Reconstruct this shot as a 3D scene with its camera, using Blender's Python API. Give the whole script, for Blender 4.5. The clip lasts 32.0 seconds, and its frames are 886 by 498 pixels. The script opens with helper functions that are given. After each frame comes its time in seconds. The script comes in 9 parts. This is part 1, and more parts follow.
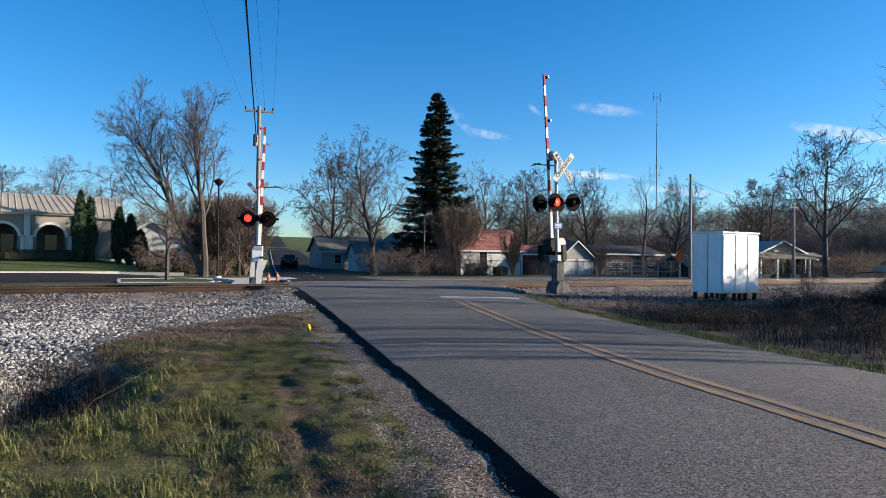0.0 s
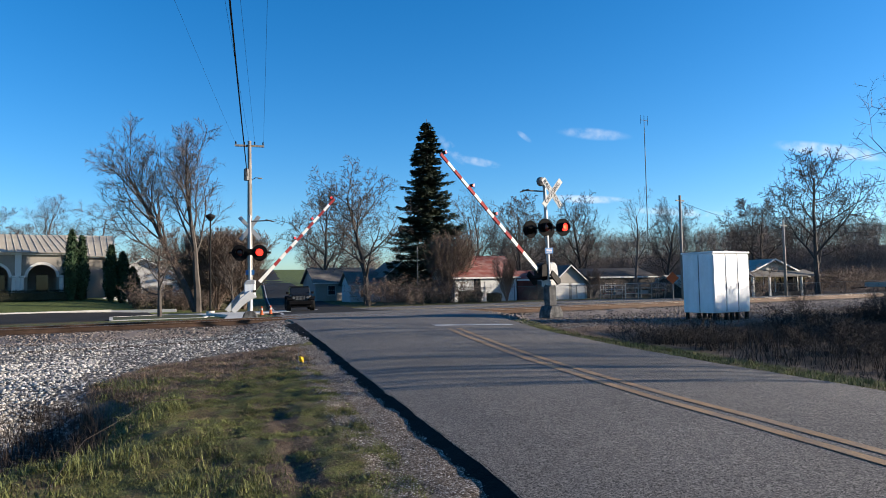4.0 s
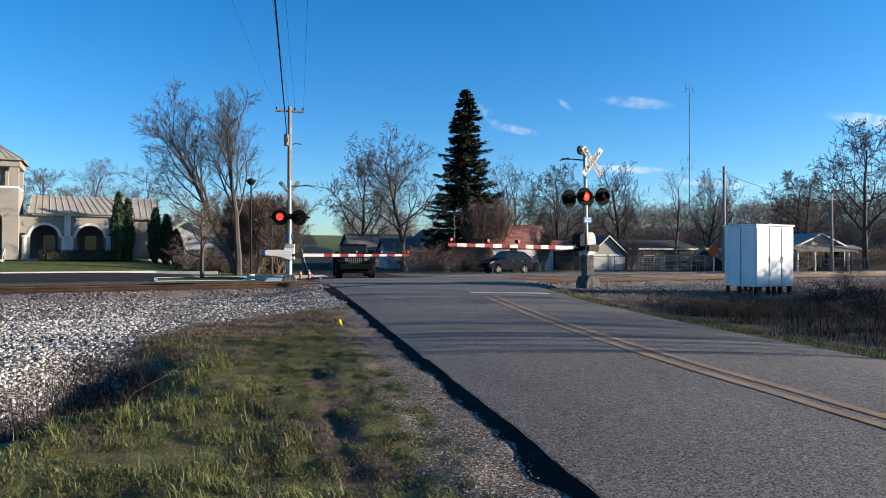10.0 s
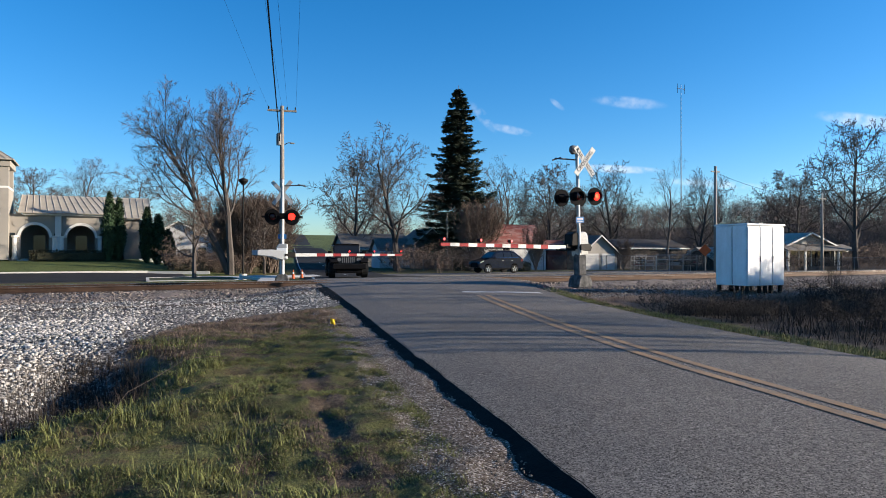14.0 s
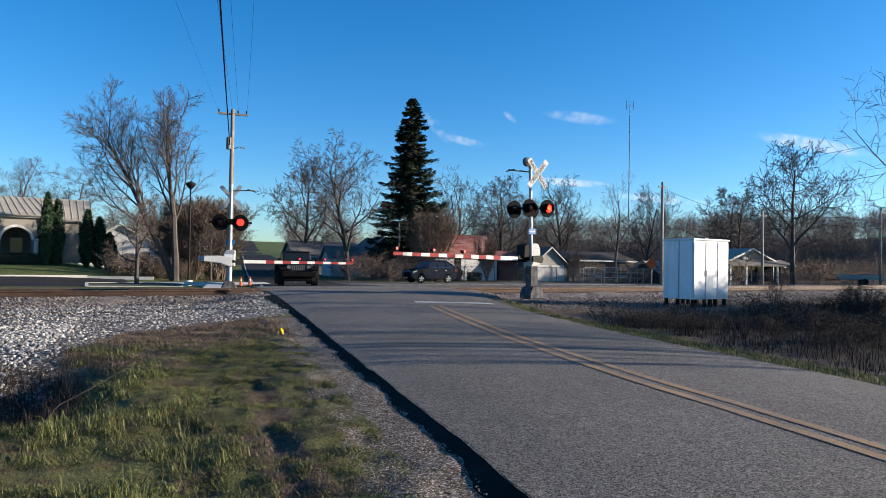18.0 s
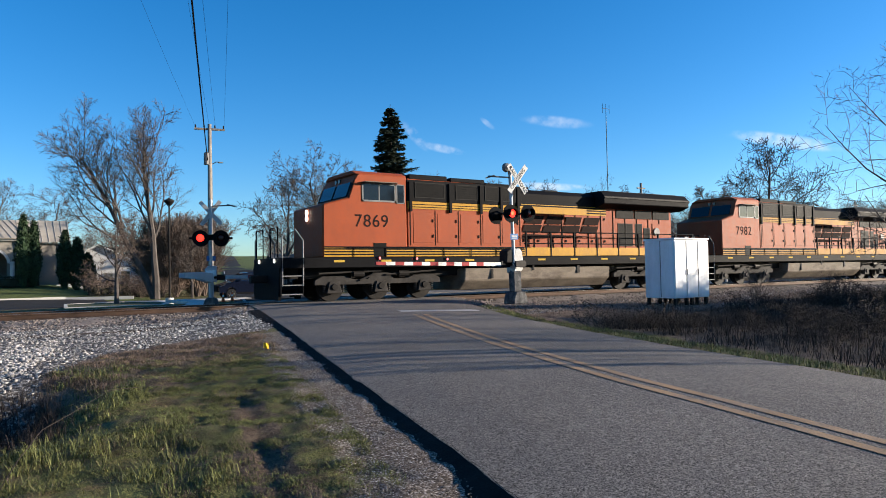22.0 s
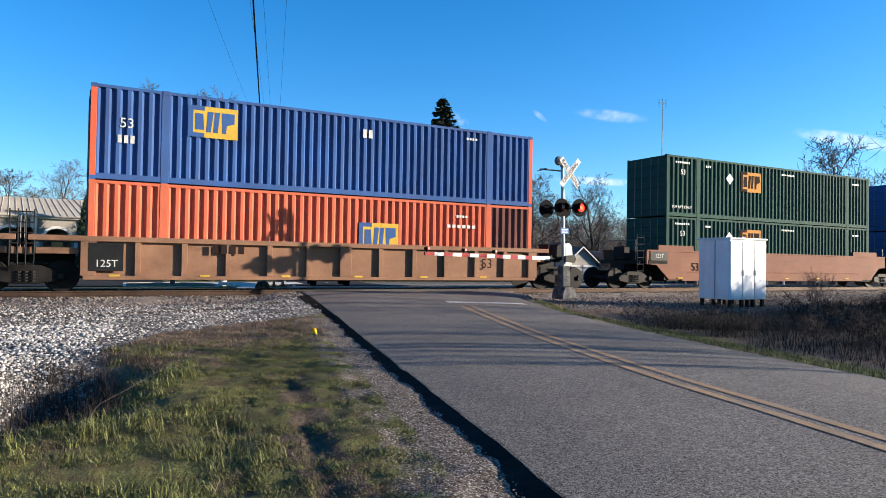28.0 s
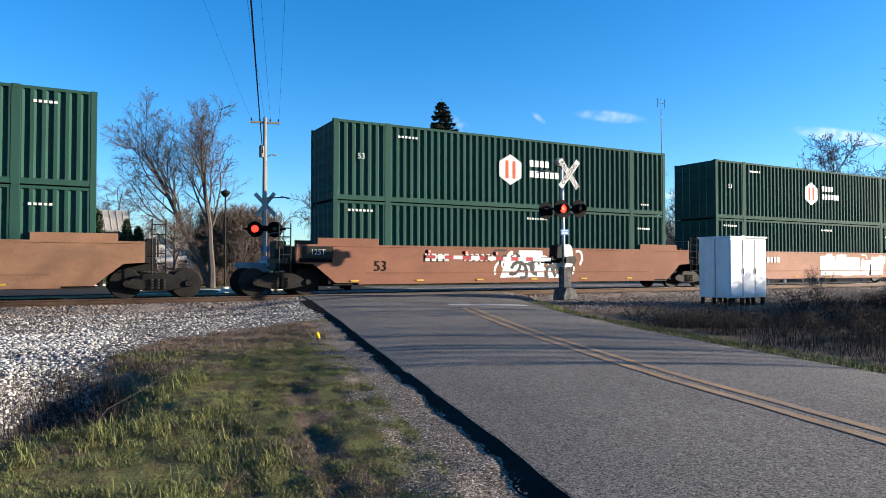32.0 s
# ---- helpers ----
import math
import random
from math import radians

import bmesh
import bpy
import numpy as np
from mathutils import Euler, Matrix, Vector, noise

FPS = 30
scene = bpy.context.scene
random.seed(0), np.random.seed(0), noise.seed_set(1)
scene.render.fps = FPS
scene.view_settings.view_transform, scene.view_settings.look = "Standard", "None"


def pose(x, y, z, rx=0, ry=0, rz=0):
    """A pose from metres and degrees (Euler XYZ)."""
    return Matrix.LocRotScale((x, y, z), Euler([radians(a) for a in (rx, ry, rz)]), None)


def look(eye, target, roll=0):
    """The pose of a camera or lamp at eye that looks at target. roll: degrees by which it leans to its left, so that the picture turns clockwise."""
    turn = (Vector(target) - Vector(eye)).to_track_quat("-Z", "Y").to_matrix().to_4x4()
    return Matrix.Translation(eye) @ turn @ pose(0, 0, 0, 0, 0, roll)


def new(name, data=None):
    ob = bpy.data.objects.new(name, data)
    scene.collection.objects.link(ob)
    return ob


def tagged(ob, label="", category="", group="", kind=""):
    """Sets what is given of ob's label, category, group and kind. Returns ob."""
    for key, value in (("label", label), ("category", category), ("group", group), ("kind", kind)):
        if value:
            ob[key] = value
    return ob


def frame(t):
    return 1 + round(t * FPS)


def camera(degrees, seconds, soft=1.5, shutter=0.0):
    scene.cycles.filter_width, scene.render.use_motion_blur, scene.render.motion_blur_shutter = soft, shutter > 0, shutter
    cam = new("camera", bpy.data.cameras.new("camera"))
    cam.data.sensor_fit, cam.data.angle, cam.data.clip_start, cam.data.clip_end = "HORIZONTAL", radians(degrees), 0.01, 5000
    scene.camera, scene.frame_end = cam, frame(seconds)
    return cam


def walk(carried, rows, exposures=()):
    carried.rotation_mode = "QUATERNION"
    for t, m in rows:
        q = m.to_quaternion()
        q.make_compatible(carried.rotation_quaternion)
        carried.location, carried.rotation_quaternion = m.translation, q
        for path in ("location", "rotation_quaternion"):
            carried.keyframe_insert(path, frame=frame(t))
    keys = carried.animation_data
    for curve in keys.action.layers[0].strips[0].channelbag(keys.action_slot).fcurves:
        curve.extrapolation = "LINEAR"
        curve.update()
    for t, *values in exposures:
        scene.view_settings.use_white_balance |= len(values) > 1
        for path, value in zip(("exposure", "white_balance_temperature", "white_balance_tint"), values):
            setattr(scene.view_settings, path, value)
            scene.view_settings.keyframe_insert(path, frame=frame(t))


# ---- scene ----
cam = camera(65.78, 32.0, soft=0.9)
PATH = [  # seconds, x, y, z, heading, pitch, roll
    (0.0, -0.279, -24.275, 0.940, -28.96, 0.66, 0.70),
    (0.5, -0.288, -24.327, 0.926, -28.00, 1.18, 1.65),
    (1.0, -0.323, -24.368, 0.918, -27.32, 0.83, 1.64),
    (1.5, -0.284, -24.370, 0.944, -27.96, 1.33, -0.27),
    (2.0, -0.283, -24.398, 0.933, -26.94, 2.83, -1.57),
    (2.5, -0.291, -24.450, 0.935, -23.75, 3.26, -2.91),
    (3.0, -0.333, -24.496, 0.967, -23.16, 3.77, -2.53),
    (3.5, -0.299, -24.482, 0.952, -26.70, 4.49, -0.86),
    (4.0, -0.263, -24.378, 0.944, -29.50, 3.00, -1.04),
    (4.5, -0.314, -24.378, 0.958, -30.22, 2.76, -0.55),
    (6.5, -0.328, -24.434, 0.947, -28.32, -0.17, -0.18),
    (7.0, -0.329, -24.475, 0.920, -25.82, -0.15, -1.89),
    (7.5, -0.338, -24.474, 0.915, -26.31, 0.47, -0.25),
    (8.0, -0.357, -24.506, 0.885, -24.51, 1.09, -0.69),
    (8.5, -0.301, -24.409, 0.897, -26.54, 0.54, -0.80),
    (9.0, -0.307, -24.387, 0.898, -26.22, 0.57, 0.32),
    (9.5, -0.288, -24.384, 0.895, -26.91, -0.08, 0.17),
    (10.0, -0.298, -24.400, 0.914, -26.42, 0.37, 0.11),
    (10.5, -0.276, -24.381, 0.901, -27.50, 0.78, -0.28),
    (11.0, -0.273, -24.376, 0.880, -27.80, 0.10, 0.19),
    (11.5, -0.286, -24.373, 0.909, -29.05, 0.37, 0.43),
    (12.0, -0.305, -24.425, 0.903, -28.39, 0.52, 0.34),
    (12.5, -0.305, -24.442, 0.903, -27.94, 0.84, 0.07),
    (13.0, -0.323, -24.402, 0.917, -28.01, 0.29, -0.14),
    (13.5, -0.319, -24.423, 0.908, -27.16, 0.38, -0.08),
    (15.5, -0.307, -24.381, 0.918, -27.18, -0.11, 0.49),
    (16.0, -0.273, -24.347, 0.906, -29.13, -0.34, 0.93),
    (16.5, -0.284, -24.292, 0.931, -29.17, 0.60, 0.68),
    (17.0, -0.288, -24.333, 0.910, -29.07, 0.92, 0.94),
    (17.5, -0.279, -24.318, 0.909, -29.82, 0.86, 1.11),
    (18.0, -0.276, -24.264, 0.917, -31.09, 1.17, 1.02),
    (18.5, -0.290, -24.262, 0.914, -30.69, 1.44, 1.03),
    (19.0, -0.291, -24.297, 0.913, -31.53, 1.67, 0.32),
    (19.5, -0.271, -24.261, 0.906, -32.17, 1.79, 0.20),
    (20.0, -0.292, -24.305, 0.918, -31.85, 1.68, 0.26),
    (20.5, -0.275, -24.212, 0.926, -33.15, 1.68, 0.54),
    (21.0, -0.289, -24.217, 0.930, -33.50, 1.94, 0.32),
    (21.5, -0.271, -24.257, 0.950, -32.97, 1.85, 0.42),
    (22.0, -0.290, -24.269, 0.920, -32.56, 1.83, -1.06),
    (22.5, -0.298, -24.299, 0.930, -31.90, 2.22, -0.19),
    (23.0, -0.326, -24.330, 0.930, -32.10, 2.41, -0.12),
    (23.5, -0.323, -24.331, 0.917, -31.99, 2.24, -0.80),
    (24.0, -0.324, -24.328, 0.921, -29.97, 1.96, -0.75),
    (24.5, -0.340, -24.324, 0.920, -30.01, 1.30, -0.88),
    (25.0, -0.326, -24.351, 0.924, -29.66, 1.47, -0.91),
    (25.5, -0.334, -24.348, 0.914, -29.06, 1.45, -0.60),
    (27.5, -0.315, -24.278, 0.916, -28.74, 0.96, 0.03),
    (28.0, -0.291, -24.205, 0.921, -28.57, 1.12, 0.92),
    (28.5, -0.309, -24.258, 0.906, -27.29, 1.32, 0.50),
    (29.0, -0.358, -24.343, 0.886, -28.00, 1.94, 0.45),
    (29.5, -0.303, -24.301, 0.900, -28.49, 1.33, 0.34),
    (30.0, -0.274, -24.273, 0.906, -28.77, 1.72, -0.06),
    (30.5, -0.264, -24.260, 0.908, -28.21, 1.75, -0.15),
    (31.0, -0.288, -24.283, 0.907, -28.27, 1.56, -0.03),
    (31.5, -0.302, -24.301, 0.899, -28.42, 1.32, 0.24),
    (32.0, -0.331, -24.295, 0.907, -28.48, 1.40, 0.02),
]
walk(cam, [(t, pose(x, y, z, 90 + p, 0, a) @ pose(0, 0, 0, 0, 0, r)) for t, x, y, z, a, p, r in PATH], exposures=[(0, 1.30), (21, 1.30), (25, 1.50), (32, 1.60)])

# ---- light ----
SUN_FROM = Vector((0.868, -0.452, 0.205)).normalized()
sun_data = bpy.data.lights.new("sun", "SUN")
sun_data.energy, sun_data.angle, sun_data.color = 5.0, radians(0.53), (1.0, 0.875, 0.72)
sun = new("sun", sun_data)
sun.matrix_basis = look((60, -40, 40), Vector((60, -40, 40)) - SUN_FROM)
world = bpy.data.worlds.new("sky")
scene.world = world
world.use_nodes = True


def sky_nodes():
    nt = world.node_tree
    nt.nodes.clear()
    out = nt.nodes.new("ShaderNodeOutputWorld")
    bg = nt.nodes.new("ShaderNodeBackground")
    sky = nt.nodes.new("ShaderNodeTexSky")
    sky.sky_type, sky.sun_disc = "NISHITA", False
    sky.sun_elevation = math.asin(SUN_FROM.z)
    sky.sun_rotation = math.atan2(SUN_FROM.x, SUN_FROM.y)
    sky.altitude, sky.air_density, sky.dust_density, sky.ozone_density = 1200, 1.0, 1.2, 2.2
    bg.inputs["Strength"].default_value = 0.080
    # thin high cloud: a few wisps near the horizon
    co = nt.nodes.new("ShaderNodeTexCoord")
    total = None
    wisps = [(30.4, 11.2, 1.5, 0.42, -48, 0.34), (32.5, 10.2, 1.9, 0.34, -12, 0.36), (36.5, 12.1, 0.7, 0.22, -40, 0.26), (42.2, 12.0, 2.6, 0.46, -8, 0.30),
             (41.2, 6.8, 3.4, 0.32, -4, 0.8), (48.5, 5.4, 4.0, 0.3, -6, 0.6), (59.3, 9.2, 3.6, 0.5, -14, 0.7)]
    for bearing, up, wide, high, lean, much in wisps:
        b, e, a = radians(bearing), radians(up), radians(lean)
        ahead = Vector((math.sin(b) * math.cos(e), math.cos(b) * math.cos(e), math.sin(e)))
        side = Vector((math.cos(b), -math.sin(b), 0))
        above = side.cross(ahead)
        u, v = side * math.cos(a) + above * math.sin(a), above * math.cos(a) - side * math.sin(a)
        terms = []
        for axis, size in ((u, wide), (v, high)):
            d = nt.nodes.new("ShaderNodeVectorMath")
            d.operation = "DOT_PRODUCT"
            d.inputs[1].default_value = axis / math.sin(radians(size))
            nt.links.new(co.outputs["Generated"], d.inputs[0])
            sub = nt.nodes.new("ShaderNodeMath")
            sub.operation = "SUBTRACT"
            sub.inputs[1].default_value = ahead.dot(axis) / math.sin(radians(size))
            nt.links.new(d.outputs["Value"], sub.inputs[0])
            sq = nt.nodes.new("ShaderNodeMath")
            sq.operation = "MULTIPLY"
            nt.links.new(sub.outputs[0], sq.inputs[0])
            nt.links.new(sub.outputs[0], sq.inputs[1])
            terms.append(sq)
        add = nt.nodes.new("ShaderNodeMath")
        nt.links.new(terms[0].outputs[0], add.inputs[0])
        nt.links.new(terms[1].outputs[0], add.inputs[1])
        fall = nt.nodes.new("ShaderNodeMapRange")
        fall.interpolation_type = "SMOOTHERSTEP"
        fall.inputs["From Min"].default_value, fall.inputs["From Max"].default_value = 1.6, 0.0
        fall.inputs["To Min"].default_value, fall.inputs["To Max"].default_value = 0.0, much
        nt.links.new(add.outputs[0], fall.inputs["Value"])
        if total is None:
            total = fall.outputs[0]
        else:
            mx = nt.nodes.new("ShaderNodeMath")
            mx.operation = "MAXIMUM"
            nt.links.new(total, mx.inputs[0])
            nt.links.new(fall.outputs[0], mx.inputs[1])
            total = mx.outputs[0]
    noise_tex = nt.nodes.new("ShaderNodeTexNoise")
    noise_tex.inputs["Scale"].default_value, noise_tex.inputs["Detail"].default_value = 60, 8
    nt.links.new(co.outputs["Generated"], noise_tex.inputs["Vector"])
    wisp = nt.nodes.new("ShaderNodeMath")
    wisp.operation = "MULTIPLY"
    wisp.use_clamp = True
    edge = nt.nodes.new("ShaderNodeMapRange")
    edge.inputs["From Min"].default_value, edge.inputs["From Max"].default_value = 0.34, 0.72
    nt.links.new(noise_tex.outputs["Fac"], edge.inputs["Value"])
    nt.links.new(total, wisp.inputs[0])
    nt.links.new(edge.outputs[0], wisp.inputs[1])
    mix = nt.nodes.new("ShaderNodeMix")
    mix.data_type = "RGBA"
    mix.inputs["B"].default_value = (5.2, 5.4, 5.8, 1)
    nt.links.new(wisp.outputs[0], mix.inputs["Factor"])
    hue = nt.nodes.new("ShaderNodeHueSaturation")
    hue.inputs["Saturation"].default_value = 1.24
    balance = nt.nodes.new("ShaderNodeVectorMath")
    balance.operation = "MULTIPLY"
    balance.inputs[1].default_value = (0.84, 1.0, 1.20)
    nt.links.new(sky.outputs[0], balance.inputs[0])
    nt.links.new(balance.outputs[0], hue.inputs["Color"])
    nt.links.new(hue.outputs[0], mix.inputs["A"])
    nt.links.new(mix.outputs["Result"], bg.inputs["Color"])
    nt.links.new(bg.outputs[0], out.inputs["Surface"])


sky_nodes()


# ---- materials ----
def surf(name, rgb, rough=0.75, metal=0.0, s1=1.2, a1=0.2, s2=18.0, a2=0.12, bump=0.08, grime=None, grime_scale=(1, 1, 1), grime_much=0.0,
         rand=0.0, island=0.0, spec=0.25, coat=0.0):
    """A worn surface: its colour varies at two scales, with a fine relief; grime: a second colour in patches."""
    m = bpy.data.materials.new(name)
    m.use_nodes = True
    nt = m.node_tree
    bsdf = nt.nodes["Principled BSDF"]
    co = nt.nodes.new("ShaderNodeTexCoord")

    def noise_at(scale, detail=5.0, rough_=0.6, stretch=None):
        n = nt.nodes.new("ShaderNodeTexNoise")
        n.inputs["Scale"].default_value, n.inputs["Detail"].default_value, n.inputs["Roughness"].default_value = scale, detail, rough_
        if stretch:
            mp = nt.nodes.new("ShaderNodeMapping")
            mp.inputs["Scale"].default_value = stretch
            nt.links.new(co.outputs["Object"], mp.inputs["Vector"])
            nt.links.new(mp.outputs[0], n.inputs["Vector"])
        else:
            nt.links.new(co.outputs["Object"], n.inputs["Vector"])
        return n.outputs["Fac"]

    def value(fac, low, high, f0=0.3, f1=0.7):
        r = nt.nodes.new("ShaderNodeMapRange")
        r.inputs["From Min"].default_value, r.inputs["From Max"].default_value = f0, f1
        r.inputs["To Min"].default_value, r.inputs["To Max"].default_value = low, high
        nt.links.new(fac, r.inputs["Value"])
        return r.outputs[0]

    def times(a, b):
        p = nt.nodes.new("ShaderNodeMath")
        p.operation = "MULTIPLY"
        nt.links.new(a, p.inputs[0])
        nt.links.new(b, p.inputs[1])
        return p.outputs[0]

    n2 = noise_at(s2)
    bright = times(value(noise_at(s1), 1 - a1, 1 + a1), value(n2, 1 - a2, 1 + a2))
    if rand:
        info = nt.nodes.new("ShaderNodeObjectInfo")
        bright = times(bright, value(info.outputs["Random"], 1 - rand, 1 + rand, 0, 1))
    if island:
        geo = nt.nodes.new("ShaderNodeNewGeometry")
        bright = times(bright, value(geo.outputs["Random Per Island"], 1 - island, 1 + island, 0, 1))
    base = nt.nodes.new("ShaderNodeRGB")
    base.outputs[0].default_value = (*rgb, 1)
    colour = base.outputs[0]
    if grime:
        mix = nt.nodes.new("ShaderNodeMix")
        mix.data_type = "RGBA"
        nt.links.new(colour, mix.inputs["A"])
        mix.inputs["B"].default_value = (*grime, 1)
        nt.links.new(value(noise_at(1.0, 6.0, 0.65, grime_scale), 0, grime_much, 0.42, 0.68), mix.inputs["Factor"])
        colour = mix.outputs["Result"]
    tint = nt.nodes.new("ShaderNodeVectorMath")
    tint.operation = "SCALE"
    nt.links.new(colour, tint.inputs[0])
    nt.links.new(bright, tint.inputs["Scale"])
    nt.links.new(tint.outputs[0], bsdf.inputs["Base Color"])
    nt.links.new(value(n2, max(rough - 0.1, 0.02), min(rough + 0.1, 1)), bsdf.inputs["Roughness"])
    bsdf.inputs["Metallic"].default_value, bsdf.inputs["Specular IOR Level"].default_value = metal, spec
    bsdf.inputs["Coat Weight"].default_value = coat
    if bump:
        b = nt.nodes.new("ShaderNodeBump")
        b.inputs["Strength"].default_value, b.inputs["Distance"].default_value = bump, 0.02
        nt.links.new(n2, b.inputs["Height"])
        nt.links.new(b.outputs[0], bsdf.inputs["Normal"])
    return m


def glow(name, rgb, strength):
    m = bpy.data.materials.new(name)
    m.use_nodes = True
    b = m.node_tree.nodes["Principled BSDF"]
    b.inputs["Base Color"].default_value = (*rgb, 1)
    b.inputs["Emission Color"].default_value, b.inputs["Emission Strength"].default_value = (*rgb, 1), strength
    return m


def glass(name, rgb, rough=0.05):
    """Dark tinted window glass, mirror-smooth."""
    m = bpy.data.materials.new(name)
    m.use_nodes = True
    b = m.node_tree.nodes["Principled BSDF"]
    b.inputs["Base Color"].default_value, b.inputs["Roughness"].default_value = (*rgb, 1), rough
    b.inputs["IOR"].default_value, b.inputs["Specular IOR Level"].default_value = 1.5, 0.4
    return m


def asphalt():
    """Worn chip-sealed asphalt: pale and dark chips, wheel paths, patches of dust and fine cracks."""
    m = surf("asphalt", (0.122, 0.109, 0.097), 0.92, s1=0.35, a1=0.14, s2=30, a2=0.25, bump=0.0, grime=(0.092, 0.082, 0.075), grime_scale=(0.9, 0.16, 1), grime_much=0.5, spec=0.25)
    nt = m.node_tree
    bsdf = nt.nodes["Principled BSDF"]
    co = nt.nodes.new("ShaderNodeTexCoord")
    old = bsdf.inputs["Base Color"].links[0].from_socket
    for scale, low, high, power in ((90.0, 0.15, 1.85, 1.0), (40.0, 0.78, 1.22, 1.0)):
        chips = nt.nodes.new("ShaderNodeTexVoronoi")
        chips.inputs["Scale"].default_value = scale
        nt.links.new(co.outputs["Object"], chips.inputs["Vector"])
        sep = nt.nodes.new("ShaderNodeSeparateColor")
        nt.links.new(chips.outputs["Color"], sep.inputs[0])
        rng_ = nt.nodes.new("ShaderNodeMapRange")
        rng_.inputs["To Min"].default_value, rng_.inputs["To Max"].default_value = low, high
        nt.links.new(sep.outputs[0], rng_.inputs["Value"])
        sc = nt.nodes.new("ShaderNodeVectorMath")
        sc.operation = "SCALE"
        nt.links.new(old, sc.inputs[0])
        nt.links.new(rng_.outputs[0], sc.inputs["Scale"])
        old = sc.outputs[0]
    nt.links.new(old, bsdf.inputs["Base Color"])
    bump = nt.nodes.new("ShaderNodeBump")
    bump.inputs["Strength"].default_value, bump.inputs["Distance"].default_value = 0.8, 0.012
    grain = nt.nodes.new("ShaderNodeTexNoise")
    grain.inputs["Scale"].default_value, grain.inputs["Detail"].default_value, grain.inputs["Roughness"].default_value = 55, 5, 0.75
    nt.links.new(co.outputs["Object"], grain.inputs["Vector"])
    nt.links.new(grain.outputs["Fac"], bump.inputs["Height"])
    nt.links.new(bump.outputs[0], bsdf.inputs["Normal"])
    return m


ASPHALT = asphalt()
ASPHALT_DARK = surf("new_asphalt", (0.029, 0.028, 0.028), 0.95, s1=0.5, a1=0.15, s2=40, a2=0.25, bump=0.3, spec=0.08)
CONCRETE = surf("concrete", (0.470, 0.450, 0.410), 0.9, s1=1.0, a1=0.15, s2=25, a2=0.12, bump=0.15, grime=(0.250, 0.235, 0.210), grime_scale=(2, 2, 2), grime_much=0.5)
STEEL_RUST = surf("rusty_rail_steel", (0.061, 0.037, 0.026), 0.7, 0.5, s1=3, a1=0.25, bump=0.1)
RAIL_TOP = surf("worn_rail_head", (0.302, 0.288, 0.274), 0.3, 0.9, s1=3, a1=0.1, bump=0.02)
TIE = surf("creosoted_timber", (0.054, 0.040, 0.030), 0.9, s1=4, a1=0.3, s2=25, a2=0.3, bump=0.4, rand=0.3)
YELLOW_PAINT = surf("faded_yellow_paint", (0.300, 0.190, 0.100), 0.85, s1=1.5, a1=0.25, s2=55, a2=0.35, bump=0.3, grime=(0.150, 0.116, 0.088), grime_scale=(3, 3, 3), grime_much=0.85)
WHITE_PAINT_ROAD = surf("faded_white_paint", (0.446, 0.439, 0.432), 0.85, s1=1.5, a1=0.2, s2=55, a2=0.3, bump=0.3, grime=(0.115, 0.108, 0.108), grime_scale=(3, 3, 3), grime_much=0.7)
WHITE = surf("white_enamel", (0.718, 0.727, 0.736), 0.45, s1=1.2, a1=0.06, s2=14, a2=0.04, bump=0.02, grime=(0.442, 0.423, 0.386), grime_scale=(3, 3, 0.6), grime_much=0.35)
SIGN_WHITE = surf("sign_white", (0.500, 0.490, 0.470), 0.75, s1=3, a1=0.08, bump=0.01, grime=(0.368, 0.359, 0.331), grime_scale=(4, 4, 4), grime_much=0.4, spec=0.2)
SIGN_BLACK = surf("sign_black", (0.014, 0.014, 0.014), 0.5, bump=0.0, spec=0.1)
ALU = surf("brushed_aluminium", (0.330, 0.335, 0.340), 0.5, 0.35, s1=2, a1=0.1, s2=30, a2=0.08, bump=0.03)
GALV = surf("galvanised_steel", (0.137, 0.137, 0.137), 0.65, 0.4, s1=4, a1=0.2, bump=0.04)
BLACK = surf("black_paint", (0.0050, 0.0050, 0.0058), 0.85, s1=2, a1=0.3, bump=0.03, spec=0.08)
DARK_METAL = surf("dark_iron", (0.017, 0.0155, 0.0145), 0.65, 0.4, s1=3, a1=0.3, bump=0.1, spec=0.1)
RED_STRIPE = surf("red_reflective", (0.200, 0.020, 0.022), 0.75, s1=4, a1=0.12, bump=0.02, spec=0.2)
BLUE_SIGN = surf("blue_sign", (0.022, 0.115, 0.302), 0.45, s1=5, a1=0.1, bump=0.01)
YELLOW_FLAG = surf("yellow_plastic", (0.48, 0.31, 0.012), 0.5, s1=6, a1=0.1, bump=0.02)
ORANGE_CONE = surf("cone_orange", (0.468, 0.086, 0.022), 0.6, s1=5, a1=0.15)
SIGNAL_RED = glow("signal_red", (1.0, 0.02, 0.012), 2.0)
SIGNAL_AMBER = glow("signal_core", (1.0, 0.06, 0.02), 2.6)
LENS_DARK = glass("dark_red_lens", (0.03, 0.004, 0.004), 0.15)
HEADLIGHT = glow("headlight", (1.0, 0.93, 0.8), 12.0)
CAST = surf("peeling_cast_iron", (0.043, 0.043, 0.045), 0.8, s1=3, a1=0.3, s2=14, a2=0.3, bump=0.2, grime=(0.187, 0.180, 0.173), grime_scale=(5, 5, 4), grime_much=0.6, spec=0.2)
TAIL_DARK = surf("unlit_tail_lens", (0.072, 0.006, 0.006), 0.3, bump=0)
TAIL_RED = glow("tail_light", (0.8, 0.02, 0.02), 0.6)
GLASS_DARK = glass("dark_window", (0.012, 0.014, 0.017))
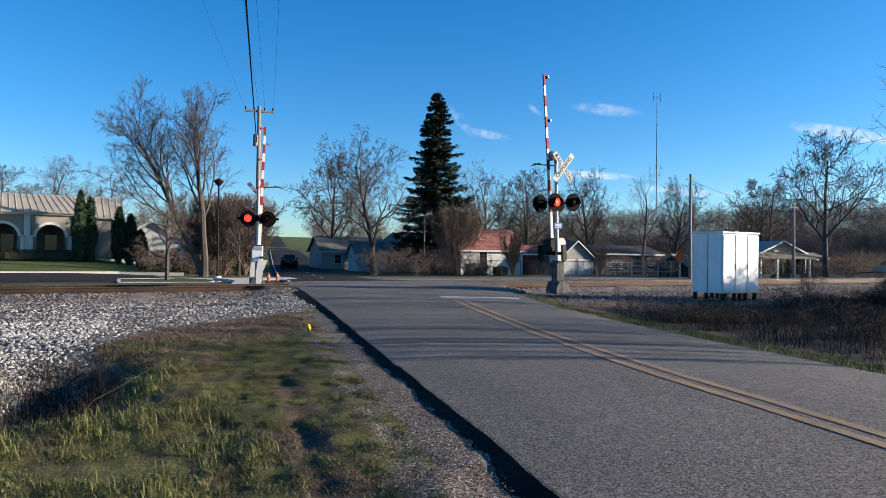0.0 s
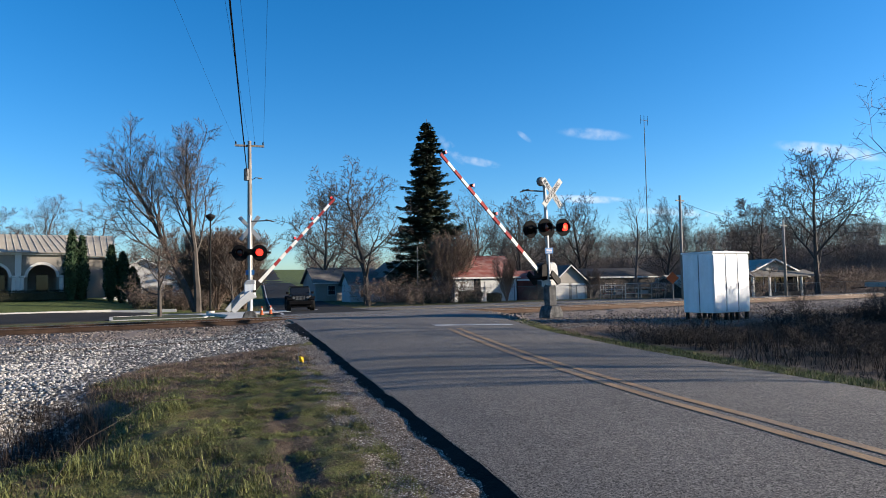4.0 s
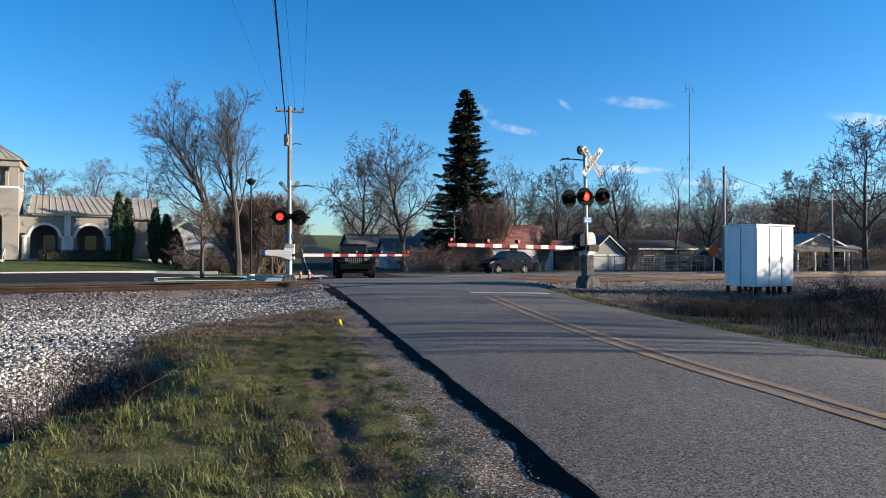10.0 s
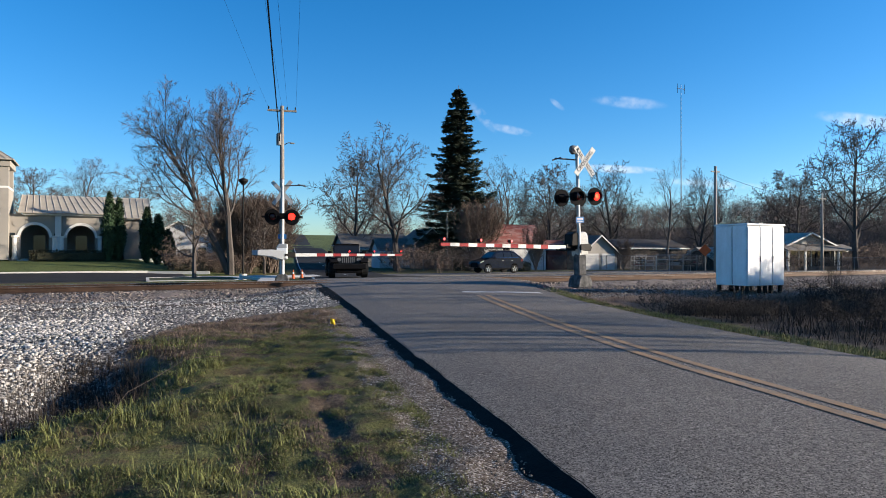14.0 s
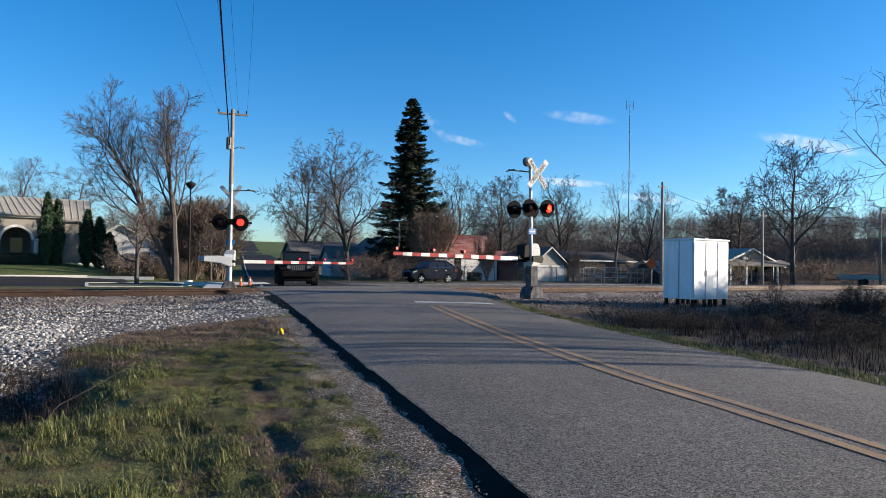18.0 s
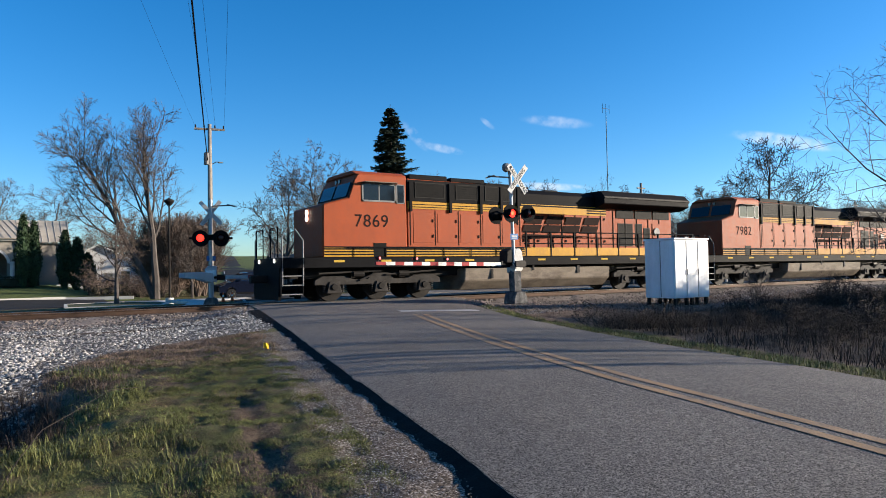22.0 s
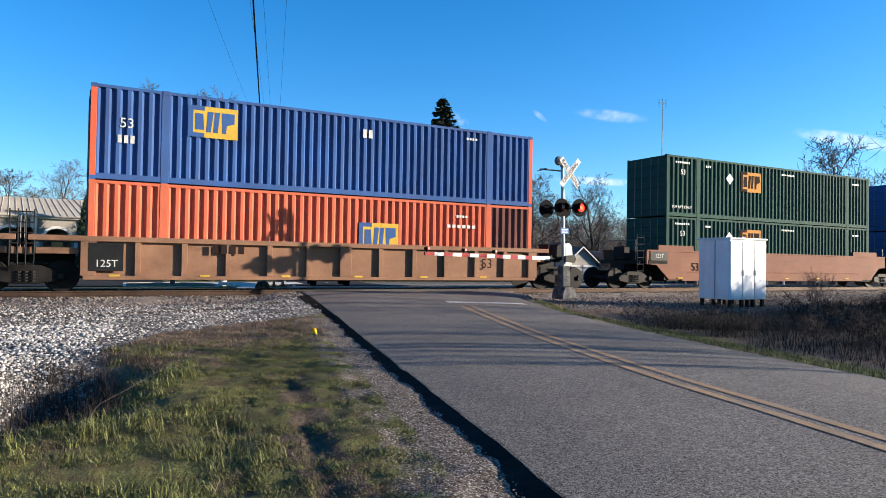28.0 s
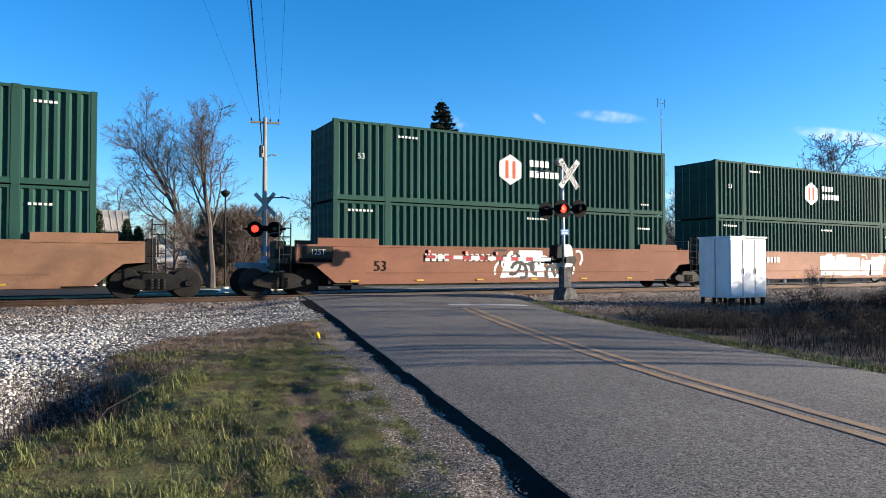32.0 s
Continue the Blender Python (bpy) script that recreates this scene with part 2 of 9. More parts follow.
GLASS_CAB = glass("cab_window", (0.006, 0.008, 0.010), 0.12)
# tar, blackened further to paint the shade beside the road's left edge
TAR_AND_SHADE = surf("tar_and_edge_shade", (0.014, 0.013, 0.012), 0.9, s1=2, a1=0.3, s2=40, a2=0.4, bump=0.5, spec=0.05)
RUBBER = surf("rubber", (0.014, 0.014, 0.014), 0.8, s1=5, a1=0.2, bump=0.1, spec=0.1)
CHROME = surf("chrome", (0.750, 0.750, 0.760), 0.15, 1.0, bump=0.0)
WOOD_POLE = surf("weathered_pole", (0.238, 0.209, 0.180), 0.85, s1=1.5, a1=0.2, s2=22, a2=0.25, bump=0.3, grime=(0.115, 0.094, 0.079), grime_scale=(8, 8, 0.6), grime_much=0.6)
BARK = surf("bark", (0.065, 0.055, 0.049), 0.95, s1=1.2, a1=0.25, s2=14, a2=0.3, bump=0.6)
BARK_PALE = surf("pale_bark", (0.090, 0.076, 0.067), 0.95, s1=1.2, a1=0.25, s2=14, a2=0.3, bump=0.6)
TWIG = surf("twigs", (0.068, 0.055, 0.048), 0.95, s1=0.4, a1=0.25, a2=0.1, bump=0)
DARK_BOARDS = surf("dark_boards", (0.052, 0.046, 0.042), 0.9, s1=0.8, a1=0.3, bump=0.1)
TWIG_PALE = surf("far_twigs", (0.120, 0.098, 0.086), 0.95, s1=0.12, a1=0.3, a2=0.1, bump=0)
TWIG_RED = surf("ruddy_twigs", (0.109, 0.080, 0.063), 0.95, s1=0.4, a1=0.25, a2=0.1, bump=0)
NEEDLES = surf("spruce_needles", (0.046, 0.062, 0.040), 0.85, s1=0.8, a1=0.35, s2=6, a2=0.3, bump=0, island=0.35)
CYPRESS = surf("arborvitae", (0.021, 0.040, 0.017), 0.85, s1=1.5, a1=0.3, s2=8, a2=0.3, bump=0, island=0.35)
HEDGE = surf("hedge_leaves", (0.038, 0.036, 0.021), 0.9, s1=1.5, a1=0.3, s2=10, a2=0.3, bump=0, island=0.4)
GRASS_LEAF = surf("grass_blades", (0.100, 0.104, 0.033), 0.75, s1=0.9, a1=0.35, s2=9, a2=0.2, bump=0, island=0.6)
DRY_LEAF = surf("dry_grass", (0.150, 0.106, 0.076), 0.9, s1=1.2, a1=0.25, s2=9, a2=0.2, bump=0, island=0.55)
# dead-weed brown with the right ditch's shade put into the colour
WEED_SHADE_DARK = surf("dead_weeds_and_shade", (0.024, 0.018, 0.015), 0.95, s1=1.0, a1=0.3, s2=9, a2=0.2, bump=0, island=0.35)
STONE_GREY = surf("limestone_gravel", (0.285, 0.262, 0.236), 0.9, s1=3, a1=0.2, s2=30, a2=0.15, bump=0.1, island=0.65)
STONE_WHITE = surf("white_riprap", (0.295, 0.277, 0.256), 0.9, s1=3, a1=0.15, s2=30, a2=0.12, bump=0.1, island=0.6)
STONE_BALLAST = surf("brown_ballast", (0.150, 0.122, 0.104), 0.9, s1=2, a1=0.2, s2=30, a2=0.15, bump=0.1, island=0.65)
STONE_EARTHY = surf("earthy_gravel", (0.119, 0.102, 0.086), 0.9, s1=3, a1=0.2, s2=30, a2=0.15, bump=0.1, island=0.8)
STUCCO = surf("buff_stucco", (0.245, 0.222, 0.194), 0.9, s1=0.8, a1=0.08, s2=30, a2=0.06, bump=0.1, grime=(0.290, 0.262, 0.226), grime_scale=(1.5, 1.5, 0.4), grime_much=0.4)
TRIM_WHITE = surf("white_trim", (0.552, 0.534, 0.506), 0.6, s1=2, a1=0.06, bump=0.02)
METAL_ROOF = surf("bronze_metal_roof", (0.330, 0.292, 0.238), 0.6, 0.05, s1=0.8, a1=0.12, bump=0.02, rand=0.0)
SHINGLE = surf("grey_shingles", (0.140, 0.127, 0.113), 0.95, s1=1, a1=0.2, s2=12, a2=0.3, bump=0.4)
SIDING_GREY = surf("grey_siding", (0.294, 0.266, 0.233), 0.8, s1=0.8, a1=0.1, bump=0.05, grime=(0.228, 0.218, 0.209), grime_scale=(2, 2, 0.5), grime_much=0.4)
SIDING_WHITE = surf("white_siding", (0.475, 0.465, 0.451), 0.75, s1=0.8, a1=0.08, bump=0.05, grime=(0.380, 0.361, 0.323), grime_scale=(2, 2, 0.5), grime_much=0.35)
SIDING_BLUE = surf("blue_grey_siding", (0.196, 0.178, 0.162), 0.8, s1=0.8, a1=0.1, bump=0.05)
CLOCK_GREY = surf("weathered_clock_face", (0.10, 0.13, 0.16), 0.6, s1=3, a1=0.2, bump=0.01)
BARN_RED = surf("dark_red_boards", (0.136, 0.038, 0.034), 0.85, s1=0.8, a1=0.2, bump=0.1)
RUST_ROOF = surf("rusted_red_roof", (0.178, 0.053, 0.043), 0.85, 0.0, s1=1.0, a1=0.2, bump=0.05, grime=(0.340, 0.281, 0.246), grime_scale=(0.7, 1.6, 1.6), grime_much=0.45)


# ---- mesh tools ----
def part(name, bm, material, parent=None, label="", smooth=False):
    """Links a bmesh as one mesh object, under a thing or a part if one is given."""
    me = bpy.data.meshes.new(name)
    bm.normal_update()
    bm.to_mesh(me)
    bm.free()
    return mesh_part(name, me, material, parent, label, smooth)


def mesh_part(name, me, material, parent=None, label="", smooth=False):
    if material and not me.materials:
        me.materials.append(material)
    if smooth:
        me.polygons.foreach_set("use_smooth", [True] * len(me.polygons))
    ob = new(name, me)
    ob.parent = parent
    if label:
        tagged(ob, label)
    return ob


def thing(name, m, label, category, group="", kind=""):
    ob = new(name)
    ob.empty_display_size = 0.3
    ob.matrix_basis = m
    return tagged(ob, label, category, group, kind)


def raw(name, verts, faces, material, parent=None, label="", smooth=False):
    me = bpy.data.meshes.new(name)
    me.from_pydata([tuple(v) for v in verts], [], faces)
    me.update()
    return mesh_part(name, me, material, parent, label, smooth)


def box(bm, x0, x1, y0, y1, z0, z1, bev=0.0):
    v = [bm.verts.new(p) for p in ((x0, y0, z0), (x1, y0, z0), (x1, y1, z0), (x0, y1, z0), (x0, y0, z1), (x1, y0, z1), (x1, y1, z1), (x0, y1, z1))]
    fs = [bm.faces.new([v[i] for i in q]) for q in ((3, 2, 1, 0), (4, 5, 6, 7), (0, 1, 5, 4), (1, 2, 6, 5), (2, 3, 7, 6), (3, 0, 4, 7))]
    if bev:
        bmesh.ops.bevel(bm, geom=list({e for f in fs for e in f.edges}), offset=bev, segments=1, affect="EDGES", profile=0.5)
    return bm


def boxes(*dims, bev=0.0):
    bm = bmesh.new()
    for d in dims:
        box(bm, *d, bev=bev)
    return bm


def prism(bm, poly, axis, a, b, bev=0.0):
    """A polygon pulled along an axis: (y, z) along x, (x, z) along y, (x, y) along z."""
    def place(p, t):
        return {"x": (t, p[0], p[1]), "y": (p[0], t, p[1]), "z": (p[0], p[1], t)}[axis]
    va, vb = [bm.verts.new(place(p, a)) for p in poly], [bm.verts.new(place(p, b)) for p in poly]
    fs = [bm.faces.new(va), bm.faces.new(vb[::-1])]
    n = len(poly)
    fs += [bm.faces.new((va[i], vb[i], vb[(i + 1) % n], va[(i + 1) % n])) for i in range(n)]
    bmesh.ops.recalc_face_normals(bm, faces=fs)
    if bev:
        bmesh.ops.bevel(bm, geom=list({e for f in fs for e in f.edges}), offset=bev, segments=1, affect="EDGES", profile=0.5)
    return bm


def solid(poly, axis, a, b, bev=0.0):
    return prism(bmesh.new(), poly, axis, a, b, bev)


def tube(bm, pts, radii, n=8):
    """A round bar along points, with one radius or one for each point."""
    pts = [Vector(p) for p in pts]
    radii = radii if isinstance(radii, (list, tuple)) else [radii] * len(pts)
    rings = []
    for i, p in enumerate(pts):
        d = (pts[min(i + 1, len(pts) - 1)] - pts[max(i - 1, 0)]).normalized()
        u = d.cross(Vector((0, 0, 1)) if abs(d.z) < 0.9 else Vector((1, 0, 0))).normalized()
        v = d.cross(u)
        rings.append([bm.verts.new(p + radii[i] * (u * math.cos(2 * math.pi * k / n) + v * math.sin(2 * math.pi * k / n))) for k in range(n)])
    for a, b in zip(rings, rings[1:]):
        for k in range(n):
            bm.faces.new((a[k], a[(k + 1) % n], b[(k + 1) % n], b[k]))
    bm.faces.new(rings[0][::-1])
    bm.faces.new(rings[-1])
    return bm


def bars(*lines, r=0.02, n=6):
    bm = bmesh.new()
    for pts in lines:
        tube(bm, pts, r, n)
    return bm


def rounded(x0, x1, y0, y1, r, n=3):
    """Corners of a rectangle with rounded corners, in the plane."""
    out = []
    for cx, cy, a0 in ((x1 - r, y1 - r, 0), (x0 + r, y1 - r, 90), (x0 + r, y0 + r, 180), (x1 - r, y0 + r, 270)):
        out += [(cx + r * math.cos(radians(a0 + 90 * k / n)), cy + r * math.sin(radians(a0 + 90 * k / n))) for k in range(n + 1)]
    return out


def circle(cx, cy, r, n=16):
    return [(cx + r * math.cos(2 * math.pi * k / n), cy + r * math.sin(2 * math.pi * k / n)) for k in range(n)]


def letters(name, text, size, m, material, parent, label="", slant=0.0, spread=1.0, thick=0.004):
    """Lettering in the built-in font, centred, standing in the xz plane of m's space and facing -y."""
    cu = bpy.data.curves.new(name, "FONT")
    cu.body, cu.size, cu.extrude, cu.align_x, cu.align_y, cu.shear, cu.space_character = text, size, thick, "CENTER", "CENTER", slant, spread
    tmp = new(name, cu)
    bpy.context.view_layer.update()
    me = bpy.data.meshes.new_from_object(tmp.evaluated_get(bpy.context.evaluated_depsgraph_get()))
    bpy.data.objects.remove(tmp)
    me.transform(m @ pose(0, 0, 0, 90, 0, 0))
    return mesh_part(name, me, material, parent, label)


def mirror_y(poly):
    return [(-y, z) for y, z in poly]


def fast_mesh(name, verts, tris, material, label, category, parent=None):
    me = bpy.data.meshes.new(name)
    me.vertices.add(len(verts))
    me.vertices.foreach_set("co", np.asarray(verts, np.float32).ravel())
    me.loops.add(3 * len(tris))
    me.loops.foreach_set("vertex_index", np.asarray(tris, np.int32).ravel())
    me.polygons.add(len(tris))
    me.polygons.foreach_set("loop_start", np.arange(0, 3 * len(tris), 3, dtype=np.int32))
    me.update(calc_edges=True)
    me.validate()
    me.materials.append(material)
    ob = new(name, me)
    ob.parent = parent
    return tagged(ob, label, category, kind="stuff" if category else "")


# ---- the lie of the land ----
RAIL = -0.12  # height of the rail heads
ROAD_Z = ((-60, -0.95), (-30, -0.76), (-20, -0.62), (-13, -0.47), (-8, -0.32), (-5, -0.22), (-1.6, -0.125), (1.6, -0.125), (6, -0.26), (10, -0.40))
ROAD_LEFT = ((-60, -7.6), (-40, -2.6), (-30, 0.40), (-20.7, 2.62), (-19.3, 2.97), (-18, 3.26), (-16.5, 3.58), (-16, 3.69), (-12.9, 4.36), (-9.2, 5.17), (-2.4, 6.5), (1.6, 7.2), (10, 9.3))
ROAD_RIGHT = ((-60, -0.6), (-40, 4.4), (-30, 6.9), (-20.8, 9.25), (-18.8, 9.73), (-15.9, 10.14), (-13.4, 10.63), (-9.2, 11.58), (-5.5, 12.9), (-2.7, 14.3), (1.6, 15.4), (10, 18.5))
LAND = ((-3000, -3), (-200, -2), (-60, -1.2), (-30, -0.95), (-20, -0.76), (-13, -0.6), (-8, -0.48), (-4, -0.44), (4, -0.44), (8, -0.4), (12, -0.5),
        (20, -0.78), (30, -0.96), (48, -1.0), (100, -1.3), (400, -2), (3000, -4))


def lerp(y, table):
    return np.interp(y, [a for a, _ in table], [b for _, b in table])


def ramp(v, a, b):
    t = np.clip((v - a) / (b - a), 0, 1)
    return t * t * (3 - 2 * t)


def near_line(x, y, pts):
    """Distance to a line of points in the plan."""
    best = np.full(np.shape(x), 1e9)
    for (ax, ay), (bx, by) in zip(pts, pts[1:]):
        t = np.clip(((x - ax) * (bx - ax) + (y - ay) * (by - ay)) / ((bx - ax) ** 2 + (by - ay) ** 2), 0, 1)
        best = np.minimum(best, np.hypot(x - ax - t * (bx - ax), y - ay - t * (by - ay)))
    return best


def land(x, y):
    """Height of the open ground."""
    x, y = np.asarray(x, float), np.asarray(y, float)
    z = lerp(y, LAND)
    z = z + 1.2 * ramp(y, 28, 47) * ramp(x, 12, 1)                      # lawn below the arcade
    z = z + (3.6 * ramp(y, 45, 160) + 11.0 * ramp(y, 150, 420)) * ramp(np.abs(x - 0.26 * y - 5), 160, 50)    # field at the end of the road
    z = z + 11.0 * ramp(np.hypot(x, y), 85, 210) * ramp(x, 60, 110) * ramp(y, -60, 10) * ramp(y, 190, 90)  # wooded rise
    z = z - 0.55 * np.exp(-(near_line(x, y, ((-30, -13.5), (-9, -15.4), (-2.2, -16.8), (-0.6, -15.6), (-0.2, -13.8))) / 0.75) ** 2)
    z = z - 0.85 * np.exp(-(near_line(x, y, ((13.5, -9.6), (17, -11.2), (23, -14.5), (45, -24))) / 1.5) ** 2)
    out_left, out_right = lerp(y, ROAD_LEFT) - x, x - lerp(y, ROAD_RIGHT)
    off = np.maximum(out_left, out_right)
    beside = lerp(y, ROAD_Z) - np.where(out_left > 0, 0.064 + 0 * y, 0.055) - 0.02 * np.maximum(off, 0)
    blend = ramp(off, np.where(out_left > 0, 2.6, 1.2), 0.5) * (y < 9)
    z = z * (1 - blend) + beside * blend
    z = z + hummocks(x, y)
    inside = (x > lerp(y, ROAD_LEFT) + 0.12) & (x < lerp(y, ROAD_RIGHT) - 0.12) & (y < 11)
    return np.where(inside, lerp(y, ROAD_Z) - 0.12, z)


WAVES = [(2 * math.pi / w * math.cos(a), 2 * math.pi / w * math.sin(a), p, 0.011 * w ** 0.6)
         for w, a, p in ((1.9, 0.3, 1.0), (1.3, 1.5, 2.2), (0.95, 2.6, 0.4), (0.7, 0.9, 4.0), (0.55, 2.1, 5.1), (0.42, 1.2, 0.9), (0.33, 2.8, 3.3), (0.27, 0.1, 1.7), (0.22, 1.8, 2.9))]
RUTS = (((0.35, -22.5), (1.2, -20.5), (1.62, -18.4), (2.02, -16.6), (2.35, -14.9)), ((-0.4, -22.5), (0.5, -20.6), (0.85, -18.8), (1.15, -17.2)))


def hummocks(x, y):
    """Uneven turf and wheel ruts of the near verge."""
    w = sum(h * np.sin(kx * x + ky * y + p + 1.3 * np.sin(0.9 * x + 1.7 * y + p)) for kx, ky, p, h in WAVES)
    ruts = np.exp(-(near_line(x, y, RUTS[0]) / 0.09) ** 2) + 0.6 * np.exp(-(near_line(x, y, RUTS[1]) / 0.09) ** 2)
    ruts = ruts * (0.35 + 0.65 * (np.sin(2.3 * y + 1.1 * np.sin(1.1 * y)) > -0.2))
    return (0.75 * w - 0.035 * ruts) * ramp(lerp(y, ROAD_LEFT) - x, 0.35, 0.9) * ramp(y, -9.5, -11.5) * ramp(x, -8, -5)


def gz(x, y):
    return float(land(x, y))


STONES_FROM = ((-30, -19), (-2.5, -18.4), (-1.0, -17.4), (-0.5, -16.4), (-0.1, -14.6), (0.25, -11.8), (1.24, -10.1), (2.9, -8.8), (4.7, -8.4), (6.0, -7.4), (9, -7.0))


def stony(x, y):
    """1 where the gravel lies."""
    left = ramp(y - lerp(x, STONES_FROM), -0.25, 0.35) * ramp(y, 3.4, 2.6) * (x < lerp(y, ROAD_LEFT))
    right = ramp(y, -7.6, -6.6) * ramp(y, 21.8, 20.8) * (x > lerp(y, ROAD_RIGHT))
    box_pad = ramp(np.hypot(x - 20.5, (y + 7.3) * 1.1), 3.6, 2.2)
    return np.clip(np.maximum(np.maximum(left, right), box_pad), 0, 1)


def make_ground():
    def graded(lo, hi, step, fine):
        mid = np.concatenate([np.arange(lo, fine[0], step), np.arange(fine[0], fine[1], 0.085), np.arange(fine[1], hi, step)])
        up = hi + np.cumsum(0.9 * 1.22 ** np.arange(40))
        down = lo - np.cumsum(0.9 * 1.22 ** np.arange(40))
        return np.concatenate([down[down > -4200][::-1], mid, up[up < 4200]])
    xs, ys = graded(-12, 27, 0.3, (-3, 4.6)), graded(-26, 17, 0.3, (-22.5, -11))
    gx, gy = np.meshgrid(xs, ys)
    rough = np.array([noise.noise((a * 1.7, b * 1.7, 0.0)) * 0.6 + noise.noise((a * 5, b * 5, 3.0)) * 0.4 for a, b in zip(gx.ravel(), gy.ravel())]).reshape(gx.shape)
    fine = ramp(np.hypot(gx - 5, gy + 12), 40, 20)
    z = land(gx, gy) + 0.035 * rough * fine
    n, m = len(ys), len(xs)
    verts = np.stack([gx.ravel(), gy.ravel(), z.ravel()], 1)
    faces = [(r * m + c, r * m + c + 1, (r + 1) * m + c + 1, (r + 1) * m + c) for r in range(n - 1) for c in range(m - 1)]
    ob = raw("ground", verts, faces, GROUND, smooth=True)
    zone = np.zeros((n * m, 4), np.float32)
    st = stony(gx, gy)
    low = lerp(gx, STONES_FROM)
    dry = ramp(gy, low - 4.3, low - 1.2) * (gx < lerp(gy, ROAD_LEFT) - 1.6 + 0.5 * rough) * ramp(gx, -0.6, 0.4) * (gy < -6)
    dry = np.maximum(dry, ramp(gx, lerp(gy, ROAD_RIGHT) + 0.8, lerp(gy, ROAD_RIGHT) + 2.2) * (gy < -5))
    lawn = ramp(gx, 14, 8) * ramp(gy, 30, 34) + ramp(np.hypot(gx - 4.6, (gy - 14.5) * 1.2), 5.5, 4)
    lawn = lawn + ramp(gy, 62, 90) * ramp(np.abs(gx - 0.26 * gy), 120, 60)
    edge = lerp(gy, ROAD_LEFT) - gx
    shoulder = ramp(edge + 0.22 * rough, 1.25, 0.75) * (edge > -0.3) * (gy < -8.6)
    rut = 1.2 * ramp(near_line(gx, gy, RUTS[0]) + 0.18 * rough, 0.34, 0.12)
    rut = np.maximum(rut, 0.8 * ramp(near_line(gx, gy, RUTS[1]) + 0.2 * rough, 0.26, 0.08))
    rut = np.maximum(rut, ramp(np.hypot(gx - 1.55, (gy + 13.7) * 0.8) + 0.4 * rough, 0.7, 0.2))
    track = ramp(near_line(gx, gy, ((-14, -5.4), (-2, -5.6), (2.5, -5.4), (5.2, -4.4))) + 0.3 * rough, 0.7, 0.2) * 0.75
    litter_and_shade = np.clip(ramp(np.hypot(gx, gy + 24), 78, 95) * ramp(gx, 38, 60) * ramp(np.arctan2(gx, gy + 24), 0.44, 0.56), 0, 1)
    # the dark litter colour also covers the right ditch, in place of shade
    litter_and_shade = np.maximum(litter_and_shade, ramp(gx - lerp(gy, ROAD_RIGHT), 1.3, 2.4) * ramp(gy, -8.6, -9.6) * (gx < 60))
    extra = np.stack([shoulder.ravel(), np.maximum(rut, track).ravel(), litter_and_shade.ravel(), np.ones(n * m)], 1).astype(np.float32)
    more = ob.data.color_attributes.new("wear", "FLOAT_COLOR", "POINT")
    more.data.foreach_set("color", extra.ravel())
    zone[:, 0], zone[:, 1], zone[:, 2], zone[:, 3] = st.ravel(), dry.ravel(), np.clip(lawn, 0, 1).ravel(), 1
    at = ob.data.color_attributes.new("zone", "FLOAT_COLOR", "POINT")
    at.data.foreach_set("color", zone.ravel())
    return tagged(ob, "rough grass, gravel and bare earth beside the crossing", "ground", kind="structure")


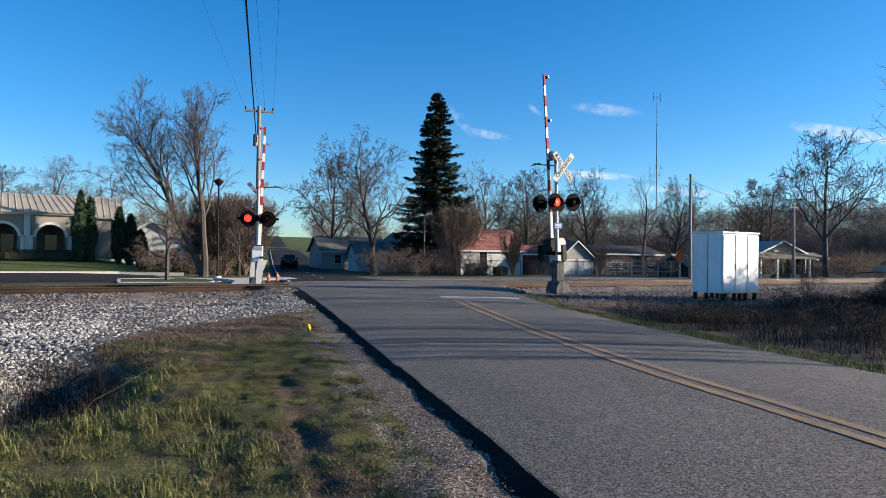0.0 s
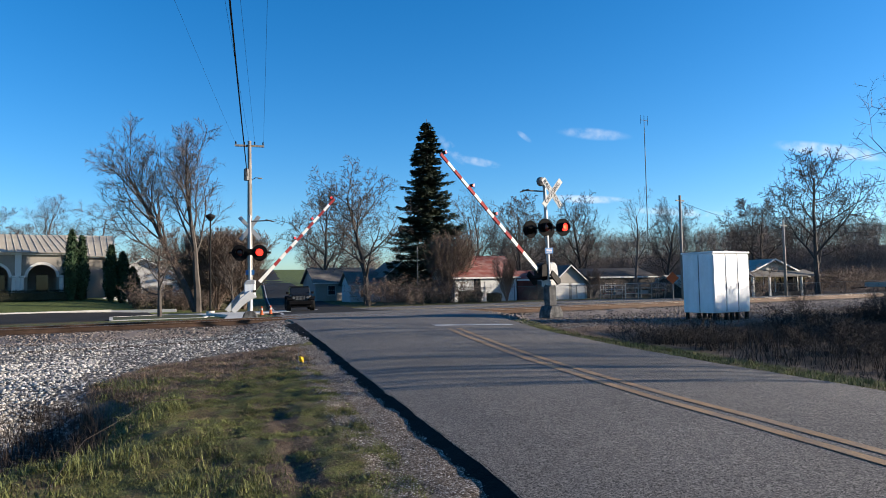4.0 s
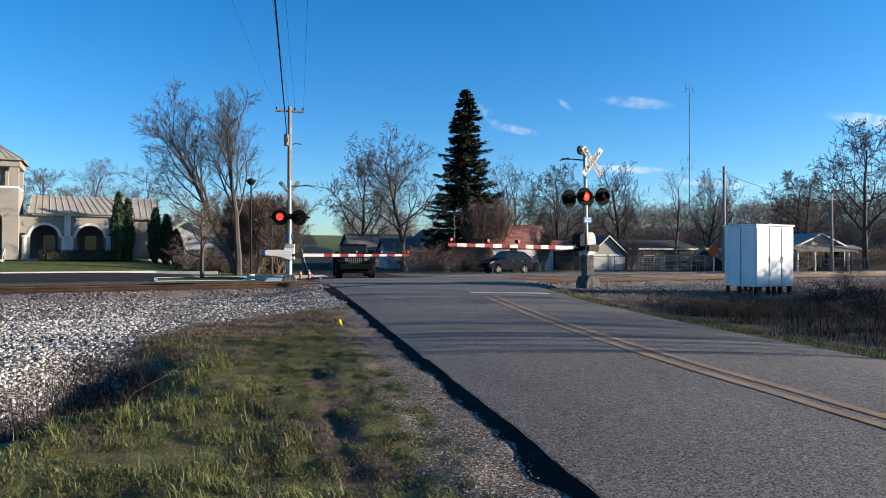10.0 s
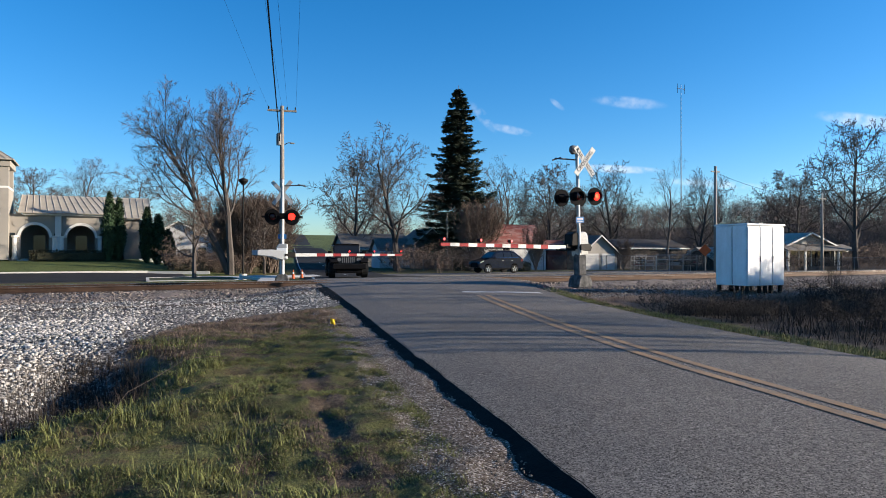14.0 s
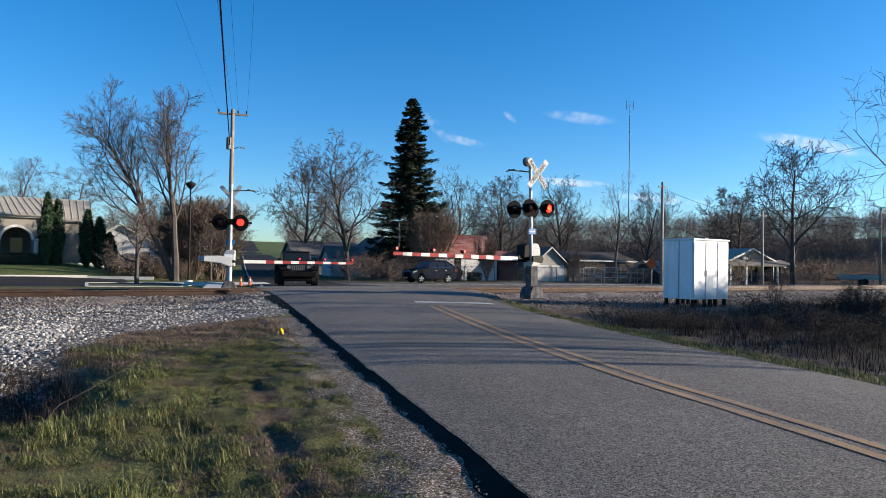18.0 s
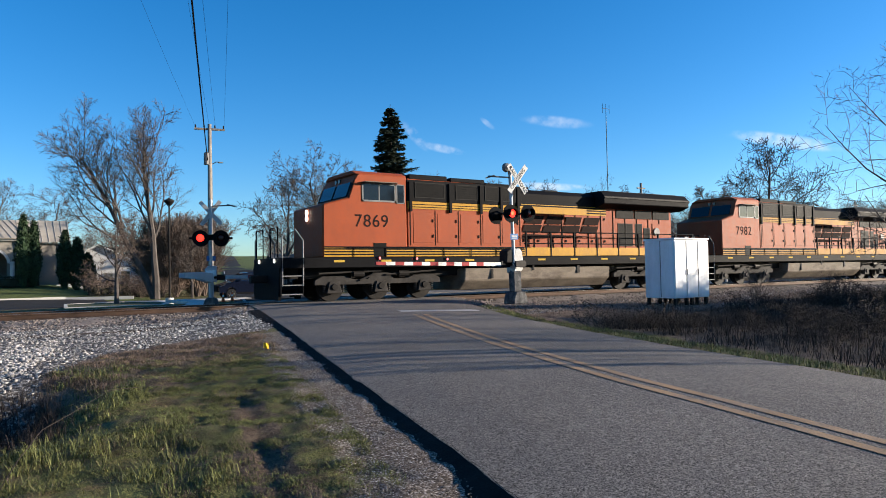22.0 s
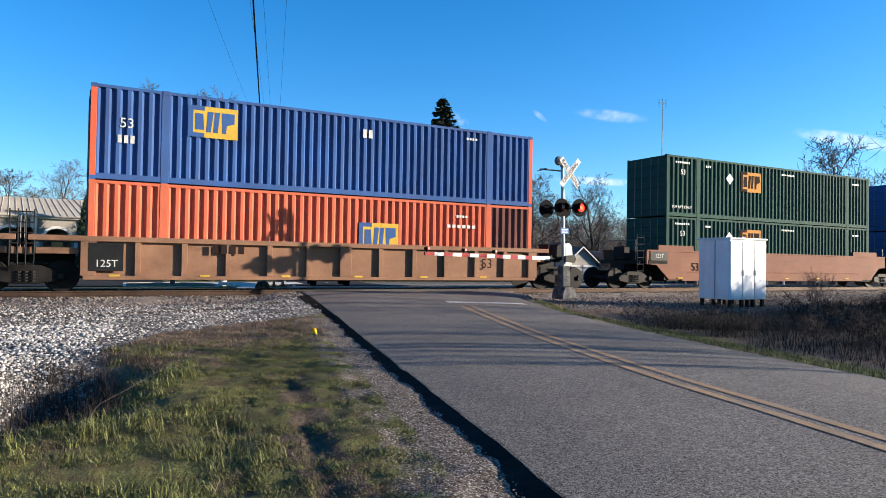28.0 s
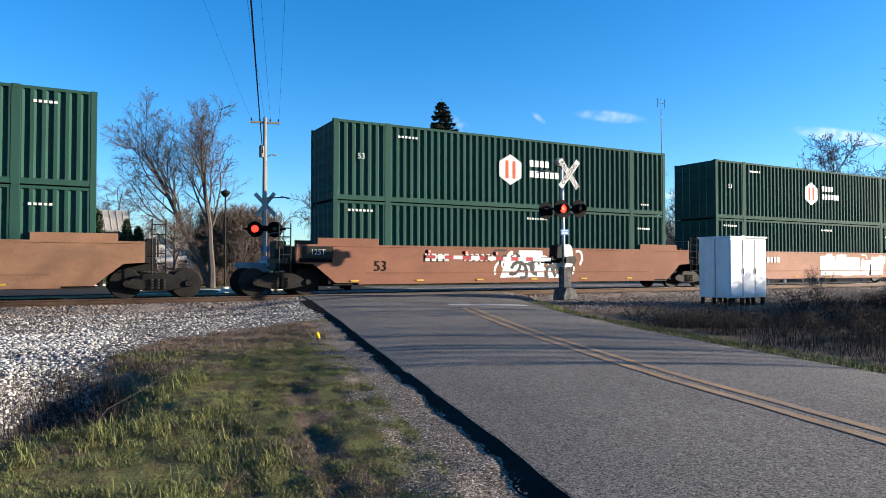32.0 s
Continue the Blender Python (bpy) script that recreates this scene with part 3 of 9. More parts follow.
def ground_material():
    m = bpy.data.materials.new("earth_grass_gravel")
    m.use_nodes = True
    nt = m.node_tree
    bsdf = nt.nodes["Principled BSDF"]
    geo = nt.nodes.new("ShaderNodeNewGeometry")
    zone = nt.nodes.new("ShaderNodeVertexColor")
    zone.layer_name = "zone"
    sep = nt.nodes.new("ShaderNodeSeparateColor")
    nt.links.new(zone.outputs["Color"], sep.inputs[0])

    def noise_at(scale, detail=6, rough_=0.65):
        n = nt.nodes.new("ShaderNodeTexNoise")
        n.inputs["Scale"].default_value, n.inputs["Detail"].default_value, n.inputs["Roughness"].default_value = scale, detail, rough_
        nt.links.new(geo.outputs["Position"], n.inputs["Vector"])
        return n.outputs["Fac"]

    def ramp_(fac, stops):
        r = nt.nodes.new("ShaderNodeValToRGB")
        e = r.color_ramp.elements
        e[0].position, e[0].color = stops[0][0], (*stops[0][1], 1)
        e[1].position, e[1].color = stops[-1][0], (*stops[-1][1], 1)
        for p, c in stops[1:-1]:
            k = e.new(p)
            k.color = (*c, 1)
        nt.links.new(fac, r.inputs[0])
        return r.outputs[0]

    def mix(fac, a, b):
        x = nt.nodes.new("ShaderNodeMix")
        x.data_type = "RGBA"
        nt.links.new(fac, x.inputs["Factor"])
        nt.links.new(a, x.inputs["A"])
        nt.links.new(b, x.inputs["B"])
        return x.outputs["Result"]

    def sharp(fac, soft_noise, much=0.7):
        """A zone's edge, broken up by noise."""
        a = nt.nodes.new("ShaderNodeMath")
        a.operation = "MULTIPLY_ADD"
        a.inputs[1].default_value = much
        nt.links.new(soft_noise, a.inputs[0])
        nt.links.new(fac, a.inputs[2])
        r = nt.nodes.new("ShaderNodeMapRange")
        r.inputs["From Min"].default_value, r.inputs["From Max"].default_value = 0.5 + much * 0.5 - 0.15, 0.5 + much * 0.5 + 0.15
        nt.links.new(a.outputs[0], r.inputs["Value"])
        return r.outputs[0]

    wear = nt.nodes.new("ShaderNodeVertexColor")
    wear.layer_name = "wear"
    worn = nt.nodes.new("ShaderNodeSeparateColor")
    nt.links.new(wear.outputs["Color"], worn.inputs[0])
    patches, grain = noise_at(1.1), noise_at(28.0, 4)
    turf = ramp_(noise_at(2.2, 8, 0.7), [(0.30, (0.030, 0.021, 0.013)), (0.42, (0.074, 0.054, 0.027)), (0.54, (0.084, 0.082, 0.027)), (0.7, (0.130, 0.130, 0.040))])
    straw = ramp_(noise_at(3.0, 8, 0.7), [(0.3, (0.054, 0.037, 0.029)), (0.5, (0.122, 0.086, 0.063)), (0.7, (0.194, 0.148, 0.108))])
    lawn = ramp_(noise_at(0.6, 8, 0.6), [(0.3, (0.061, 0.076, 0.023)), (0.7, (0.101, 0.122, 0.036))])
    cells = nt.nodes.new("ShaderNodeTexVoronoi")
    cells.inputs["Scale"].default_value = 26
    nt.links.new(geo.outputs["Position"], cells.inputs["Vector"])
    pebble = nt.nodes.new("ShaderNodeSeparateColor")
    nt.links.new(cells.outputs["Color"], pebble.inputs[0])
    gravel = ramp_(pebble.outputs[0], [(0.0, (0.025, 0.022, 0.019)), (0.55, (0.083, 0.074, 0.066)), (0.8, (0.173, 0.158, 0.144)), (1.0, (0.331, 0.310, 0.288))])
    colour = mix(sharp(sep.outputs[1], patches), turf, straw)
    colour = mix(sep.outputs[2], colour, lawn)
    colour = mix(sharp(sep.outputs[0], noise_at(2.5)), colour, gravel)
    fine = nt.nodes.new("ShaderNodeTexVoronoi")
    fine.inputs["Scale"].default_value = 75
    nt.links.new(geo.outputs["Position"], fine.inputs["Vector"])
    grit = nt.nodes.new("ShaderNodeSeparateColor")
    nt.links.new(fine.outputs["Color"], grit.inputs[0])
    earth = ramp_(noise_at(5.0, 8, 0.75), [(0.32, (0.036, 0.024, 0.017)), (0.5, (0.068, 0.048, 0.033)), (0.68, (0.108, 0.081, 0.058))])
    speckle = ramp_(grit.outputs[0], [(0.0, (0.029, 0.020, 0.014)), (0.5, (0.094, 0.071, 0.052)), (0.8, (0.173, 0.144, 0.119)), (1.0, (0.396, 0.360, 0.324))])
    litter = ramp_(noise_at(1.5, 8, 0.7), [(0.3, (0.036, 0.026, 0.020)), (0.7, (0.083, 0.059, 0.043))])
    colour = mix(sharp(worn.outputs[1], noise_at(4.0)), colour, earth)
    colour = mix(sharp(worn.outputs[0], noise_at(3.2), 0.9), colour, speckle)
    # leaf litter of the woods, and painted shade on the ditch floor
    colour = mix(worn.outputs[2], colour, litter)
    shade = nt.nodes.new("ShaderNodeMapRange")
    shade.inputs["From Min"].default_value, shade.inputs["From Max"].default_value = 0.3, 0.7
    shade.inputs["To Min"].default_value, shade.inputs["To Max"].default_value = 0.72, 1.25
    nt.links.new(grain, shade.inputs["Value"])
    scale = nt.nodes.new("ShaderNodeVectorMath")
    scale.operation = "SCALE"
    nt.links.new(colour, scale.inputs[0])
    nt.links.new(shade.outputs[0], scale.inputs["Scale"])
    tiny = nt.nodes.new("ShaderNodeMapRange")
    tiny.inputs["From Min"].default_value, tiny.inputs["From Max"].default_value = 0.34, 0.66
    tiny.inputs["To Min"].default_value, tiny.inputs["To Max"].default_value = 0.3, 1.8
    nt.links.new(noise_at(85.0, 3, 0.7), tiny.inputs["Value"])
    last = nt.nodes.new("ShaderNodeVectorMath")
    last.operation = "SCALE"
    nt.links.new(scale.outputs[0], last.inputs[0])
    nt.links.new(tiny.outputs[0], last.inputs["Scale"])
    nt.links.new(last.outputs[0], bsdf.inputs["Base Color"])
    bsdf.inputs["Roughness"].default_value = 0.95
    bsdf.inputs["Specular IOR Level"].default_value = 0.15
    bump = nt.nodes.new("ShaderNodeBump")
    bump.inputs["Strength"].default_value, bump.inputs["Distance"].default_value = 0.7, 0.03
    nt.links.new(grain, bump.inputs["Height"])
    nt.links.new(bump.outputs[0], bsdf.inputs["Normal"])
    return m


GROUND = ground_material()
make_ground()


# ---- road, street and track ----
def slab(name, rows, material, thick, label, wobble=0.0):
    """A strip of paving: rows of (left x, right x, y, z, crown), with its sides going down by thick."""
    k, verts, faces = 9, [], []
    for xl, xr, y, z, crown in rows:
        xl += wobble * noise.noise((0.0, y * 1.9, 1.0)) + 0.5 * wobble * noise.noise((0.0, y * 6, 5.0))
        xr += wobble * noise.noise((4.0, y * 1.9, 2.0))
        verts.append((xl - 0.03, y, z - thick))
        for i in range(k):
            f = i / (k - 1)
            verts.append((xl + (xr - xl) * f, y, z + crown * (1 - (2 * f - 1) ** 2) - (0.02 if i in (0, k - 1) else 0)))
        verts.append((xr + 0.03, y, z - thick))
    w = k + 2
    for r in range(len(rows) - 1):
        faces += [(r * w + c, r * w + c + 1, (r + 1) * w + c + 1, (r + 1) * w + c) for c in range(w - 1)]
    return tagged(raw(name, verts, faces, material), label, "road", kind="structure")


def road_surface(y):
    return lerp(y, ROAD_LEFT), lerp(y, ROAD_RIGHT), float(lerp(y, ROAD_Z))


rows = []
for y in np.arange(-60, 9.01, 0.3):
    a, b, z = road_surface(y)
    rows.append((a, b, y, z, 0.05 if y < -4 else 0.05 * max(0, (-1.6 - y) / 2.4)))
slab("road", rows, ASPHALT, 0.16, "worn grey asphalt road with rough broken edges", 0.05)
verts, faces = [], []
for i, y in enumerate(np.arange(-40, -3.0, 0.12)):  # the crumbled tarred edge, black also for the shade of its drop
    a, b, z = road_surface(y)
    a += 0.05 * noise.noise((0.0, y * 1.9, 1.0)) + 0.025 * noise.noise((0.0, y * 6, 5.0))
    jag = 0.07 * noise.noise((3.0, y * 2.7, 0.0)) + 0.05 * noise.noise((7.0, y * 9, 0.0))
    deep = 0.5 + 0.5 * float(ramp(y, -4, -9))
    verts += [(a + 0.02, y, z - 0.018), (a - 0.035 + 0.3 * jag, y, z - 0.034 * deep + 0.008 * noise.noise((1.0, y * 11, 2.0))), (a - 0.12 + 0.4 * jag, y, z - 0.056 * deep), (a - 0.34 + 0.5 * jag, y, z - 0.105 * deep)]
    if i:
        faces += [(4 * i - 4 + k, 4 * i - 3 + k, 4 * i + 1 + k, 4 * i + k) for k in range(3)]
tagged(raw("road_edge", verts, faces, TAR_AND_SHADE), "crumbled tarred edge of the road, with its shade painted black", "road", kind="structure")
rows = []
for y in np.concatenate([np.arange(8, 60, 2.0), np.arange(60, 420, 3.0)]):
    rows.append((6.9 + 0.256 * y, 14.2 + 0.256 * y, y, gz(10 + 0.256 * y, y) + 0.065 if y > 12 else -0.43, 0.03))
slab("road_2", rows, ASPHALT_DARK, 0.12, "dark asphalt road running away behind the crossing")


def street(name, x0, x1, y0, y1, lift, material, label, step=4.0):
    xs, ys = np.arange(x0, x1 + step / 2, step), np.linspace(y0, y1, 6)
    verts = [(x, y, gz(x, y) + lift) for x in xs for y in ys] + [(x, y, gz(x, y) - 0.2) for x in xs for y in (y0, y1)]
    faces = [(i * 6 + j, (i + 1) * 6 + j, (i + 1) * 6 + j + 1, i * 6 + j + 1) for i in range(len(xs) - 1) for j in range(5)]
    base = len(xs) * 6
    faces += [(base + 2 * i, base + 2 * i + 2, (i + 1) * 6, i * 6) for i in range(len(xs) - 1)]
    return tagged(raw(name, verts, faces, material), label, "road", kind="structure")


street("street", 6, 54, 21.5, 31.5, 0.045, ASPHALT, "pale worn street alongside the railway")
street("parking_area", -90, 6.0, 13.4, 34.5, 0.05, ASPHALT_DARK, "smooth dark asphalt lot in front of the arcade", 6.0)


def stripe(name, pts, width, material, label):
    """Paint on the road, along points of the plan."""
    verts, faces = [], []
    for i, (x, y) in enumerate(pts):
        a, b = pts[max(i - 1, 0)], pts[min(i + 1, len(pts) - 1)]
        d = Vector((b[0] - a[0], b[1] - a[1])).normalized()
        for s in (-0.5, 0.5):
            px, py = x - d.y * width * s, y + d.x * width * s
            l, r, z = road_surface(py)
            f = (px - l) / (r - l)
            crown = 0.05 if py < -4 else 0.05 * max(0, (-1.6 - py) / 2.4)
            verts.append((px, py, z + crown * (1 - (2 * f - 1) ** 2) + 0.006))
    faces = [(2 * i, 2 * i + 1, 2 * i + 3, 2 * i + 2) for i in range(len(pts) - 1)]
    return tagged(raw(name, verts, faces, material), label, "road marking", kind="structure")


YELLOW = ((9.36, -7.9), (8.85, -9.4), (8.15, -11.7), (7.48, -14.0), (6.87, -16.4), (6.47, -18.1), (6.2, -19.6), (5.93, -20.8), (3.7, -30), (1.2, -40))
dense = []
for (ax, ay), (bx, by) in zip(YELLOW, YELLOW[1:]):
    dense += [(ax + (bx - ax) * k / 14, ay + (by - ay) * k / 14) for k in range(14)]
dense.append(YELLOW[-1])
stripe("centre_line_1", [(x - 0.15, y) for x, y in dense], 0.14, YELLOW_PAINT, "worn yellow centre line")
stripe("centre_line_2", [(x + 0.15, y) for x, y in dense], 0.14, YELLOW_PAINT, "worn yellow centre line")
stripe("stop_line", [(9.35 + 0.26 * k, -6.78 - 0.068 * k) for k in range(10)], 0.42, WHITE_PAINT_ROAD, "worn white stop line across one lane")
for n in range(6):
    y0 = 26 + 9.0 * n
    raw(f"lane_mark_{n + 1}", [(10.4 + 0.256 * y + dx, y, gz(10 + 0.256 * y, y) + 0.112) for y in (y0, y0 + 3) for dx in (0, 0.14)], [(0, 1, 3, 2)], WHITE_PAINT_ROAD)
    tagged(bpy.data.objects[f"lane_mark_{n + 1}"], "white lane dash", "road marking", kind="structure")
raw("edge_line", [(7.15 + 0.256 * y + dx, y, (gz(10 + 0.256 * y, y) + 0.11) if y > 12 else -0.392) for y in np.arange(9, 150, 3) for dx in (0, 0.14)],
    [(2 * i, 2 * i + 1, 2 * i + 3, 2 * i + 2) for i in range(46)], WHITE_PAINT_ROAD)
tagged(bpy.data.objects["edge_line"], "white edge line", "road marking", kind="structure")

# kerbs and walk on the far side
for name, pts, z_up in (("kerb_1", [(-60, 34.6), (-20, 34.6), (3.5, 34.4), (8, 33)], 0.14),):
    bm = bmesh.new()
    for (ax, ay), (bx, by) in zip(pts, pts[1:]):
        d = Vector((bx - ax, by - ay)).normalized() * 0.09
        prism(bm, [(ax - d.y, ay + d.x), (ax + d.y, ay - d.x), (bx + d.y, by - d.x), (bx - d.y, by + d.x)], "z", gz(ax, ay) - 0.1, gz(ax, ay) + z_up)
    tagged(part(name, bm, CONCRETE), "pale concrete kerb", "kerb", kind="structure")
bm = solid([(6.3, 7.2), (7.6, 6.8), (8.9, 12.0), (8.2, 15.5), (7.0, 15.2), (7.4, 11.5)], "z", gz(6, 9) - 0.1, gz(6, 9) + 0.05, 0.01)
tagged(part("pavement_1", bm, CONCRETE), "pale concrete walk beside the signal", "pavement", kind="structure")
LAWN = surf("mown_lawn", (0.046, 0.054, 0.020), 0.95, s1=0.8, a1=0.25, s2=14, a2=0.3, bump=0.4, grime=(0.075, 0.062, 0.034), grime_scale=(1.2, 1.2, 1.2), grime_much=0.6)
ISLAND = [(2.1, 12.7), (6.2, 11.9), (6.9, 14.0), (6.8, 16.4), (5.4, 18.0), (2.4, 17.5)]
tagged(part("lawn_island", solid(ISLAND, "z", gz(4.5, 15) - 0.15, gz(4.5, 15) + 0.115, 0.0), LAWN), "small raised lawn island in the asphalt lot", "lawn", kind="structure")
bm = bmesh.new()
for (ax, ay), (bx, by) in zip(ISLAND, ISLAND[1:] + ISLAND[:1]):
    d = Vector((bx - ax, by - ay)).normalized() * 0.08
    prism(bm, [(ax - d.y, ay + d.x), (ax + d.y, ay - d.x), (bx + d.y, by - d.x), (bx - d.y, by + d.x)], "z", gz(4.5, 15) - 0.15, gz(4.5, 15) + 0.13)
tagged(part("kerb_2", bm, CONCRETE), "pale concrete kerb round the lawn island", "kerb", kind="structure")
bm = solid([(7.5, 22), (14.5, 24), (15, 27.5), (6.5, 26)], "z", gz(9, 24) - 0.2, gz(9, 24) + 0.09, 0.01)
tagged(part("pavement_2", bm, CONCRETE), "pale concrete drive apron", "pavement", kind="structure")


BED = [(-3.3, -0.62), (-2.3, -0.44), (-1.5, -0.31), (1.5, -0.31), (2.4, -0.46), (3.4, -0.62)]


def make_track():
    prof = BED
    bed = []
    for x in np.concatenate([np.arange(-160, -20, 10.0), np.arange(-20, 60, 0.5), np.arange(60, 640, 10.0)]):
        bed += [(x, y + 0.06 * noise.noise((x, y, 0)), z + 0.05 * noise.noise((x * 3, y * 3, 2))) for y, z in prof]
    k = len(prof)
    tagged(raw("ballast_bed", bed, [(i * k + j, (i + 1) * k + j, (i + 1) * k + j + 1, i * k + j + 1) for i in range(len(bed) // k - 1) for j in range(k - 1)], STONE_BALLAST),
           "bed of brown broken stone under the track", "track bed", kind="structure")
    rail = [(-0.07, -0.17), (0.07, -0.17), (0.07, -0.155), (0.012, -0.14), (0.012, -0.045), (0.036, -0.035), (0.036, 0), (-0.036, 0), (-0.036, -0.035), (-0.012, -0.045), (-0.012, -0.14), (-0.07, -0.155)]
    for n, y in enumerate((-0.755, 0.755)):
        tagged(part(f"rail_{n + 1}", solid([(y + a, RAIL + b) for a, b in rail], "x", -160, 640), STEEL_RUST), "rusty steel rail with a worn bright head", "rail", kind="structure")
        tagged(part(f"rail_head_{n + 1}", boxes((-160, 640, y - 0.03, y + 0.03, RAIL - 0.01, RAIL + 0.003)), RAIL_TOP), "bright worn rail head", "rail", kind="structure")


make_track()


# ---- crossing signals ----
MOVERS = {}


def crossbuck(name, parent, m, lettered):
    """Two crossed white blades, lettered on the front; bare aluminium from behind."""
    for k, lean in enumerate((53, -48)):
        blade = boxes((-0.60, 0.60, -0.006 - 0.014 * k, 0.006 - 0.014 * k, -0.098, 0.098) if lettered else (-0.60, 0.60, -0.006 - 0.014 * k, 0.006 - 0.014 * k, -0.08, 0.08))
        blade.transform(m @ pose(0, 0, 0, 0, lean, 0))
        ob = part("blade", blade, SIGN_WHITE if lettered else ALU, parent, "white reflective sign blade" if lettered else "bare metal back of a sign blade")
        if lettered:
            words = (("CROSSING", 0, 0.0),) if k else (("RAIL", -0.34, 0.0), ("ROAD", 0.34, 0.0))
            for text, dx, dz in words:
                letters("lettering", text, 0.185, m @ pose(0, -0.012 - 0.014 * k, 0, 0, lean, 0) @ pose(dx, 0, dz), SIGN_BLACK, ob, "black lettering", spread=1.05)


def lamp_head(parent, m, key):
    """A round flasher: black backing disc, hood, housing and a lens that turns its lit face forward."""
    head = new("flasher")
    head.parent = parent
    head.matrix_basis = m
    tagged(head, "round red flasher lamp with a black backing")
    disc = solid(circle(0, 0, 0.305, 28), "y", -0.012, 0.012)
    part("backing_disc", disc, BLACK, head, "black round backing")
    can = bmesh.new()
    tube(can, [(0, 0.012, 0), (0, 0.15, 0), (0, 0.21, 0)], [0.15, 0.14, 0.06], 16)
    part("housing", can, BLACK, head, smooth=False)
    hood = bmesh.new()
    ring = [[hood.verts.new((r * math.cos(a), y, r * math.sin(a))) for a in [radians(-25 + 230 * k / 14) for k in range(15)]] for r, y in ((0.165, -0.012), (0.16, -0.21), (0.152, -0.21), (0.157, -0.012))]
    for a, b in ((0, 1), (1, 2), (2, 3)):
        for k in range(14):
            hood.faces.new((ring[a][k], ring[b][k], ring[b][k + 1], ring[a][k + 1]))
    part("hood", hood, BLACK, head, "black hood over the lens")
    bezel = bmesh.new()
    tube(bezel, [(0, -0.088, 0), (0, -0.012, 0)], [0.149, 0.151], 24)
    part("bezel", bezel, BLACK, head)
    lens = new("lens")
    lens.parent = head
    lens.matrix_basis = pose(0, -0.085, 0)
    tagged(lens, "red lens that flashes")
    for side, name, material in ((-1, "lit_face", SIGNAL_RED), (1, "dark_face", LENS_DARK)):
        dome = bmesh.new()
        tube(dome, [(0, 0.001 * side, 0), (0, 0.012 * side, 0), (0, 0.028 * side, 0), (0, 0.034 * side, 0)], [0.142, 0.135, 0.085, 0.01], 20)
        part(name, dome, material, lens, smooth=True)
        if side < 0:
            core = bmesh.new()
            tube(core, [(0, -0.030, 0), (0, -0.037, 0)], [0.07, 0.05], 14)
            part("lit_core", core, SIGNAL_AMBER if key[0] == "n" else SIGNAL_RED, lens)
    MOVERS.setdefault(key, []).append(lens)
    return head


def gate_arm(parent, length, name):
    """A tapering striped arm with three lamps; it points along +x from its pivot."""
    arm = new("gate_arm")
    arm.parent = parent
    tagged(arm, "red and white striped gate arm")
    n = round((length - 0.35) / 0.36)
    step = (length - 0.35) / n
    for k in range(n):
        x0, x1 = 0.35 + k * step, 0.35 + (k + 1) * step
        h0, h1 = 0.068 - 0.022 * k / n, 0.068 - 0.022 * (k + 1) / n
        bm = solid([(x0, -h0), (x1, -h1), (x1, h1), (x0, h0)], "y", -0.025, 0.025)
        red = k >= 3 and (k % 2 == (n - 1) % 2)
        part("stripe", bm, RED_STRIPE if red else SIGN_WHITE, arm)
    for f in (0.50, 0.73, 0.985):
        x = 0.35 + f * n * step
        stem = bmesh.new()
        tube(stem, [(x, 0, 0.05), (x, 0, 0.11)], 0.02, 8)
        tube(stem, [(x, -0.07, 0.15), (x, 0.07, 0.15)], 0.05, 10)
        lamp = part("arm_lamp", stem, DARK_METAL, arm, "small lamp on the gate arm")
        for s in (-1, 1):
            lens = bmesh.new()
            tube(lens, [(x, 0.07 * s, 0.15), (x, 0.085 * s, 0.15)], 0.04, 10)
            part("lens", lens, TAIL_RED, lamp, "red lens")
    support = boxes((0.0, 0.5, -0.045, 0.045, -0.11, 0.11), bev=0.01)
    part("arm_clamp", support, DARK_METAL, arm)
    return arm


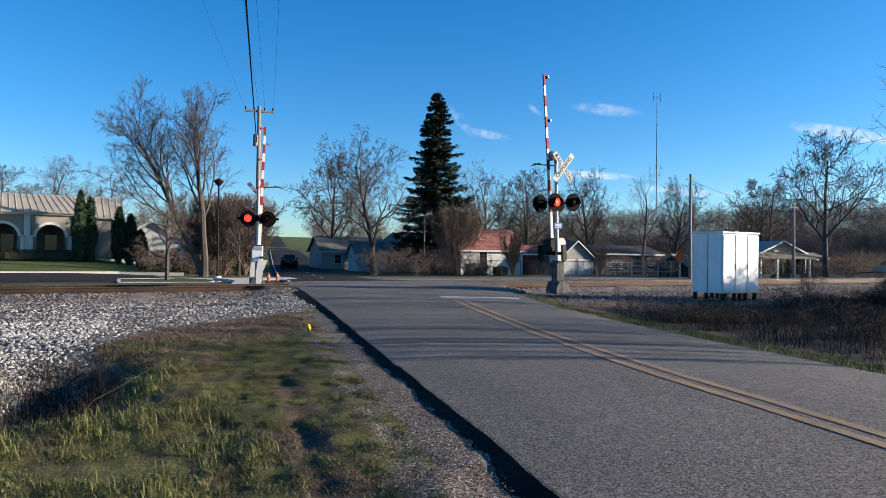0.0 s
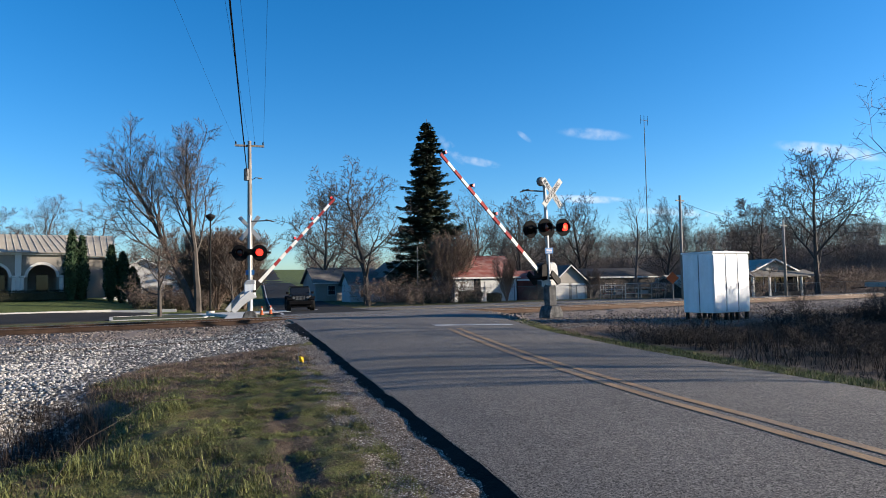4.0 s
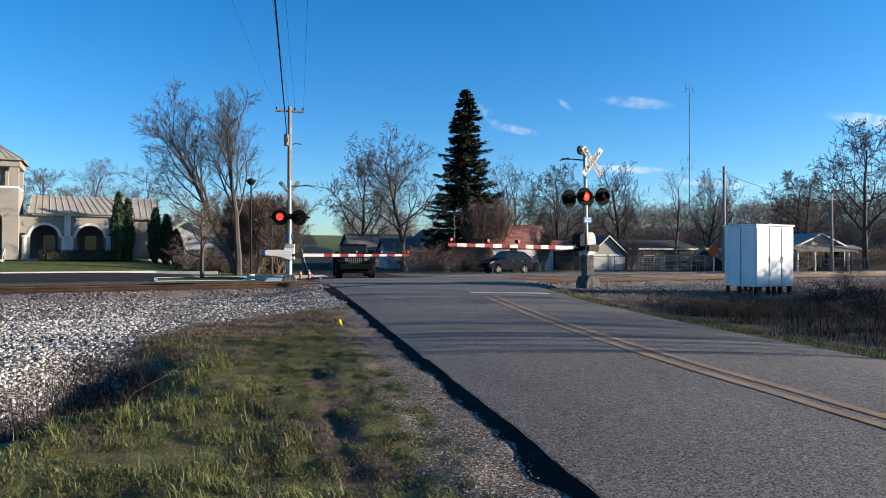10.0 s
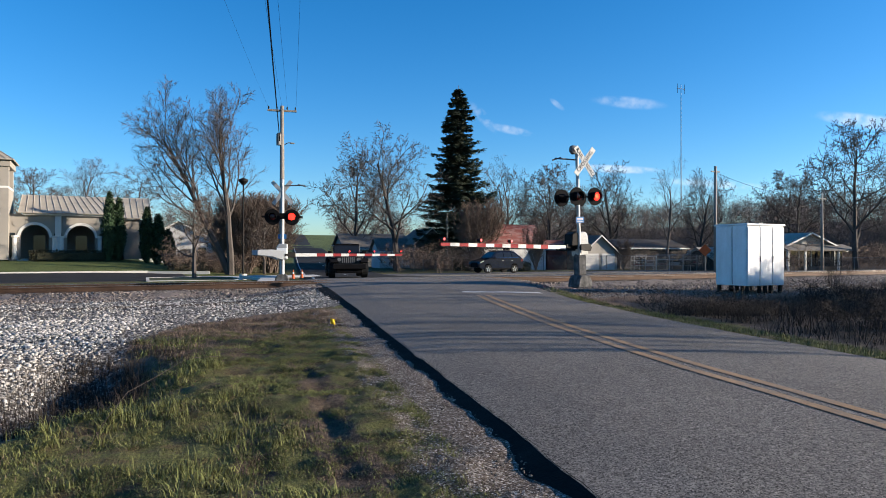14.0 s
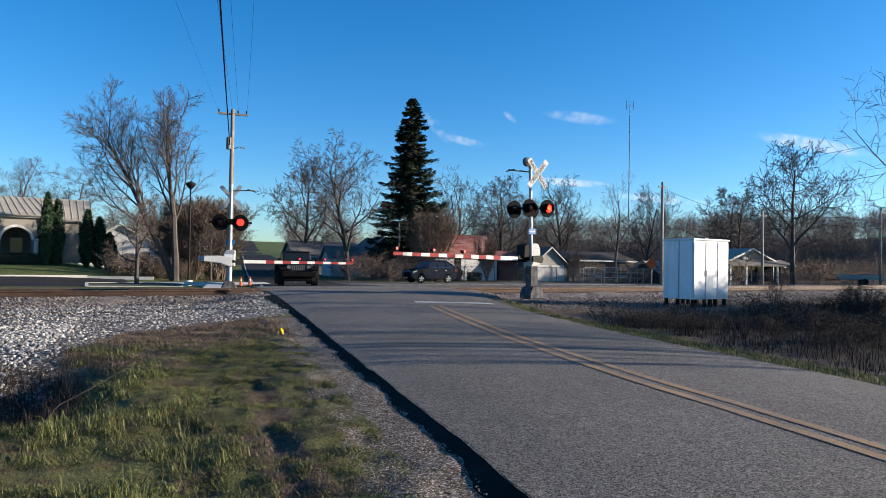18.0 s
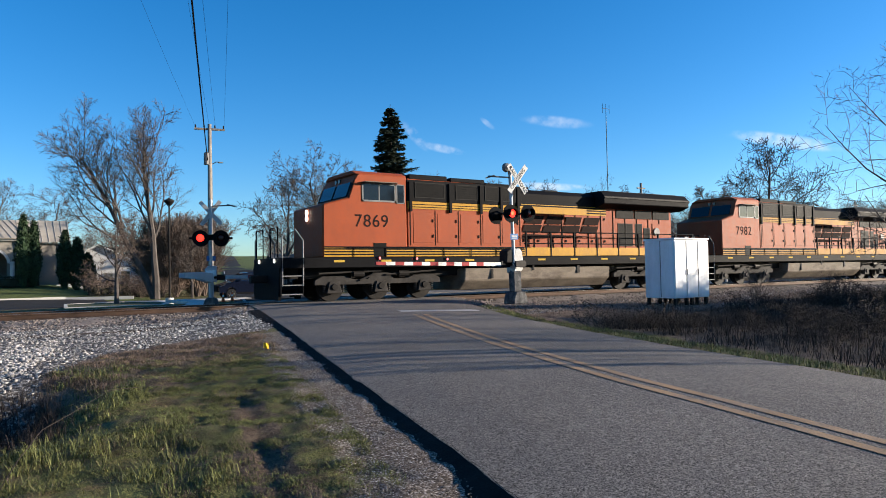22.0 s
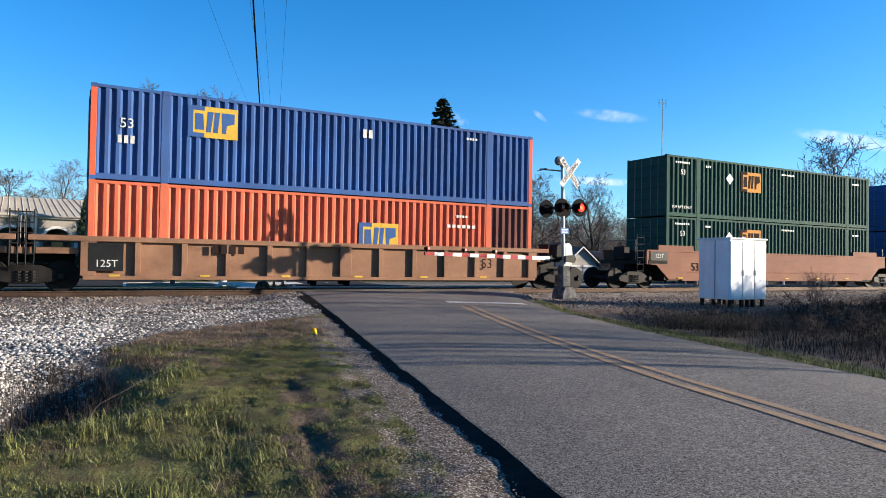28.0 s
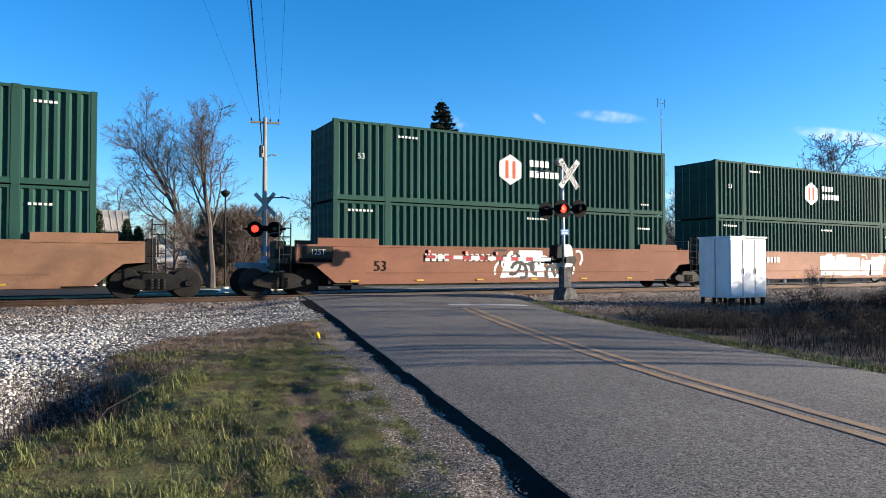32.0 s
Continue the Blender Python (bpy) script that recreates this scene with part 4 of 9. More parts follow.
def crossing_signal(m, facing, key, arm_side, arm_length, label):
    """Mast with crossbucks, flashers to both sides, gate machine and arm. facing: turn of the front about the mast."""
    sig = thing("crossing_signal", m, label, "railway signal", "crossing signals")
    f = pose(0, 0, 0, 0, 0, facing)
    found = solid([(-0.32, 0.0), (0.32, 0.0), (0.27, 0.26), (0.18, 0.42), (-0.18, 0.42), (-0.27, 0.26)], "y", -0.3, 0.3, 0.03)
    found.transform(f)
    part("foundation", found, CAST, sig, "grey cast foundation")
    mast = bmesh.new()
    up = 0.2 if key == "n" else -0.15
    tube(mast, [(0, 0, 0.4), (0, 0, 4.36 + up)], 0.058, 14)
    tube(mast, [(0, 0, 0.4), (0, 0, 1.0)], 0.10, 14)
    part("mast", mast, ALU, sig, "bare aluminium mast", smooth=False)
    cap = bmesh.new()
    tube(cap, [(0, 0, 4.33), (0, 0, 4.40), (0, 0, 4.47)], [0.075, 0.07, 0.02], 12)
    part("cap", cap, ALU, sig)
    bell = bmesh.new()
    tube(bell, [f @ Vector((-0.16, 0.02, 4.52)), f @ Vector((-0.16, -0.10, 4.52)), f @ Vector((-0.16, -0.15, 4.52))], [0.16, 0.14, 0.03], 16)
    tube(bell, [f @ Vector((0, 0, 4.36)), f @ Vector((-0.16, 0.0, 4.52))], 0.02, 6)
    if key == "n":
        part("bell", bell, GALV, sig, "round grey warning bell")
    else:
        bell.free()
    for s in (-1, 1):
        for q in (-1, 1):
            part("lamp_bracket", bars([f @ Vector((0.38 * s, 0.42 * q, 2.92)), f @ Vector((0.38 * s, 0, 2.92))], r=0.03), BLACK, sig)
    arm_bar = bars([f @ Vector((0.05, 0, 4.18)), f @ Vector((-0.86, 0.10, 4.22))], [f @ Vector((-0.62, 0.08, 4.25)), f @ Vector((-0.95, 0.12, 4.16))], r=0.028)
    part("top_bracket", arm_bar, GALV, sig)
    crossbuck("crossbuck", sig, f @ pose(0.10, -0.28, 4.02) if key == "n" else f @ pose(0, -0.12, 4.02), key == "n")
    part("crossarm", bars([f @ Vector((-0.82, 0, 2.92)), f @ Vector((0.82, 0, 2.92))], [f @ Vector((0, 0, 2.8)), f @ Vector((0, 0, 3.05))], r=0.04, n=8), BLACK, sig)
    box_bm = boxes((-0.14, 0.14, -0.13, 0.13, 2.83, 3.06), bev=0.02)
    box_bm.transform(f)
    part("junction_box", box_bm, BLACK, sig)
    for turn in (0, 180):
        for s in (-1, 1):
            lamp_head(sig, f @ pose(0, 0, 2.90, 0, 0, turn) @ pose(0.38 * s, -0.42, 0), key + ("a" if s < 0 else "b"))
    sign = boxes((-0.17, 0.17, -0.085, -0.075, 2.02, 2.22))
    sign.transform(f)
    plate = part("notice_plate", sign, BLUE_SIGN, sig, "small blue notice plate")
    for z in (2.17, 2.12, 2.07):
        line = boxes((-0.12, 0.12, -0.089, -0.0855, z - 0.012, z + 0.012))
        line.transform(f)
        part("text_bar", line, SIGN_WHITE, plate)
    # gate machine
    if key == "n":
        mech = solid([(0.07, 1.05), (0.40, 1.12), (0.46, 1.40), (0.42, 1.80), (0.30, 1.92), (0.07, 1.88)], "y", 0.02, 0.56, 0.04)
        hub = solid([(-0.34, 1.42), (-0.04, 1.42), (-0.02, 1.86), (-0.12, 1.92), (-0.30, 1.84)], "y", -0.02, 0.42, 0.03)
        hub.transform(f)
        part("drive_case", hub, DARK_METAL, sig, "dark drive case beside the mast")
        neck = boxes((-0.16, 0.20, -0.14, 0.16, 0.40, 1.12), bev=0.04)
        neck.transform(f)
        part("pedestal", neck, CAST, sig, "scuffed grey pedestal")
    else:
        mech = solid([(-0.22, 1.02), (0.22, 1.02), (0.22, 1.52), (0.12, 1.66), (-0.22, 1.66)], "y", 0.10, 0.62, 0.025)
    mech.transform(f)
    machine = part("gate_machine", mech, SIGN_WHITE if key == "n" else ALU, sig, "white gate machine case" if key == "n" else "grey gate machine case")
    door = boxes((-0.19, 0.19, 0.622, 0.636, 1.08, 1.48), bev=0.006) if key == "f" else boxes((0.12, 0.40, 0.561, 0.575, 1.16, 1.74), bev=0.006)
    door.transform(f)
    part("case_door", door, WHITE, machine)
    part("bracket", bars([f @ Vector((-0.1, 0.1, 1.15)), f @ Vector((0, 0, 1.0))], [f @ Vector((0.1, 0.1, 1.15)), f @ Vector((0, 0, 1.0))], r=0.03), GALV, machine)
    # arm with its counterweight, on one moving part
    turn = new("gate")
    turn.parent = sig
    turn.matrix_basis = f @ (pose(0, 0.02, 1.37, 0, 0, 14) if key == "n" else pose(0, 0.02, 1.21, 0, 0, 15))
    tagged(turn, "pivoting gate with counterweights")
    arm = gate_arm(turn, arm_length, "gate_arm")
    arm.matrix_basis = pose(0, -0.18, 0) if arm_side > 0 else pose(0, -0.18, 0, 0, 0, 180) @ pose(0, -0.36, 0)
    for yy in (-0.30, 0.72):
        if key == "f":
            w = solid([(-0.10 * arm_side, -0.22), (-0.10 * arm_side, 0.16), (-0.55 * arm_side, 0.22), (-1.15 * arm_side, 0.20), (-1.15 * arm_side, 0.0), (-0.55 * arm_side, -0.06)], "y", yy - 0.035, yy + 0.035, 0.008)
        else:
            w = solid([(0.30 * arm_side, -0.10), (0.30 * arm_side, 0.10), (-0.22 * arm_side, 0.13), (-0.30 * arm_side, 0.0), (-0.22 * arm_side, -0.13)], "y", yy - 0.035, yy + 0.035, 0.008)
        part("counterweight", w, ALU if key == "f" else DARK_METAL, turn, "grey steel counterweight arm")
    part("pivot_shaft", bars([(0, -0.34, 0), (0, 0.76, 0)], r=0.055, n=10), DARK_METAL, turn)
    MOVERS["gate_" + key] = [turn]
    for ob in sig.children:   # fittings on the upper mast
        kind = ob.name.split(".")[0]
        if kind in ("cap", "bell", "lamp_bracket", "top_bracket", "blade", "crossarm", "junction_box", "flasher", "notice_plate"):
            ob.matrix_basis = Matrix.Translation((0, 0, up + (0.08 if key == "n" else -0.1) * (kind == "blade"))) @ ob.matrix_basis
    return sig


near_signal = crossing_signal(pose(14.62, -5.55, -0.42), 0, "n", -1, 6.15, "aluminium crossing signal with crossbuck, flashers and gate beside the road")
near_signal.matrix_basis = pose(14.62, -5.55, -0.26, 0, -1.8, 0)
far_signal = crossing_signal(pose(6.55, 3.5, -0.38), 0, "f", -1, 5.25, "crossing signal across the track, seen from behind, with striped gate")
far_signal.matrix_basis = pose(6.55, 3.5, -0.38, 0, 0, 165)


# ---- equipment case ----
def equipment_case():
    case = thing("equipment_case", pose(20.62, -7.55, -0.33), "white steel signal equipment case on short legs in gravel", "cabinet")
    w, d, h = 0.95, 0.66, 2.26
    part("body", boxes((-w, w, -d, d, 0.12, h - 0.05), bev=0.012), WHITE, case, "white enamelled case")
    part("roof", boxes((-w - 0.04, w + 0.04, -d - 0.05, d + 0.05, h - 0.05, h + 0.015), bev=0.015), WHITE, case, "shallow overhanging white roof")
    for i, x in enumerate((-w + 0.02, -w + 0.66, -w + 1.29)):
        part("door", boxes((x, x + 0.59, -d - 0.028, -d - 0.002, 0.18, h - 0.10), bev=0.006), WHITE, case, "white door panel")
        part("seam", boxes((x + 0.605, x + 0.618, -d - 0.010, -d - 0.001, 0.16, h - 0.08)), DARK_METAL, case)
    part("side_panel", boxes((-w - 0.026, -w - 0.002, -d + 0.03, -0.08, 0.18, h - 0.10), bev=0.006), WHITE, case)
    part("side_panel", boxes((-w - 0.026, -w - 0.002, -0.04, d - 0.03, 0.18, h - 0.10), bev=0.006), WHITE, case)
    part("side_seam", boxes((-w - 0.008, -w - 0.001, -0.078, -0.042, 0.16, h - 0.08)), GALV, case)
    for x in (-w + 0.1, -0.25, 0.05, 0.35, w - 0.1):
        part("leg", boxes((x - 0.05, x + 0.05, -d + 0.02, -d + 0.12, -0.30, 0.13)), DARK_METAL, case)
        part("leg", boxes((x - 0.05, x + 0.05, d - 0.12, d - 0.02, -0.30, 0.13)), DARK_METAL, case)
    part("vent", boxes((-0.2, 0.0, -d + 0.1, -d + 0.3, h + 0.015, h + 0.06)), GALV, case)
    for x in (-0.32, 0.31):
        part("handle", bars([(x, -d - 0.06, 0.95), (x, -d - 0.06, 1.15)], r=0.012), DARK_METAL, case)


equipment_case()


# ---- pole with wires ----
def utility_pole():
    x, y = 9.75, 16.6
    z = gz(x, y)
    top = 9.75 - z
    pole = thing("utility_pole", pose(x, y, z), "weathered timber utility pole with a crossarm", "utility pole")
    bm = bmesh.new()
    tube(bm, [(0, 0, -0.3), (0, 0, top)], [0.17, 0.11], 12)
    part("shaft", bm, WOOD_POLE, pole, smooth=True)
    arm = pose(0, 0, 0, 0, 0, -12)
    bm = boxes((-0.85, 0.85, -0.06, 0.06, top - 0.35, top - 0.24))
    bm.transform(arm)
    part("crossarm", bm, WOOD_POLE, pole)
    for s in (-0.78, -0.3, 0.3, 0.78):
        ins = bmesh.new()
        tube(ins, [arm @ Vector((s, 0, top - 0.24)), arm @ Vector((s, 0, top - 0.14)), arm @ Vector((s, 0, top - 0.05))], [0.025, 0.05, 0.03], 8)
        part("insulator", ins, DARK_METAL, pole)
    can = bmesh.new()
    tube(can, [(-0.22, -0.12, top - 2.4), (-0.22, -0.12, top - 1.75), (-0.22, -0.12, top - 1.68)], [0.15, 0.15, 0.08], 12)
    part("transformer", can, GALV, pole, "grey transformer can")
    part("street_light_arm", bars([(0.1, 0, top - 2.35), (0.35, -0.08, top - 2.2), (0.55, -0.12, top - 2.22)], r=0.025), GALV, pole)
    part("street_light", boxes((0.45, 0.72, -0.2, -0.06, top - 2.27, top - 2.19), bev=0.02), GALV, pole)
    part("conduit", bars([(0.13, -0.08, 0), (0.10, -0.06, top - 2.6)], r=0.03), GALV, pole)
    return x, y, z + top


def wire(name, a, b, sag, r, label="thin black overhead wire"):
    a, b = Vector(a), Vector(b)
    pts = [a.lerp(b, k / 24) - Vector((0, 0, 4 * sag * (k / 24) * (1 - k / 24))) for k in range(25)]
    tagged(part(name, bars(pts, r=r, n=5), BLACK), label, "wire")


px, py, pz = utility_pole()
wire("overhead_wire", (px - 0.15, py - 0.1, pz - 2.15), (-6.5, -46.0, 9.5), 0.6, 0.026, "thick black overhead cable")
wire("overhead_wire", (px - 0.05, py - 0.05, pz + 0.05), (-7.6, -46.0, 10.2), 0.55, 0.005)
wire("overhead_wire", (px + 0.3, py - 0.1, pz - 0.1), (-6.9, -46.0, 10.1), 0.6, 0.005)
wire("overhead_wire", (px + 0.8, py - 0.15, pz - 0.1), (-5.6, -46.0, 10.4), 0.6, 0.005)
wire("overhead_wire", (px - 0.8, py + 0.15, pz - 0.1), (-10.4, -46.0, 10.3), 0.6, 0.004)


def lamp_post(x, y, h):
    z = gz(x, y)
    post = thing("street_lamp", pose(x, y, z), "slim dark street lamp post on a pale footing", "street lamp")
    bm = bmesh.new()
    tube(bm, [(0, 0, 0.35), (0, 0, h - 0.35)], [0.06, 0.045], 10)
    part("pole", bm, DARK_METAL, post)
    part("footing", solid(circle(0, 0, 0.24, 12), "z", -0.1, 0.36, 0.02), CONCRETE, post, "round concrete footing")
    head = bmesh.new()
    tube(head, [(0, 0, h - 0.36), (0, 0, h - 0.12), (0, 0, h - 0.02), (0, 0, h + 0.10)], [0.10, 0.30, 0.28, 0.03], 14)
    part("lamp_head", head, DARK_METAL, post)
    part("banner_bracket", bars([(0, 0, h * 0.6), (0.4, -0.1, h * 0.62)], r=0.015), DARK_METAL, post)


lamp_post(7.91, 18.8, 6.2)


def plain_pole(x, y, h, r, name="utility_pole", label="plain weathered timber pole"):
    z = gz(x, y)
    pole = thing(name, pose(x, y, z), label, "utility pole", "far poles")
    bm = bmesh.new()
    tube(bm, [(0, 0, -0.3), (0, 0, h)], [r, r * 0.7], 8)
    part("shaft", bm, WOOD_POLE, pole, smooth=True)
    part("crossarm", boxes((-0.5, 0.5, -0.05, 0.05, h - 0.5, h - 0.4)), WOOD_POLE, pole)


plain_pole(46.3, 16.5, 8.9, 0.15)
plain_pole(54.4, 12.5, 6.5, 0.13)
plain_pole(70, 10.5, 7.5, 0.13)
plain_pole(15.6, 60, 8.0, 0.13)
wire("overhead_wire", (46.3, 16.5, 7.7), (54.4, 12.5, 5.3), 0.35, 0.012)
wire("overhead_wire", (54.4, 12.5, 5.3), (90, 4, 5.6), 0.6, 0.012)

mast_tower = thing("radio_mast", pose(216, 183, -3), "tall thin radio mast far behind the trees", "radio mast")
bm = bmesh.new()
tube(bm, [(0, 0, 0), (0, 0, 66), (0, 0, 74)], [0.20, 0.16, 0.08], 6)
part("lattice", bm, GALV, mast_tower)
part("aerial", bars([(-2.2, 0, 72), (2.2, 0, 72)], [(-2.0, 0, 70), (-2.0, 0, 74)], [(2.0, 0, 70), (2.0, 0, 74)], r=0.11, n=4), GALV, mast_tower)


# ---- small things by the road ----
def marker_flag():
    x, y = 3.62, -12.05
    z = gz(x, y)
    flag = thing("marker_flag", pose(x, y, z), "small yellow plastic flag on a wire in the grass", "flag")
    part("wire", bars([(0, 0, -0.05), (0.01, 0, 0.30), (0.03, 0.0, 0.36)], r=0.004, n=5), GALV, flag)
    v, fcs = [], []
    for i in range(6):
        for j in range(5):
            v.append((0.01 + 0.10 * i / 5, 0.025 * math.sin(i * 1.3 + j * 0.7), 0.10 + 0.10 * j / 4 - 0.03 * i / 5))
    for i in range(5):
        for j in range(4):
            fcs.append((i * 5 + j, i * 5 + j + 1, i * 5 + j + 6, i * 5 + j + 5))
    ob = raw("flag_sheet", v, fcs, YELLOW_FLAG, flag, "crumpled yellow sheet")
    ob.modifiers.new("thick", "SOLIDIFY").thickness = 0.002


marker_flag()


def traffic_cone(x, y):
    z = gz(x, y) + 0.07
    cone = thing("traffic_cone", pose(x, y, z, 0, 0, 20) @ Matrix.Scale(0.62, 4), "orange traffic cone with a white collar on the pavement", "traffic cone", "cones by the signal")
    part("base", boxes((-0.18, 0.18, -0.18, 0.18, 0, 0.04), bev=0.01), RUBBER, cone)
    for name, z0, z1, material in (("cone_body", 0.04, 0.40, ORANGE_CONE), ("collar", 0.40, 0.54, SIGN_WHITE), ("tip", 0.54, 0.72, ORANGE_CONE)):
        bm = bmesh.new()
        r = lambda q: 0.14 - 0.15 * q
        tube(bm, [(0, 0, z0), (0, 0, z1)], [r(z0), r(z1)], 14)
        part(name, bm, material, cone)


traffic_cone(8.35, 8.6)
traffic_cone(9.05, 9.6)


# ---- trees ----
def grow(seed, height, spread=1.0, levels=4, limbs=7, kids=(6, 6, 5, 4), stem=0.30, trunk_r=None, twig=0.008, angle=48, droop=0.0, leans=((0, 0),), ratio=0.5, curl=0.16):
    """Limbs and twigs of a leafless tree as two lists of tapered sticks: long limbs rise from the stem, each with laterals of its own."""
    rng = random.Random(seed)
    thick, thin = [], []
    r0 = trunk_r or height * 0.018

    def branch(p, d, length, r, level, rise, bare):
        segs = (7, 5, 3, 2, 1)[level]
        q, dirn = Vector(p), d.normalized()
        pts, rad = [q.copy()], [r]
        tip = max(r * (0.16 if level else 0.22), twig)
        for s in range(segs):
            jog = Vector((rng.uniform(-1, 1), rng.uniform(-1, 1), rng.uniform(-1, 1))) * (0.10 if level == 0 else curl + 0.03 * level)
            dirn = (dirn + jog + Vector((0, 0, rise * (1 if level < 3 else 0.5)))).normalized()
            q = q + dirn * length / segs
            pts.append(q.copy())
            rad.append(r + (tip - r) * ((s + 1) / segs) ** 0.85)
        (thick if level < 2 else thin).append((pts, rad))
        if level >= levels:
            return
        n = limbs if level == 0 else kids[level - 1]
        around = rng.uniform(0, 6.28)
        for k in range(n):
            t = bare + (1 - bare) * ((k + rng.uniform(0.1, 0.9)) / n)
            i = min(int(t * segs), segs - 1)
            at = pts[i].lerp(pts[i + 1], t * segs - i)
            along = (pts[i + 1] - pts[i]).normalized()
            u = along.cross(Vector((0.31, 0.17, 1)) if abs(along.z) < 0.9 else Vector((1, 0.2, 0))).normalized()
            v = along.cross(u)
            around += 2.4 + rng.uniform(-0.5, 0.5)
            w = radians(angle * rng.uniform(0.65, 1.25) * (1.0 if level else spread))
            nd = along * math.cos(w) + (u * math.cos(around) + v * math.sin(around)) * math.sin(w)
            here = rad[i] + (rad[i + 1] - rad[i]) * (t * segs - i)
            if level == 0:
                ln = height * 0.52 * rng.uniform(0.8, 1.15) * (1.15 - 0.62 * t) * (0.55 + 0.45 * spread)
            else:
                ln = length * ratio * rng.uniform(0.65, 1.2) * (1.15 - 0.5 * t)
            branch(at, nd, ln, max(here * rng.uniform(0.45, 0.68), twig), level + 1, 0.11 - droop if level == 0 else 0.05 - droop, 0.22)

    for lx, ly in leans:
        branch(Vector((lx * 0.15, ly * 0.15, -0.15)), Vector((lx, ly, 1)), height * 0.86, r0, 0, 0.02, stem)
    top = max(p[-1].z for p, _ in thick + thin)
    f = height / top
    return [([q * f for q in p], r) for p, r in thick], [([q * f for q in p], r) for p, r in thin]


def stick_mesh(name, sticks, n, material):
    verts, faces = [], []
    for pts, rad in sticks:
        base = len(verts)
        for i, p in enumerate(pts):
            d = (pts[min(i + 1, len(pts) - 1)] - pts[max(i - 1, 0)]).normalized()
            u = d.cross(Vector((0, 0, 1)) if abs(d.z) < 0.9 else Vector((1, 0, 0))).normalized()
            v = d.cross(u)
            if n == 3 and i == len(pts) - 1:
                verts.append(p)
                continue
            verts += [p + rad[i] * (u * math.cos(2 * math.pi * k / n) + v * math.sin(2 * math.pi * k / n)) for k in range(n)]
        for i in range(len(pts) - 1):
            a = base + i * n
            if n == 3 and i == len(pts) - 2:
                faces += [(a + k, a + (k + 1) % n, a + n) for k in range(n)]
            else:
                faces += [(a + k, a + (k + 1) % n, a + n + (k + 1) % n, a + n + k) for k in range(n)]
    me = bpy.data.meshes.new(name)
    me.from_pydata([tuple(v) for v in verts], [], faces)
    me.update()
    me.materials.append(material)
    return me


TREE_KINDS = {}


def tree_kind(key, bark, twig_mat, **how):
    limbs, twigs = grow(**how)
    TREE_KINDS[key] = (stick_mesh("trunk", limbs, 7, bark), stick_mesh("crown", twigs, 3, twig_mat), how["height"])


tree_kind("vase", BARK, TWIG, seed=3, height=15, spread=1.0, limbs=13, kids=(10, 8, 6), stem=0.20, trunk_r=0.36, angle=52, twig=0.017, curl=0.2)
tree_kind("round", BARK, TWIG, seed=8, height=11, spread=1.15, limbs=12, kids=(10, 8, 6), stem=0.18, trunk_r=0.26, angle=54, twig=0.016, curl=0.2)
tree_kind("tall", BARK_PALE, TWIG, seed=15, height=15, spread=0.75, limbs=12, kids=(9, 7, 5), stem=0.22, angle=46, twig=0.015)
tree_kind("wide", BARK, TWIG, seed=23, height=13, spread=1.25, limbs=11, kids=(9, 8, 5), stem=0.16, angle=54, twig=0.015)
tree_kind("open", BARK_PALE, TWIG, seed=31, height=13, spread=1.0, limbs=8, kids=(7, 6, 4), stem=0.30, angle=46)
tree_kind("twin", BARK, TWIG, seed=45, height=16.4, spread=0.72, limbs=14, kids=(10, 8, 6), stem=0.38, trunk_r=0.33, twig=0.012, angle=40, curl=0.22, leans=((-0.30, 0.16), (0.02, -0.01)))
tree_kind("small", BARK, TWIG_RED, seed=53, height=4.6, spread=1.05, limbs=13, kids=(9, 8, 4), stem=0.34, trunk_r=0.14, twig=0.009, angle=58, droop=0.05, curl=0.22)
tree_kind("shrub", TWIG_RED, TWIG_RED, seed=61, height=5.5, spread=0.45, levels=3, limbs=9, kids=(7, 3), stem=0.08, trunk_r=0.045, twig=0.010, angle=36,
          leans=tuple((0.30 * math.cos(k * 2.4) * (k / 17) ** 0.5, 0.30 * math.sin(k * 2.4) * (k / 17) ** 0.5) for k in range(18)))
tree_kind("bush", TWIG, TWIG, seed=67, height=1.8, spread=0.8, levels=3, limbs=7, kids=(6, 4), stem=0.12, trunk_r=0.016, twig=0.004, angle=46,
          leans=((0.3, 0), (-0.25, 0.2), (-0.1, -0.35), (0.1, 0.3), (0.5, -0.3)))
tree_kind("ditch", TWIG_RED, TWIG_RED, seed=71, height=9.8, spread=1.25, limbs=12, kids=(9, 6, 3), stem=0.18, trunk_r=0.14, twig=0.006, angle=56, droop=0.01, curl=0.12)
tree_kind("sapling", BARK, TWIG, seed=83, height=9, spread=0.6, levels=2, limbs=7, kids=(3,), stem=0.2, trunk_r=0.13, twig=0.022, angle=30)


def tree(key, x, y, height, turn=0, wide=1.0, label="leafless tree with fine grey-brown twigs", category="tree", group="bare trees"):
    trunk, crown, base = TREE_KINDS[key]
    s = height / base
    ob = thing("tree" if category == "tree" else "shrub", pose(x, y, gz(x, y), 0, 0, turn), label, category, group)
    ob.scale = (s * wide, s * wide, s)
    mesh_part("trunk", trunk, None, ob)
    mesh_part("crown", crown, None, ob)
    return ob


